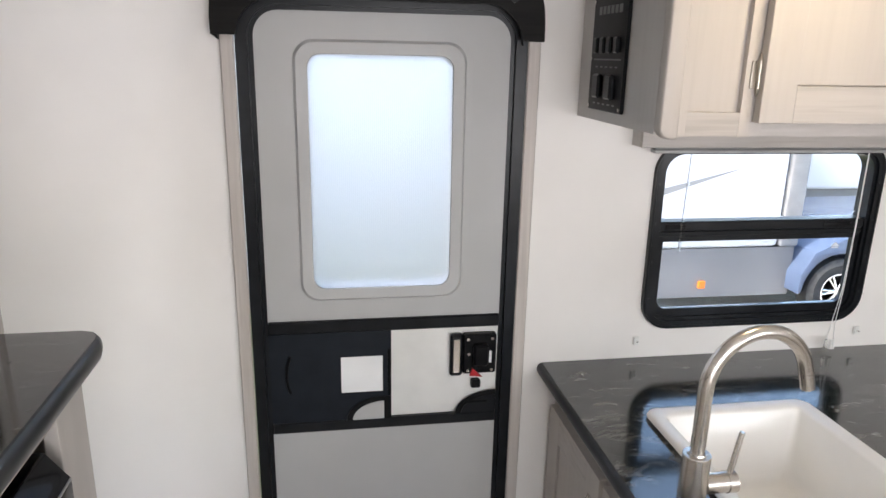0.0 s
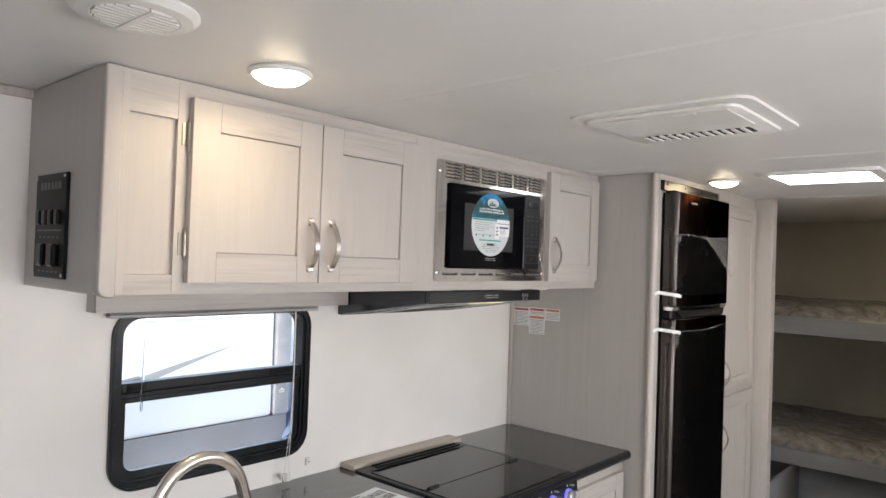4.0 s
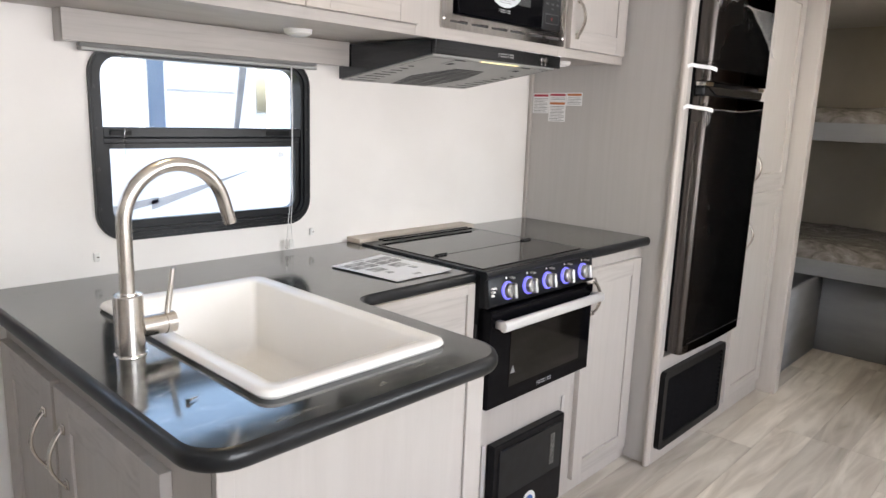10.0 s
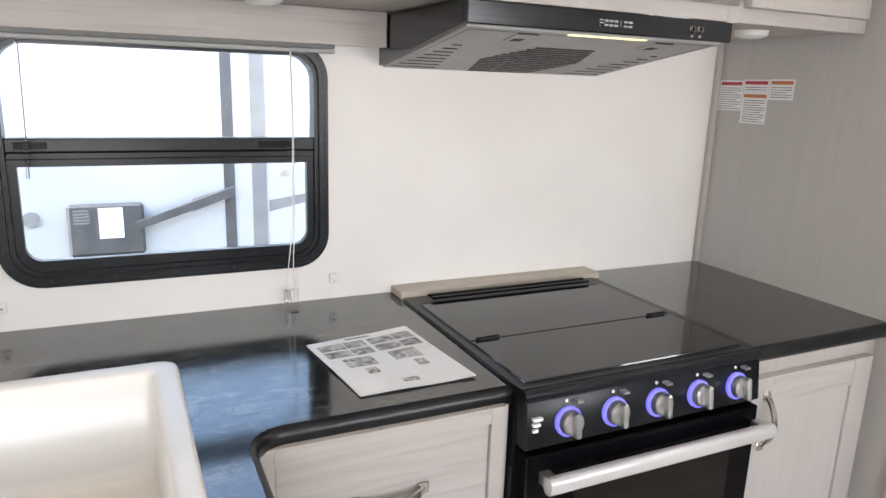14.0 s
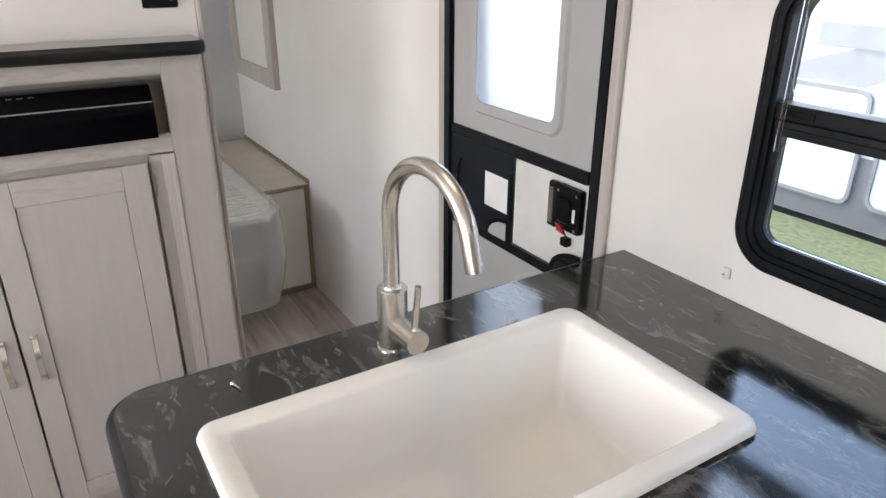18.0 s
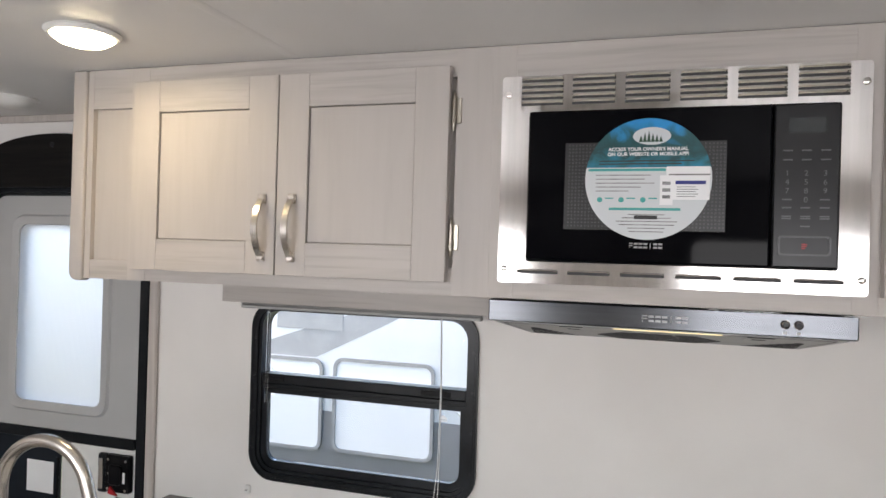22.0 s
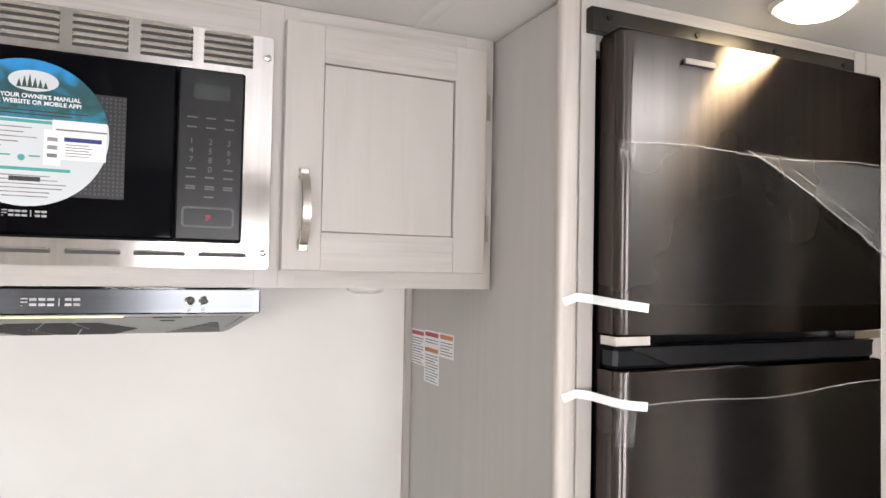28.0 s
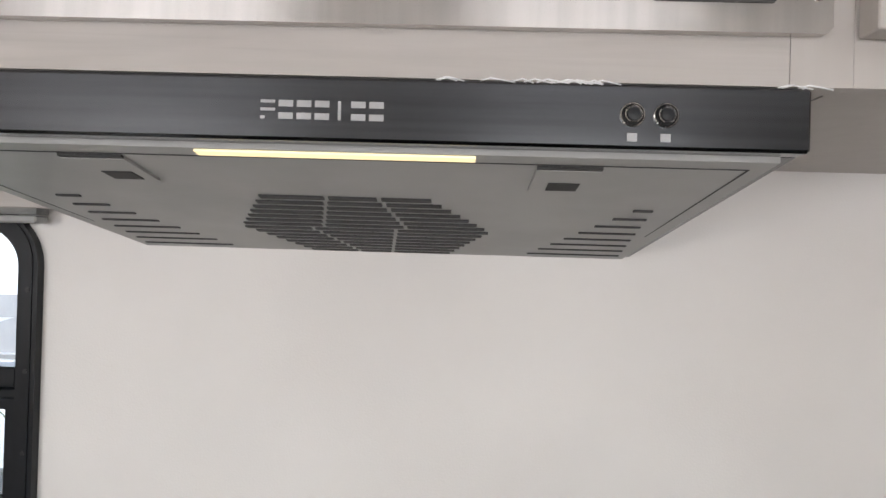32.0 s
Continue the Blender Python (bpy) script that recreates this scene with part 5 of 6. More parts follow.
o4 = rrect(WDX0 + 0.001, WDX1 - 0.001, WDZ0 + 0.001, WDZ1 - 0.001, 0.03)
q = [[bz.verts.new((u, y, v)) for u, v in pts] for pts, y in ((o1, YDR + 0.0038), (o2, YDR - 0.004), (o3, YDR - 0.001), (o4, YDR + 0.008))]
for r_, s_ in zip(q, q[1:]):
    for i in range(len(r_)):
        bz.faces.new((r_[i], r_[(i + 1) % len(r_)], s_[(i + 1) % len(r_)], s_[i]))
part("pane_bezel", bz, DOORG, dl, "raised grey bezel round the pane")
fp = part("frosted_pane", prism(rrect(WDX0 + 0.001, WDX1 - 0.001, WDZ0 + 0.001, WDZ1 - 0.001, 0.03), "y", YDR + 0.003, YDR + 0.007), FROST, dl, "bright frosted glass pane")
fp.visible_shadow = False
X0, X1 = DX0 + 0.0372, DX1 - 0.0372
bm = bmesh.new()
box(X0, X1, YDR - 0.004, YDR + 0.036, 1.024, 1.0555, bevel=0.003, bm=bm)
part("belt_rail", bm, BLACKM, dl)
part("belt_rail", box(X0, X1, YDR - 0.004, YDR + 0.036, 0.7565, 0.785, bevel=0.003), BLACKM, dl)
part("belt_back", box(0.148, X1, YDR + 0.008, YDR + 0.036, 0.7852, 1.0238), WHITEP, dl, "white screen-door slide panel")
part("slide_panel", box(X0, 0.1475, YDR + 0.0, YDR + 0.007, 0.7852, 1.0238), NAVY, dl, "charcoal sliding belt panel")
part("slide_stop", box(0.1385, 0.1475, YDR - 0.006, YDR - 0.0002, 0.848, 0.975, bevel=0.002), BLACK, dl)
part("slide_stile", box(0.130, 0.1475, YDR - 0.003, YDR - 0.0002, 0.7852, 0.846), BLACK, dl)
part("grip", sweep([(-0.099, YDR, 0.965), (-0.107, YDR - 0.004, 0.94), (-0.109, YDR - 0.005, 0.915), (-0.107, YDR - 0.004, 0.89), (-0.101, YDR, 0.866)], circle(0.0035, 8), up=(0, 1, 0)), BLACK, dl)
part("label", box(0.023, 0.126, YDR - 0.0012, YDR - 0.0003, 0.861, 0.957), PAPER, dl, "plain white square label")
for xr, flip, mt in ((0.130, -1, DOORG), (X1 - 0.002, -1, BLACK)):
    R1 = 0.095 if mt is DOORG else 0.105
    pts = [(xr, 0.7852)] + [(xr + flip * R1 * math.cos(a), 0.7852 + 0.062 * math.sin(a)) for a in [radians(90 * k / 8) for k in range(9)]]
    part("cup_rim", prism(pts, "y", YDR - 0.004, YDR - 0.0002), BLACK, dl)
    pts2 = [(xr - 0.001, 0.7855)] + [(xr - 0.001 + flip * (R1 - 0.016) * math.cos(a), 0.7855 + 0.049 * math.sin(a)) for a in [radians(90 * k / 8) for k in range(9)]]
    part("finger_cup", prism(pts2, "y", YDR - 0.0055, YDR - 0.004), mt if mt is DOORG else BLACKM, dl)
part("cup_slot", box(0.335, 0.395, YDR - 0.0068, YDR - 0.0055, 0.815, 0.821), BLACK, dl)
lt = part("latch", box(0.328, 0.413, YDR - 0.014, YDR + 0.0075, 0.900, 1.008, bevel=0.004), BLACK, dl, "black latch case")
part("latch_plate", box(0.296, 0.3275, YDR - 0.010, YDR + 0.0075, 0.893, 1.008, bevel=0.005), BLACKM, lt)
part("latch_grip", box(0.303, 0.320, YDR - 0.0125, YDR - 0.0102, 0.905, 0.995, bevel=0.002), CHROME, lt, "silver pull")
part("latch_knob", box(0.352, 0.392, YDR - 0.032, YDR - 0.0142, 0.925, 0.985, bevel=0.006), BLACK, lt)
part("latch_window", box(0.393, 0.401, YDR - 0.0155, YDR - 0.0142, 0.93, 0.962), PAPER, lt)
part("latch_tab", prism([(0.345, 0.898), (0.378, 0.893), (0.352, 0.918)], "y", YDR - 0.020, YDR - 0.0142), RED, lt, "red safety tab")
for sx, sz in ((0.340, 0.995), (0.402, 0.995), (0.340, 0.91), (0.402, 0.91), (0.342, 0.955)):
    part("screw", cyl((sx, YDR - 0.014, sz), (sx, YDR - 0.0152, sz), 0.004, 8), CHROME, lt)
part("deadbolt", box(0.352, 0.376, YDR - 0.012, YDR + 0.0075, 0.858, 0.880, bevel=0.003), BLACK, dl)
for side_x in (DX0 - 0.032, DX1 + 0.002):
    solid("door_trim", box(side_x, side_x + 0.030, YW - 0.014, YW - 0.0003, 0.001, 1.745, bevel=0.003), TRIMV, "taupe wood-grain casing beside the entry door")
# arched valance over the door
va = thing("door_valance", "arched black wooden valance over the entry door", "valance", (0.13, YW, 1.71))
AX0, AX1, AZ0, AZ1 = -0.228, 0.484, 1.712, 1.948
cxa = (AX0 + AX1) / 2
outer = [(AX1, AZ0), (AX1, AZ0 + 0.035)]
for k in range(1, 24):
    a = math.pi * k / 24
    u = abs(math.cos(a)) ** 0.92 * (1 if math.cos(a) > 0 else -1)
    outer.append((cxa + (AX1 - AX0) / 2 * u, AZ0 + 0.035 + (AZ1 - AZ0 - 0.035) * math.sin(a) ** 0.85))
outer += [(AX0, AZ0 + 0.035), (AX0, AZ0)]
innp = [(AX0 + 0.048, AZ0)] + arc(AX0 + 0.048 + 0.085, DZ1 - 0.097, 0.085, 180, 90, 8)[0:] + arc(AX1 - 0.048 - 0.085, DZ1 - 0.097, 0.085, 90, 0, 8) + [(AX1 - 0.048, AZ0)]
part("board", prism(outer + innp, "y", 1.597, 1.612), DARKW, va)
rim = bmesh.new()
n_ = len(outer)
for i in range(n_ - 1):
    (ax, az), (bx, bz_) = outer[i], outer[i + 1]
    vs = [rim.verts.new(p) for p in ((ax, 1.6122, az), (bx, 1.6122, bz_), (bx, YW - 0.0005, bz_), (ax, YW - 0.0005, az), (cxa + (ax - cxa) * 0.965, 1.6122, az - (0.010 if 0 < i else 0)), (cxa + (bx - cxa) * 0.965, 1.6122, bz_ - 0.010), (cxa + (bx - cxa) * 0.965, YW - 0.0005, bz_ - 0.010), (cxa + (ax - cxa) * 0.965, YW - 0.0005, az - (0.010 if 0 < i else 0)))]
    for f in ((0, 1, 2, 3), (4, 7, 6, 5), (0, 4, 5, 1), (3, 2, 6, 7)):
        rim.faces.new([vs[j] for j in f])
bmesh.ops.remove_doubles(rim, verts=rim.verts[:], dist=1e-5)
part("rim", rim, DARKW, va)
for sx, sz in ((cxa, 1.915), (cxa + 0.285, 1.80), (cxa - 0.285, 1.80)):
    part("screw_cap", cyl((sx, 1.597, sz), (sx, 1.5945, sz), 0.008, 12), BLACKM, va)

# ---------------------------------------------------------------- fridge cabinet and fridge
fcab = thing("fridge_cabinet", "grey-sided tall cabinet housing the fridge", "cabinet", (2.9, 1.3, 0))
YFC = 0.962
part("side_panel", box(2.5825, 2.597, YFC + 0.02, YW - 0.0005, 0.001, ZC - 0.002), GREYV, fcab, "grey wood-grain side panel")
part("corner_strip", box(2.553, 2.588, YFC - 0.002, YFC + 0.019, 0.001, ZC - 0.002, bevel=0.008, seg=3), TRIMV, fcab, "rounded taupe corner strip")
part("stile", box(2.5885, 2.616, YFC, YFC + 0.019, 0.001, ZC - 0.002, bevel=0.001), WOODV, fcab)
part("stile", box(3.206, 3.236, YFC, YFC + 0.019, 0.001, ZC - 0.002, bevel=0.001), WOODV, fcab)
part("top_rail", box(2.6165, 3.2055, YFC + 0.0005, YFC + 0.019, 1.925, ZC - 0.002), WOODH, fcab)
part("low_panel", box(2.6165, 3.2055, YFC + 0.0005, YFC + 0.019, 0.001, 0.445), WOODV, fcab)
part("cavity", box(2.6165, 3.2055, YFC + 0.03, YW - 0.002, 0.446, 1.924), BLACK, fcab)
fl = part("filler_strip", box(2.596, 3.182, YFC - 0.016, YFC - 0.0003, 1.948, 1.986, bevel=0.001), mat("bronze_strip", (0.03, 0.028, 0.026), (0.05, 0.045, 0.04), rough=0.35, metal=0.7, scale=10), fcab, "dark metal filler strip with screws")
for k in range(4):
    part("screw", cyl((2.628 + 0.175 * k, YFC - 0.016, 1.972), (2.628 + 0.175 * k, YFC - 0.018, 1.972), 0.005, 10), BLACKM, fl)
solid("corner_trim", box(2.566, 2.5823, YW - 0.016, YW - 0.0004, ZT + 0.0005, ZU + 0.002, bevel=0.002), WOODV, "pale corner trim between wall and fridge cabinet")

fr = thing("fridge", "two-door black stainless fridge with torn film and white tape", "fridge", (2.92, 0.91, 0.46))


def fridge_door(name, z0, z1, label):
    x0, x1, y0, y1, r = 2.616, 3.198, 0.898, 0.952, 0.020
    pts = [(x1, y1), (x1, y0 + r)] + arc(x1 - r, y0 + r, r, 0, -90, 6)[1:]
    pts += [(x0 + (x1 - x0) * k / 8, y0 - 0.008 * math.sin(math.pi * (1 - k / 8))) for k in range(7, 0, -1)]
    pts += arc(x0 + r, y0 + r, r, 270, 180, 6) + [(x0, y1)]
    return part(name, prism(pts, "z", z0, z1, bevel=0.003), FRIDGE, fr, label)


fridge_door("freezer_door", 1.492, 1.940, "upper black stainless door")
fridge_door("fridge_door", 0.468, 1.440, "lower black stainless door")
part("gasket", box(2.622, 3.192, 0.9525, 0.9617, 0.470, 1.938), BLACK, fr)
part("handle_recess", box(2.622, 3.194, 0.916, 0.9515, 1.4405, 1.474, bevel=0.006), BLACKM, fr, "dark scooped handle strip")
bm = prism([(2.64, 1.4735), (3.18, 1.4735), (3.165, 1.446), (2.72, 1.446)], "y", 0.908, 0.9155)
part("handle_lip", bm, mat("dark_satin", (0.03, 0.03, 0.032), rough=0.25, metal=0.8), fr)
part("mid_hinge", box(2.618, 2.68, 0.908, 0.945, 1.4765, 1.4895), CHROME, fr)
part("mid_hinge", box(3.13, 3.196, 0.908, 0.945, 1.4765, 1.4895), CHROME, fr)
part("badge", box(2.725, 2.785, 0.8875, 0.8925, 1.90, 1.908), mat("dull_badge", (0.16, 0.15, 0.145), rough=0.5), fr)
part("top_cap", box(2.618, 3.196, 0.905, 0.951, 1.9405, 1.9455, bevel=0.002), BLACKM, fr)
TAPE = mat("white_tape", (0.80, 0.80, 0.79), rough=0.5)
for z in (1.532, 1.389):
    bm = sweep([(2.560, YFC - 0.0045, z + 0.006), (2.580, YFC - 0.010, z + 0.014), (2.600, 0.940, z + 0.011), (2.6145, 0.912, z + 0.007), (2.624, 0.8995, z + 0.005), (2.640, 0.8945, z + 0.003), (2.664, 0.8935, z)], [(-0.0004, -0.0065), (0.0004, -0.0065), (0.0004, 0.0065), (-0.0004, 0.0065)])
    part("tape", bm, TAPE, fr, "strip of white tape")


def film_mat(name, alpha, rough, bump, tint=(0.85, 0.85, 0.85)):
    m = mat(name, tint, rough=rough, scale=12, bump=bump, fine=18, distort=1.5)
    b = m.node_tree.nodes["Principled BSDF"]
    b.inputs["Alpha"].default_value = alpha
    return m


FILM, FOLD = film_mat("protective_film", 0.02, 0.08, 0.25, (0.15, 0.15, 0.15)), film_mat("crumpled_film", 0.10, 0.10, 1.0, (0.5, 0.5, 0.5))


FEDGE = film_mat("film_edge", 0.22, 0.15, 0.3)


def film(z_left, z_right, z_low, crest, material, x0=2.62, x1=3.192):
    bm = bmesh.new()
    N = 24
    rows = []
    for j in range(7):
        row = []
        for i in range(N + 1):
            u = i / N
            x = x0 + (x1 - x0) * u
            zt = z_left + (z_right - z_left) * u + 0.004 * math.sin(9 * u)
            z = zt + (z_low - zt) * j / 6
            bow = 0.898 - 0.008 * math.sin(math.pi * min(1, max(0, (x - 2.616) / 0.582)))
            y = bow - 0.0022 - (0.004 * noise.noise((x * 14, z * 14, 3.0)) ** 2 if j == 0 else 0)
            row.append(bm.verts.new((x, y, z)))
        rows.append(row)
    for r_, s_ in zip(rows, rows[1:]):
        for i in range(N):
            bm.faces.new((r_[i], r_[i + 1], s_[i + 1], s_[i]))
    tops = [v.co.copy() for v in rows[0]]
    ob = part("film", bm, material, fr, "clear protective film")
    ob.visible_shadow = False
    part("film_edge", sweep([p + Vector((0, -0.001, 0)) for p in tops], circle(0.0007, 5)), FEDGE, ob, "bright torn film edge")
    return ob


film(1.772, 1.778, 1.536, 0, FILM)
film(1.388, 1.402, 0.50, 0, FILM)
bm = bmesh.new()
M_ = 16
grid = []
for j in range(M_ + 1):
    v = j / M_
    row = []
    for i in range(M_ + 1):
        u = i / M_
        xa = 2.84 + (3.19 - 2.84) * (v ** 0.9)
        x = xa + (3.2 - xa) * u
        z = 1.776 - 0.165 * v
        bow = 0.898 - 0.008 * math.sin(math.pi * min(1, max(0, (x - 2.616) / 0.582)))
        row.append(bm.verts.new((x, bow - 0.004 - 0.008 * abs(noise.noise((x * 22, z * 22, 1.0))) - 0.008 * max(0, 1 - u * 6), z)))
    grid.append(row)
for r_, s_ in zip(grid, grid[1:]):
    for i in range(M_):
        bm.faces.new((r_[i], r_[i + 1], s_[i + 1], s_[i]))
lines = [[grid[j][0].co.copy() for j in range(M_ + 1)]]
for a_, b_, c_, d_ in ((2, 3, 9, 5), (5, 2, 12, 9), (4, 8, 14, 3), (7, 6, 9, 13), (1, 10, 7, 12), (10, 3, 15, 12)):
    lines.append([grid[round(a_ + (c_ - a_) * k / 5)][round(b_ + (d_ - b_) * k / 5)].co.copy() for k in range(6)])
ob = part("film_fold", bm, FOLD, fr, "crumpled folded corner of film")
ob.visible_shadow = False
for k, ln_ in enumerate(lines):
    part("film_crease", sweep([p + Vector((0, -0.001, 0)) for p in ln_], circle(0.0012 if k == 0 else 0.0006, 5)), FEDGE, ob, "bright crease in the film")



def crumple(x0, x1, z0, z1, seed):
    """A small crushed tuft of film standing off the fridge edge."""
    bm = bmesh.new()
    g = [[bm.verts.new((x0 + (x1 - x0) * i / 9, 0.9 - 0.006 - 0.016 * abs(noise.noise((i * 0.9, j * 0.9, seed))), z0 + (z1 - z0) * j / 9 + 0.004 * noise.noise((i * 0.7, j, seed + 4)))) for i in range(10)] for j in range(10)]
    for r_, s_ in zip(g, g[1:]):
        for i in range(9):
            bm.faces.new((r_[i], r_[i + 1], s_[i + 1], s_[i]))
    ob = part("film_tuft", bm, FOLD, fr, "crushed tuft of clear film")
    ob.visible_shadow = False
    part("film_crease", sweep([Vector((x0 + (x1 - x0) * k / 5, 0.889, z0 + (z1 - z0) * (0.2 + 0.6 * (k % 2)))) for k in range(6)], circle(0.0006, 5)), FEDGE, ob)


crumple(2.606, 2.640, 1.335, 1.392, 1.0)
crumple(2.606, 2.634, 1.742, 1.775, 7.0)
part("bottom_band", box(2.640, 3.176, 0.8865, 0.8885, 0.512, 0.5145), BLACKM, fr, "dark seam near the foot of the door")
ve = thing("vent_grille", "black louvred vent grille below the fridge", "vent", (2.9, 0.95, 0.06))
part("frame", ring(rrect(2.602, 3.200, 0.062, 0.388, 0.02), rrect(2.632, 3.170, 0.092, 0.358, 0.012), "y", YFC - 0.022, YFC - 0.0004), BLACK, ve)
for k in range(13):
    part("slat", prism([(YFC - 0.020, 0.098 + 0.020 * k), (YFC - 0.016, 0.098 + 0.020 * k), (YFC - 0.004, 0.112 + 0.020 * k), (YFC - 0.008, 0.112 + 0.020 * k)], "x", 2.634, 3.168), BLACK, ve)

pn = thing("pantry_cabinet", "pale wood tall pantry cabinet with an upper and a lower door", "cabinet", (3.48, 1.3, 0))
part("face_frame", box(3.237, 3.735, YFC, YFC + 0.019, 0.001, ZC - 0.002), WOODV, pn)
shaker("door", pn, 3.252, 3.715, 1.065, 1.955, YFC - 0.020, h=(3.285, 1.16, 0))
shaker("door", pn, 3.252, 3.715, 0.075, 1.045, YFC - 0.020, h=(3.285, 0.86, 0))
part("filler", box(3.252, 3.715, YFC - 0.012, YFC - 0.0003, 1.0455, 1.0645), WOODH, pn)
part("body", box(3.24, 3.735, YFC + 0.02, YW - 0.001, 0.001, ZC - 0.003), WOODV, pn)
solid("door_post", box(3.736, 3.800, 0.868, 0.985, 0.001, ZC - 0.002, bevel=0.004), WOODV, "pale wood post at the bunk room opening")
solid("door_post", box(3.736, 3.800, 0.228, 0.300, 0.001, ZC - 0.002, bevel=0.004), WOODV, "pale wood post at the bunk room opening")

# labels on the side of the fridge cabinet
WARN = mat("warning_orange", (0.55, 0.19, 0.07), rough=0.5)
WARNR = mat("warning_red", (0.45, 0.05, 0.08), rough=0.5)
for y1_, y0_, z0_, z1_, hm in ((1.632, 1.552, 1.362, 1.443, WARNR), (1.550, 1.468, 1.412, 1.446, WARNR), (1.550, 1.468, 1.330, 1.4115, WARN), (1.466, 1.392, 1.395, 1.447, WARN)):
    lb = thing("warning_label", "small white printed warning label on the grey cabinet side", "label", (2.582, y0_, z0_), "warning labels")
    part("sheet", box(2.5815, 2.5823, y0_, y1_, z0_, z1_), PAPER, lb)
    part("heading", box(2.5811, 2.5815, y0_ + 0.004, y1_ - 0.004, z1_ - 0.013, z1_ - 0.004), hm, lb)
    bm = bmesh.new()
    k = 0
    while z1_ - 0.020 - 0.0062 * k > z0_ + 0.004:
        box(2.5811, 2.5815, y0_ + 0.006 + 0.012 * (k % 3 == 2), y1_ - 0.006, z1_ - 0.0215 - 0.0062 * k, z1_ - 0.0195 - 0.0062 * k, bm=bm)
        k += 1
    part("print", bm, INK, lb)

# ---------------------------------------------------------------- bunk room
solid("wall_bunk_south", box(3.742, 3.794, YB, 0.2275, 0.0, ZC - 0.001), WALL, "off-white partition beside the bunk room opening")
solid("bunk_side_panel", box(3.801, 4.72, 0.955, 0.975, 0.001, 0.470), BUNKG, "blue-grey panel under the bunks")
solid("wall_bunk_back", box(5.58, 5.62, YB, YW, 0, ZC - 0.001), mat("tan_wall", (0.62, 0.58, 0.50), (0.68, 0.64, 0.56), rough=0.6, scale=3, bump=0.1, fine=300), "tan vinyl wall behind the bunks")
for zr0, zr1, lab in ((0.478, 0.572, "lower"), (1.268, 1.372, "upper")):
    bk = thing("bunk_bed", lab + " built-in bunk with a blue-grey rail and grey patterned mattress", "bunk bed", (4.9, 0.3, zr0), "bunk beds")
    part("rail", box(4.58, 4.602, YB + 0.02, 1.62, zr0, zr1, bevel=0.003), BUNKG, bk, "blue-grey front rail")
    part("platform", box(4.603, 5.575, YB + 0.02, 1.62, zr0 + 0.02, zr0 + 0.045), BUNKG, bk)
    bm = bmesh.new()
    NX, NY = 26, 60
    x0_, x1_, y0_, y1_ = 4.606, 5.57, YB + 0.03, 1.60
    zt_ = zr1 + (0.10 if lab == "lower" else 0.09)
    top_ = []
    for j in range(NY + 1):
        row = []
        for i in range(NX + 1):
            x, y = x0_ + (x1_ - x0_) * i / NX, y0_ + (y1_ - y0_) * j / NY
            edge = min(i / NX * 0.96, (NX - i) / NX * 0.96 + 0.05)
            drop = 0.055 * math.exp(-(edge / 0.035) ** 2)
            row.append(bm.verts.new((x - 0.012 * math.exp(-(edge / 0.05) ** 2), y, zt_ - drop + 0.014 * noise.noise((x * 9, y * 6, zr0 * 9)) + 0.006 * noise.noise((x * 24, y * 20, zr0)))))
        top_.append(row)
    for r_, s_ in zip(top_, top_[1:]):
        for i in range(NX):
            bm.faces.new((r_[i], r_[i + 1], s_[i + 1], s_[i]))
    low = [bm.verts.new((4.604, r_[0].co.y, zr0 + 0.047)) for r_ in top_]
    for j in range(NY):
        bm.faces.new((low[j], low[j + 1], top_[j + 1][0], top_[j][0]))
    bmesh.ops.recalc_face_normals(bm, faces=bm.faces[:])
    part("mattress", bm, BUNKM, bk, "grey patterned mattress, highlights of its crumpled wrap in the colour", smooth=80)
    for k in range(5):
        y = 0.86 - 0.43 * k
        part("bolt_cap", cyl((4.58, y, (zr0 + zr1) / 2 - 0.012), (4.574, y, (zr0 + zr1) / 2 - 0.012), 0.011, 12), BUNKG, bk)
solid("bunk_base_panel", box(4.71, 4.725, YB + 0.02, 1.62, 0.001, 0.477), BUNKG, "blue-grey panel closing the space under the bunks")
bd = thing("bathroom_door", "dark espresso folding door standing half open", "door", (3.73, 0.205, 0.02))
mdoor = Matrix.Translation((3.722, 0.222, 0)) @ pose(0, 0, 0, 0, 0, -94)
b = box(0, 0.335, -0.012, 0.012, 0.02, 1.945, bevel=0.002)
bmesh.ops.transform(b, matrix=mdoor, verts=b.verts)
part("leaf", b, ESPR, bd)
for hz in (1.72, 1.02, 0.3):
    b = box(-0.006, 0.006, -0.015, 0.013, hz - 0.035, hz + 0.035)
    bmesh.ops.transform(b, matrix=mdoor, verts=b.verts)
    part("hinge", b, CHROME, bd)
for sgn in (-1, 1):
    b = cyl((0.29, sgn * 0.013, 1.00), (0.29, sgn * 0.05, 1.00), 0.010, 12)
    cyl((0.29, sgn * 0.05, 1.00), (0.19, sgn * 0.05, 1.00), 0.009, 12, bm=b)
    bmesh.ops.transform(b, matrix=mdoor, verts=b.verts)
    part("lever_handle", b, CHROME, bd)

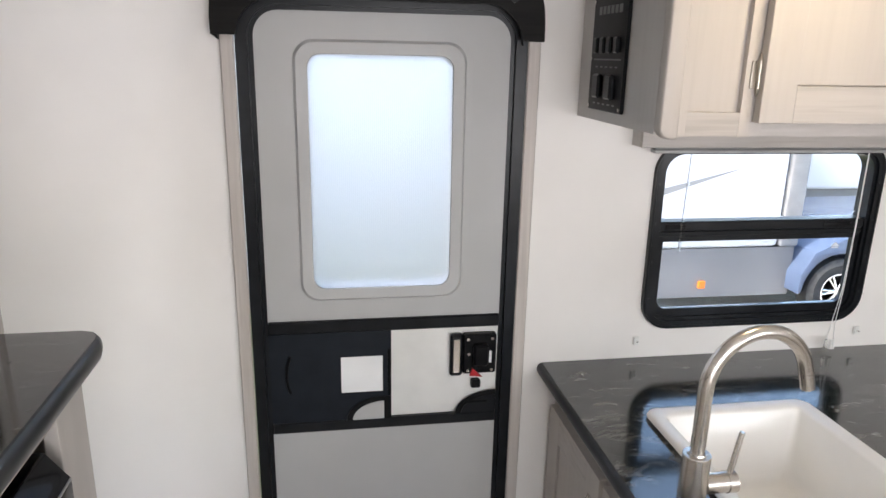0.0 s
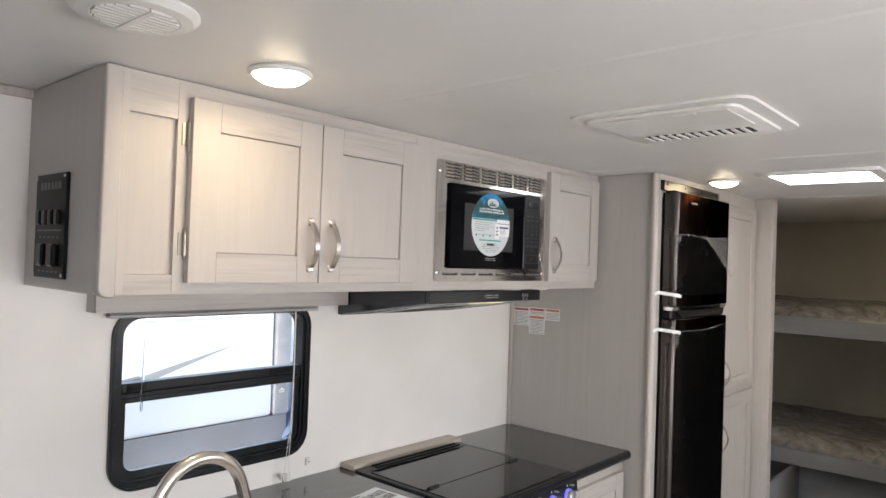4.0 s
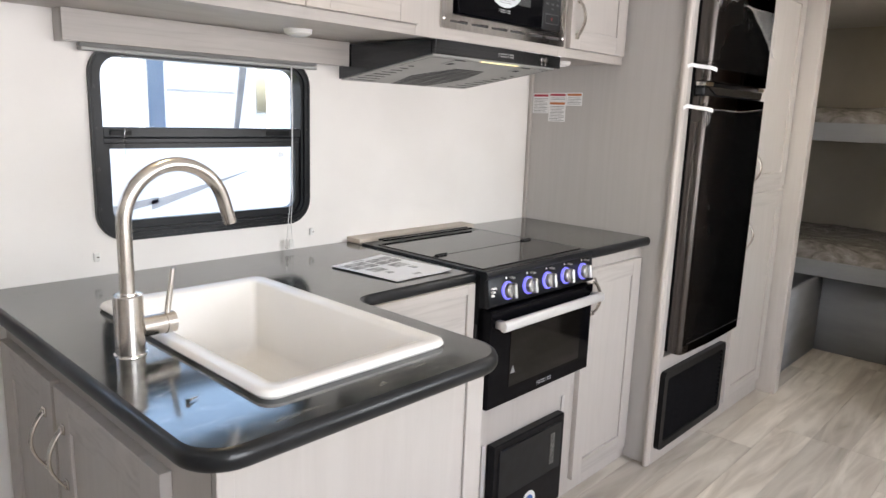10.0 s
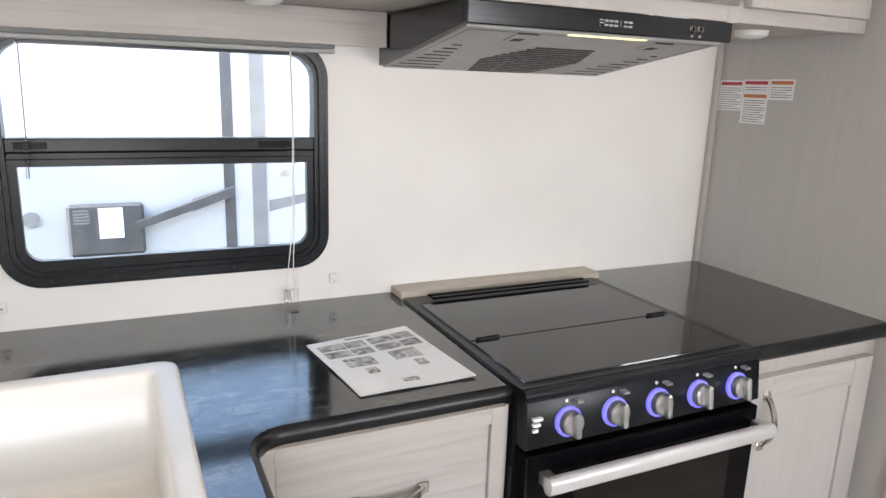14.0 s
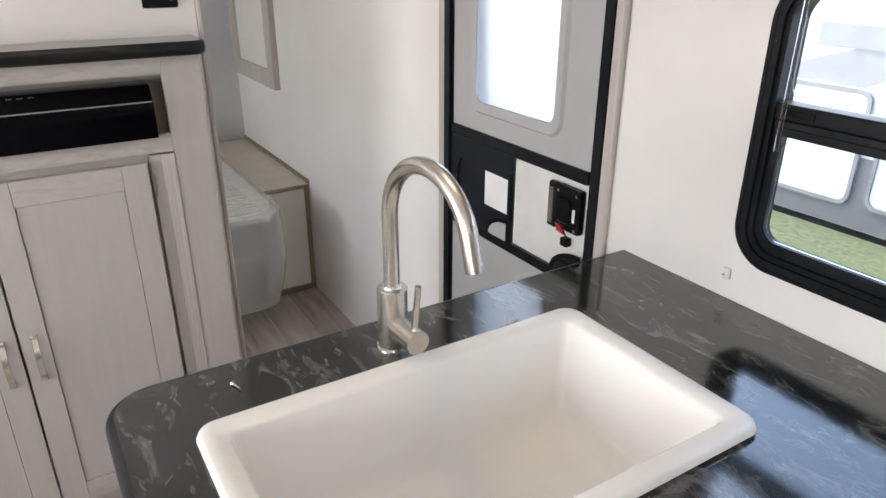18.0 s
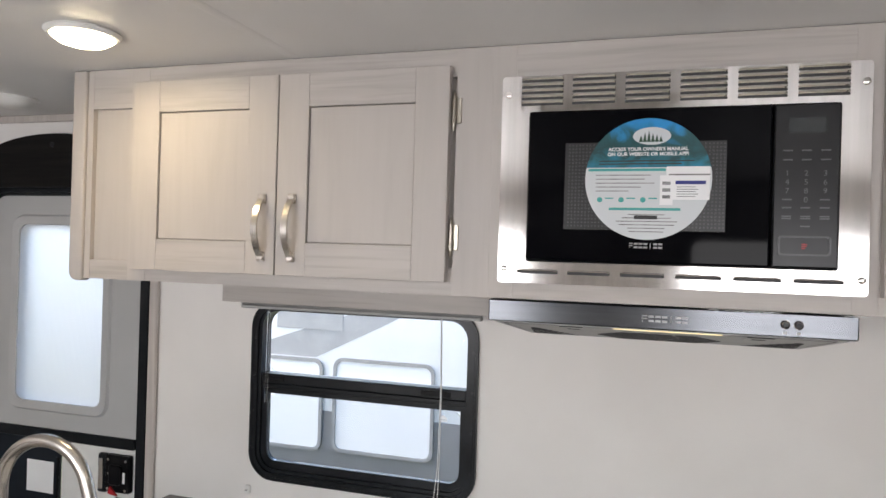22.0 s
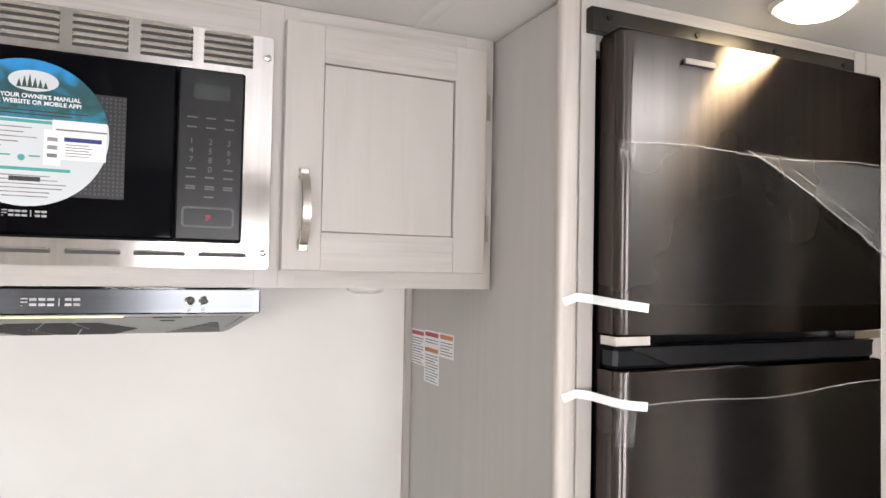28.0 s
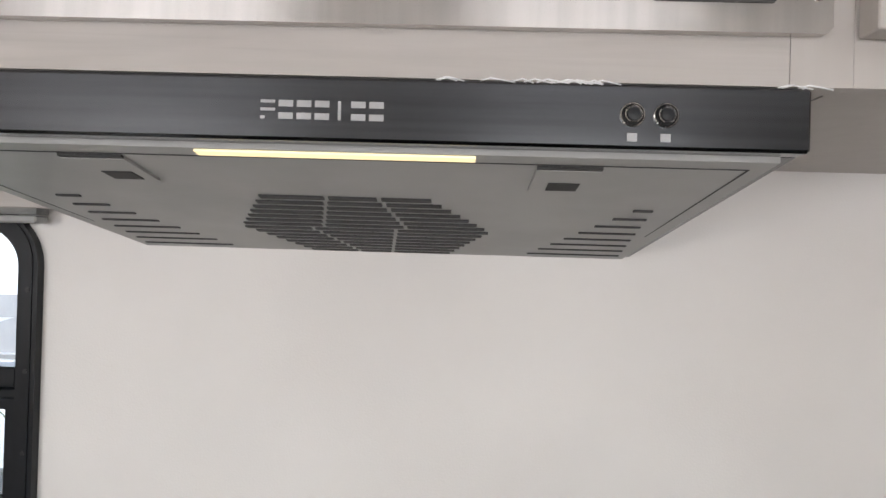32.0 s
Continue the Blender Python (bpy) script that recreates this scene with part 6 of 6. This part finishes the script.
# ---------------------------------------------------------------- entertainment cabinet and partition
solid("wall_partition", box(-0.49, -0.452, YB, 1.035, 0.001, ZC - 0.001, bevel=0.002), WALL, "off-white partition over the entertainment cabinet")
solid("partition_edge", box(-0.494, -0.448, 1.0355, 1.049, 0.001, ZC - 0.001, bevel=0.003), TRIMV, "taupe edge strip on the partition end")
en = thing("entertainment_cabinet", "pale wood media cabinet with a soundbar niche and two shaker doors", "cabinet", (-0.4, 0.3, 0))
m = TORIGHT(-0.34, 0)
XE = -0.34
part("top", prism([(-0.4515, YB + 0.01), (-0.309, YB + 0.01), (-0.309, 0.983), (-0.312, 0.997), (-0.321, 1.009), (-0.335, 1.014), (-0.4515, 1.014)], "z", 1.270, 1.304), STONE, en, "dark stone-look top")
part("edge", sweep([(-0.4475, 1.014, 1.3038), (-0.335, 1.014, 1.3038), (-0.321, 1.009, 1.3038), (-0.312, 0.997, 1.3038), (-0.309, 0.983, 1.3038), (-0.309, YB + 0.01, 1.3038)][::-1], [(0.007 * math.cos(radians(a)), -0.0165 + 0.0165 * math.sin(radians(a))) for a in range(-90, 91, 20)]), EDGE, en, "black rounded edge")
part("side", box(-0.446, -0.36, 0.985, 1.002, 0.001, 1.2685), WOODV, en)
bm = bmesh.new()
box(-0.359, XE, 0.907, 1.002, 0.001, 1.2685, bevel=0.001, bm=bm)
part("stile", bm, WOODV, en)
part("rail", box(-0.359, XE - 0.0005, -0.10, 0.9065, 1.226, 1.269), WOODH, en)
part("rail", box(-0.359, XE - 0.0005, -0.10, 0.9065, 1.030, 1.076), WOODH, en)
part("mid_stile", box(-0.359, XE - 0.0005, 0.846, 0.9065, 0.001, 1.0255), WOODV, en)
part("mid_stile_recess", box(-0.352, XE + 0.004, 0.874, 0.906, 0.001, 1.0255), TRIMV, en)
part("niche_back", box(-0.444, -0.430, -0.10, 0.984, 0.001, 1.2685), WOODV, en)
part("lower_carcass", box(-0.429, -0.3595, -0.10, 0.984, 0.001, 1.060), WOODV, en)
part("side", box(-0.446, XE, -0.60, -0.1005, 0.001, 1.2685), WOODV, en)
m2 = TORIGHT(XE + 0.019, 0)
shaker("door", en, 0.468, 0.835, 0.06, 1.012, 0, m=m2, rail=0.062, h=(0.500, 0.548, 0))
shaker("door", en, 0.098, 0.462, 0.06, 1.012, 0, m=m2, rail=0.062, h=(0.429, 0.548, 0))
shaker("door", en, -0.100, 0.092, 0.06, 1.012, 0, m=m2, rail=0.05)
for hz in (0.95, 0.2):
    fitting("hinge", HINGE, en, TORIGHT(XE, 0.842) @ pose(0, 0, hz), "bright steel surface hinge")
sb = thing("soundbar", "gloss black soundbar stereo in the cabinet niche", "stereo", (-0.36, 0.4, 1.075))
part("body", prism([(-0.42, 1.0735), (-0.318, 1.0735), (-0.318, 1.165), (-0.345, 1.203), (-0.42, 1.203)], "y", 0.02, 0.874, bevel=0.003), GLOSSB, sb)
part("trim_line", box(-0.3225, -0.3175, 0.02, 0.870, 1.1635, 1.1665), SILV, sb)
for k in range(6):
    part("button", box(-0.345, -0.336, 0.50 + 0.022 * k, 0.512 + 0.022 * k, 1.1955, 1.1975), mat("key_grey", (0.1, 0.1, 0.1), rough=0.4), sb)

sw = thing("light_switch", "black square wall switch plate on the partition", "switch", (-0.452, 0.948, 1.38))
b = prism(rrect(0.905, 0.992, 1.372, 1.462, 0.006, 3), "x", -0.4518, -0.444, bevel=0.003)
part("plate", b, BLACK, sw)
part("inner_plate", box(-0.4438, -0.440, 0.925, 0.972, 1.392, 1.442, bevel=0.002), BLACKM, sw)
part("toggle", box(-0.4398, -0.432, 0.941, 0.956, 1.405, 1.430, bevel=0.002), BLACK, sw)
solid("curtain_board", box(-0.548, -0.524, 0.99, YW - 0.0005, 1.925, ZC - 0.0015, bevel=0.002), DARKW, "dark wooden header board over the bedroom opening", "valance", kind="")

# ---------------------------------------------------------------- bedroom
nb = thing("bedside_box", "pale wood bedside box with brown edge trim", "nightstand", (-1.8, 1.5, 0))
part("top", box(-2.34, -1.3745, 1.405, YW - 0.001, 0.508, 0.524, bevel=0.002), mat("tan_box_top", (0.60, 0.53, 0.44), (0.66, 0.60, 0.51), rough=0.5, scale=6, bump=0.1), nb)
part("front", box(-1.386, -1.372, 1.405, YW - 0.001, 0.001, 0.507), WALL, nb)
BRN = mat("brown_edge_trim", (0.22, 0.17, 0.12), (0.30, 0.24, 0.18), rough=0.5, scale=9, stretch=(6, 6, 0.5))
part("edge_strip", box(-1.374, -1.364, 1.618, 1.640, 0.001, 0.526, bevel=0.002), BRN, nb)
part("edge_strip", box(-1.374, -1.364, 1.405, 1.6175, 0.510, 0.527, bevel=0.002), BRN, nb)
part("edge_strip", box(-1.374, -1.364, 1.405, 1.6175, 0.001, 0.030, bevel=0.002), BRN, nb)
part("edge_strip", box(-2.34, -1.375, 1.6405, YW - 0.0008, 0.5245, 0.545, bevel=0.002), BRN, nb)
bd2 = thing("bed", "bed with a quilted white mattress wrapped in clear plastic", "bed", (-1.7, 0.6, 0))
part("platform", box(-2.34, -1.30, -0.6, 1.35, 0.001, 0.28), WOODV, bd2)
pts = rrect(-2.33, -1.03, -0.6, 1.40, 0.12, 8)
mt_ = part("mattress", prism(rrect(-2.325, -1.035, -0.595, 1.395, 0.115, 8), "z", 0.285, 0.515), mat("grey_green_border", (0.20, 0.205, 0.19), (0.27, 0.275, 0.255), rough=0.6, scale=14), bd2, "grey-green mattress border")
part("quilted_top", prism(pts, "z", 0.505, 0.550, bevel=0.02, seg=3), PLASTIC, mt_, "quilted cream top")
for k in range(36):
    xk = -2.24 + 0.033 * k
    part("quilt_ridge", box(xk, xk + 0.018, -0.5, 1.33, 0.5495, 0.5545, bevel=0.002), PLASTIC, mt_)
part("piping", ring(rrect(-2.335, -1.025, -0.605, 1.405, 0.122, 8), rrect(-2.32, -1.04, -0.59, 1.39, 0.112, 8), "z", 0.375, 0.388), PLASTIC, mt_, "white piping")
wr = bmesh.new()
base_pts = rrect(-2.34, -1.02, -0.61, 1.41, 0.125, 29)
rows = []
for j, (zz, gr) in enumerate(((0.553, -0.03), (0.545, 0.004), (0.46, 0.012), (0.36, 0.018), (0.26, 0.012), (0.13, -0.015))):
    row = []
    for i, (x, y) in enumerate(base_pts):
        d = Vector((x + 1.715, y - 0.4)).normalized()
        k = gr + (0.016 * noise.noise((x * 11, y * 11, zz * 9)) if j else 0)
        row.append(wr.verts.new((x + d.x * k, y + d.y * k, zz + (0.03 * noise.noise((x * 6, y * 6, 2)) if j == 5 else 0))))
    rows.append(row)
for r_, s_ in zip(rows, rows[1:]):
    for i in range(len(r_)):
        wr.faces.new((r_[i], r_[(i + 1) % len(r_)], s_[(i + 1) % len(r_)], s_[i]))
ob = part("plastic_wrap", wr, film_mat("bed_wrap", 0.36, 0.12, 1.0), bd2, "crumpled clear plastic wrap", smooth=60)
wf = thing("bedroom_window", "taupe-framed bedroom window with a pale closed shade", "window", (-1.95, YW, 0.9), kind="structure")
part("frame", ring(rrect(-2.30, -1.66, 0.905, 1.90, 0.003, 1), rrect(-2.22, -1.745, 0.985, 1.82, 0.003, 1), "y", YW - 0.028, YW - 0.0004), TRIMV, wf)
part("shade", box(-2.2195, -1.7455, YW - 0.012, YW - 0.0005, 0.9855, 1.8195), WALL, wf)

# ---------------------------------------------------------------- ceiling fittings
for lx, ly, on in ((0.838, 0.993, 1), (2.935, 0.837, 1), (4.20, -0.05, 1), (0.170, 1.425, 0)):
    cl = thing("ceiling_light", "round frosted ceiling light, " + ("switched on and warm" if on else "switched off"), "light", (lx, ly, ZC - 0.03), "ceiling lights")
    part("rim", lathe([(0.050, 0.0295), (0.064, 0.0295), (0.066, 0.026), (0.060, 0.020), (0.050, 0.020)], (lx, ly, ZC - 0.03), 40), WHITEP, cl)
    part("diffuser", lathe([(0.001, 0.002), (0.022, 0.003), (0.040, 0.008), (0.052, 0.016), (0.058, 0.024)], (lx, ly, ZC - 0.03), 40), LAMP if on else WHITEP, cl)
    if on:
        if lx < 4:
            bulb("ceiling_bulb", lx, ly, ZC - 0.034, 0.24)
        else:
            pd = bpy.data.lights.new("bunk_bulb", "POINT")
            pd.energy, pd.shadow_soft_size, pd.color = 0.6, 0.03, (1.0, 0.80, 0.52)
            new("bunk_bulb", pd).location = (lx, ly, ZC - 0.075)
for vx, vy in ((0.492, 0.880), (2.545, 0.10)):
    cv = thing("ceiling_vent", "round white slotted ceiling air vent", "vent", (vx, vy, ZC - 0.02), "ceiling vents")
    part("flange", lathe([(0.060, 0.0195), (0.094, 0.0195), (0.095, 0.014), (0.085, 0.006), (0.066, 0.004), (0.060, 0.010)], (vx, vy, ZC - 0.02), 44), WHITEP, cv)
    part("backing", lathe([(0.001, 0.016), (0.061, 0.016), (0.061, 0.0185), (0.001, 0.0185)], (vx, vy, ZC - 0.02), 40), SLOT, cv)
    for k in range(9):
        a = -0.052 + 0.013 * k
        hw = math.sqrt(max(0, 0.062 ** 2 - a * a))
        for s in (-1, 1):
            if hw > 0.012:
                part("slat", box(vx + (0.005 if s > 0 else -hw), vx + (hw if s > 0 else -0.005), vy + a - 0.0042, vy + a + 0.0042, ZC - 0.017, ZC - 0.0055), WHITEP, cv)
    part("rib", box(vx - 0.005, vx + 0.005, vy - 0.062, vy + 0.062, ZC - 0.019, ZC - 0.005, bevel=0.001), WHITEP, cv)

ac = thing("air_conditioner_panel", "white ceiling air conditioner grille with a filter cover", "air conditioner", (1.710, 0.51, ZC - 0.04))
part("shell", prism(rrect(1.505, 1.935, 0.290, 0.735, 0.05, 6), "z", ZC - 0.007, ZC - 0.0005), WHITEP, ac)
part("cover", prism(rrect(1.535, 1.905, 0.325, 0.705, 0.04, 6), "z", ZC - 0.016, ZC - 0.0072, bevel=0.004), WHITEP, ac)
part("filter_door", box(1.555, 1.750, 0.350, 0.680, ZC - 0.0185, ZC - 0.0162, bevel=0.001), WHITEP, ac)
for k in range(2):
    part("tab", box(1.544, 1.562, 0.42 + 0.14 * k, 0.47 + 0.14 * k, ZC - 0.022, ZC - 0.0186, bevel=0.001), WHITEP, ac)
for k in range(12):
    part("slot", box(1.785, 1.850, 0.375 + 0.0235 * k, 0.387 + 0.0235 * k, ZC - 0.0170, ZC - 0.0155), SLOT, ac)
    part("vane", box(1.785, 1.850, 0.3875 + 0.0235 * k, 0.3965 + 0.0235 * k, ZC - 0.020, ZC - 0.0162), WHITEP, ac)

sl = thing("skylight", "bright ceiling vent skylight with a white frame", "skylight", (2.93, 0.455, ZC - 0.02))
part("frame", ring(rrect(SX0 - 0.035, SX1 + 0.035, SY0 - 0.035, SY1 + 0.035, 0.015, 3), rrect(SX0 + 0.004, SX1 - 0.004, SY0 + 0.004, SY1 - 0.004, 0.01, 3), "z", ZC - 0.012, ZC - 0.0005), WHITEP, sl)
part("diffuser", box(SX0 + 0.001, SX1 - 0.001, SY0 + 0.001, SY1 - 0.001, ZC + 0.006, ZC + 0.010), SKYL, sl, "glowing white diffuser")
for sx, sy_ in ((SX0 - 0.02, SY0 - 0.02), (SX0 - 0.02, SY1 + 0.02), (SX1 + 0.02, SY0 - 0.02), (SX1 + 0.02, SY1 + 0.02)):
    part("screw", cyl((sx, sy_, ZC - 0.012), (sx, sy_, ZC - 0.0145), 0.005, 10), CHROME, sl)
# trims where walls meet the ceiling
solid("trim_ceiling", box(XF, 0.598, YW - 0.014, YW - 0.0004, ZC - 0.022, ZC - 0.0008, bevel=0.002), TRIMV, "thin taupe trim along the ceiling edge")

# ---------------------------------------------------------------- outside
ZG = -0.66
gr = solid("ground", box(-150, 150, 1.75, 300, ZG - 0.1, ZG), GROUND, "pale gravel lot between the parked trailers", kind="structure")
solid("lawn", prism([(3.2, ZG - 0.02), (4.6, -0.46), (5.585, -0.405), (5.585, ZG - 0.02)], "x", -9.0, 2.6), GRASS, "low bank of short green grass beside the trailer", kind="structure")
solid("ground_south", box(-150, 150, -300, -1.35, ZG - 0.1, ZG), GROUND, "pale gravel lot behind the trailer", kind="structure")
YT = 5.6
tr = thing("travel_trailer", "white travel trailer with grey skirt and rimmed hatches parked alongside", "trailer", (0.0, 6.8, ZG))
part("body", box(-7.0, 4.08, YT, YT + 2.4, 0.03, 2.7, bevel=0.05, seg=3), RVW, tr, "white trailer side")
part("skirt", box(-6.98, 0.36, YT - 0.006, YT + 2.3, -0.36, 0.165), RVG, tr, "grey lower side panel")
part("skirt", box(0.361, 4.26, YT + 0.02, YT + 2.3, -0.44, 0.029), RVG, tr, "shaded grey lower side")
part("roof_edge", box(-7.02, 4.10, YT - 0.03, YT + 2.42, 2.66, 2.76, bevel=0.01), RVG, tr)
part("corner_cap", box(4.082, 4.28, YT - 0.01, YT + 2.40, 0.03, 2.70, bevel=0.03, seg=3), RVS, tr, "grey end corner cap")
for x0_, x1_, z0_, z1_ in ((-1.66, -0.965, -0.20, 0.63), (-0.86, 0.09, -0.185, 0.655), (-3.0, -2.0, -0.20, 0.63)):
    hc = part("hatch", ring(rrect(x0_, x1_, z0_, z1_, 0.09, 6), rrect(x0_ + 0.03, x1_ - 0.03, z0_ + 0.03, z1_ - 0.03, 0.065, 6), "y", YT - 0.03, YT - 0.0065), RVS, tr, "grey rimmed hatch")
    part("hatch_panel", prism(rrect(x0_ + 0.031, x1_ - 0.031, z0_ + 0.031, z1_ - 0.031, 0.065, 6), "y", YT - 0.02, YT - 0.0065), RVW, hc)
w_ = part("window", prism(rrect(2.63, 3.78, 1.08, 1.85, 0.09, 6), "y", YT - 0.02, YT - 0.0005), mat("mirror_tint_window", (0.55, 0.57, 0.60), rough=0.03, metal=1), tr, "reflective side window")
part("window_frame", ring(rrect(2.59, 3.82, 1.04, 1.89, 0.10, 6), rrect(2.63, 3.78, 1.08, 1.85, 0.09, 6), "y", YT - 0.03, YT - 0.0005), WHITEP, w_)
# Posts that show in the glass, built as strips on the pane.
part("pane_strip", prism([(3.43, 1.081), (3.47, 1.081), (3.60, 1.849), (3.53, 1.849)], "y", YT - 0.028, YT - 0.0205), DARKBOX, w_)
part("pane_strip", box(2.67, 2.80, YT - 0.028, YT - 0.0205, 1.081, 1.849), mat("dark_blue_post", (0.05, 0.08, 0.13), rough=0.3), w_)
part("pane_strip", box(2.83, 3.44, YT - 0.028, YT - 0.0205, 1.452, 1.47), RVS, w_)
for pts in ([(2.66, 0.46), (2.66, 0.54), (3.62, 0.77)], [(1.50, 0.40), (1.50, 0.50), (1.76, 0.58), (1.76, 0.50)], [(2.08, 0.38), (2.08, 0.47), (2.72, 0.57), (2.72, 0.52)],
            [(-1.9, 0.64), (-1.05, 0.64), (-0.22, 1.05), (-0.50, 1.12)], [(-1.45, 0.89), (-1.45, 1.05), (-0.79, 1.05), (-0.79, 0.89)]):
    part("stripe", prism(pts, "y", YT - (0.008 if len(pts) == 4 and pts[0][0] == -1.45 else 0.004), YT - 0.0004), RVL if pts[0][0] < 0 else RVS, tr, "grey side stripe")
for a_, b_ in ((1.74, 1.82), (1.95, 2.06)):
    part("upright_strip", box(a_, b_, YT - 0.012, YT - 0.0005, 0.06, 2.5), DARKBOX if a_ < 1.9 else RVS, tr)
ub = part("utility_box", box(0.66, 1.16, YT - 0.06, YT - 0.0065, 0.12, 0.50, bevel=0.02), DARKBOX, tr, "dark grey utility box")
for k in range(5):
    part("box_louvre", box(0.70, 0.80, YT - 0.064, YT - 0.0602, 0.36 + 0.022 * k, 0.372 + 0.022 * k), RVS, ub)
part("box_label", box(0.86, 1.02, YT - 0.066, YT - 0.0605, 0.25, 0.47), PAPER, ub)
part("port", cyl((0.44, YT - 0.02, 0.40), (0.44, YT - 0.0065, 0.40), 0.055, 16), RVS, tr)
part("awning_arm", prism([(1.10, 0.30), (1.10, 0.36), (1.80, 0.60), (1.80, 0.53)], "y", YT - 0.09, YT - 0.05), DARKBOX, tr, "dark awning arm")
part("marker_light", box(3.33, 3.39, YT - 0.012, YT + 0.0195, -0.345, -0.28), mat("amber_lens", (0.75, 0.18, 0.02), rough=0.3), tr, "amber side marker")
for wx in (-2.6, -3.5):
    part("wheel", cyl((wx, YT - 0.01, ZG + 0.33), (wx, YT + 0.2, ZG + 0.33), 0.33, 32), TYRE, tr)
t2 = thing("travel_trailer", "second white travel trailer parked farther off", "trailer", (9.0, 9.0, ZG))
part("body", box(4.6, 14.0, 8.4, 10.8, 0.0, 2.7, bevel=0.06, seg=3), RVW, t2)
part("skirt", box(4.7, 13.9, 8.5, 10.7, -0.40, -0.001), RVG, t2)
for wx in (8.2, 9.1):
    part("wheel", cyl((wx, 8.42, ZG + 0.33), (wx, 8.6, ZG + 0.33), 0.33, 28), TYRE, t2)
pk_ = thing("pickup_truck", "blue vehicle with a silver spoked wheel behind the trailer", "vehicle", (5.0, 5.9, ZG))
BLUEP = mat("blue_car_paint", (0.07, 0.095, 0.15), (0.08, 0.105, 0.165), rough=0.2, scale=3)
HX, HY, HZ = 4.62, 5.52, ZG + 0.30
fp_ = [(HX + 0.36 * math.cos(radians(a)), HZ + 0.36 * math.sin(radians(a))) for a in range(0, 181, 12)]
part("fender", prism([(HX - 0.40, HZ - 0.02), (HX - 0.40, HZ + 0.16), (HX - 0.28, HZ + 0.38), (HX + 0.0, HZ + 0.50), (HX + 0.7, HZ + 0.56), (HX + 2.4, HZ + 0.58), (HX + 2.4, HZ - 0.02)] + fp_, "y", HY - 0.10, HY + 1.5, bevel=0.015), BLUEP, pk_, "blue fender")
part("tyre", lathe([(0.17, -0.10), (0.25, -0.11), (0.295, -0.08), (0.30, 0.08), (0.25, 0.11), (0.17, 0.10)], (0, 0, 0), 40), TYRE, pk_).matrix_local = Matrix.Translation(-BASE[pk_]) @ FRONT(HX, HY, HZ) @ Matrix.Translation(BASE[pk_])
part("rim_ring", lathe([(0.155, 0.08), (0.172, 0.085), (0.172, 0.105), (0.155, 0.10)], (0, 0, 0), 40), CHROME, pk_).matrix_local = Matrix.Translation(-BASE[pk_]) @ FRONT(HX, HY, HZ) @ Matrix.Translation(BASE[pk_])
for k in range(6):
    b = bmesh.new()
    a = k * math.pi / 3
    for d in (-0.14, 0.14):
        cyl((HX, HY - 0.10, HZ), (HX + 0.16 * math.cos(a + d), HY - 0.095, HZ + 0.16 * math.sin(a + d)), 0.012, 8, bm=b)
    part("spoke", b, CHROME, pk_, "silver wheel spoke")
part("hub", cyl((HX, HY - 0.09, HZ), (HX, HY - 0.115, HZ), 0.04, 16), CHROME, pk_)

# ---------------------------------------------------------------- floor planks
PL = []
for ln in (1.22, 0.8, 0.5):
    PL.append(mesh("plank", box(0.0008, ln - 0.0008, 0.0006, 0.1524 - 0.0006, -0.0038, 0.0, bevel=0.0006), FLOORW, None))
rng = random.Random(11)
y = YB
row = 0
while y < YW - 0.15:
    x = XF + 0.02
    first = True
    while x < 5.4:
        k = rng.choice((1, 2)) if first else 0
        ln = (1.22, 0.8, 0.5)[k]
        p_ = new("plank", PL[k])
        p_.parent = floor
        p_.location = (x, y, 0.0)
        x += ln
        first = False
    y += 0.1524
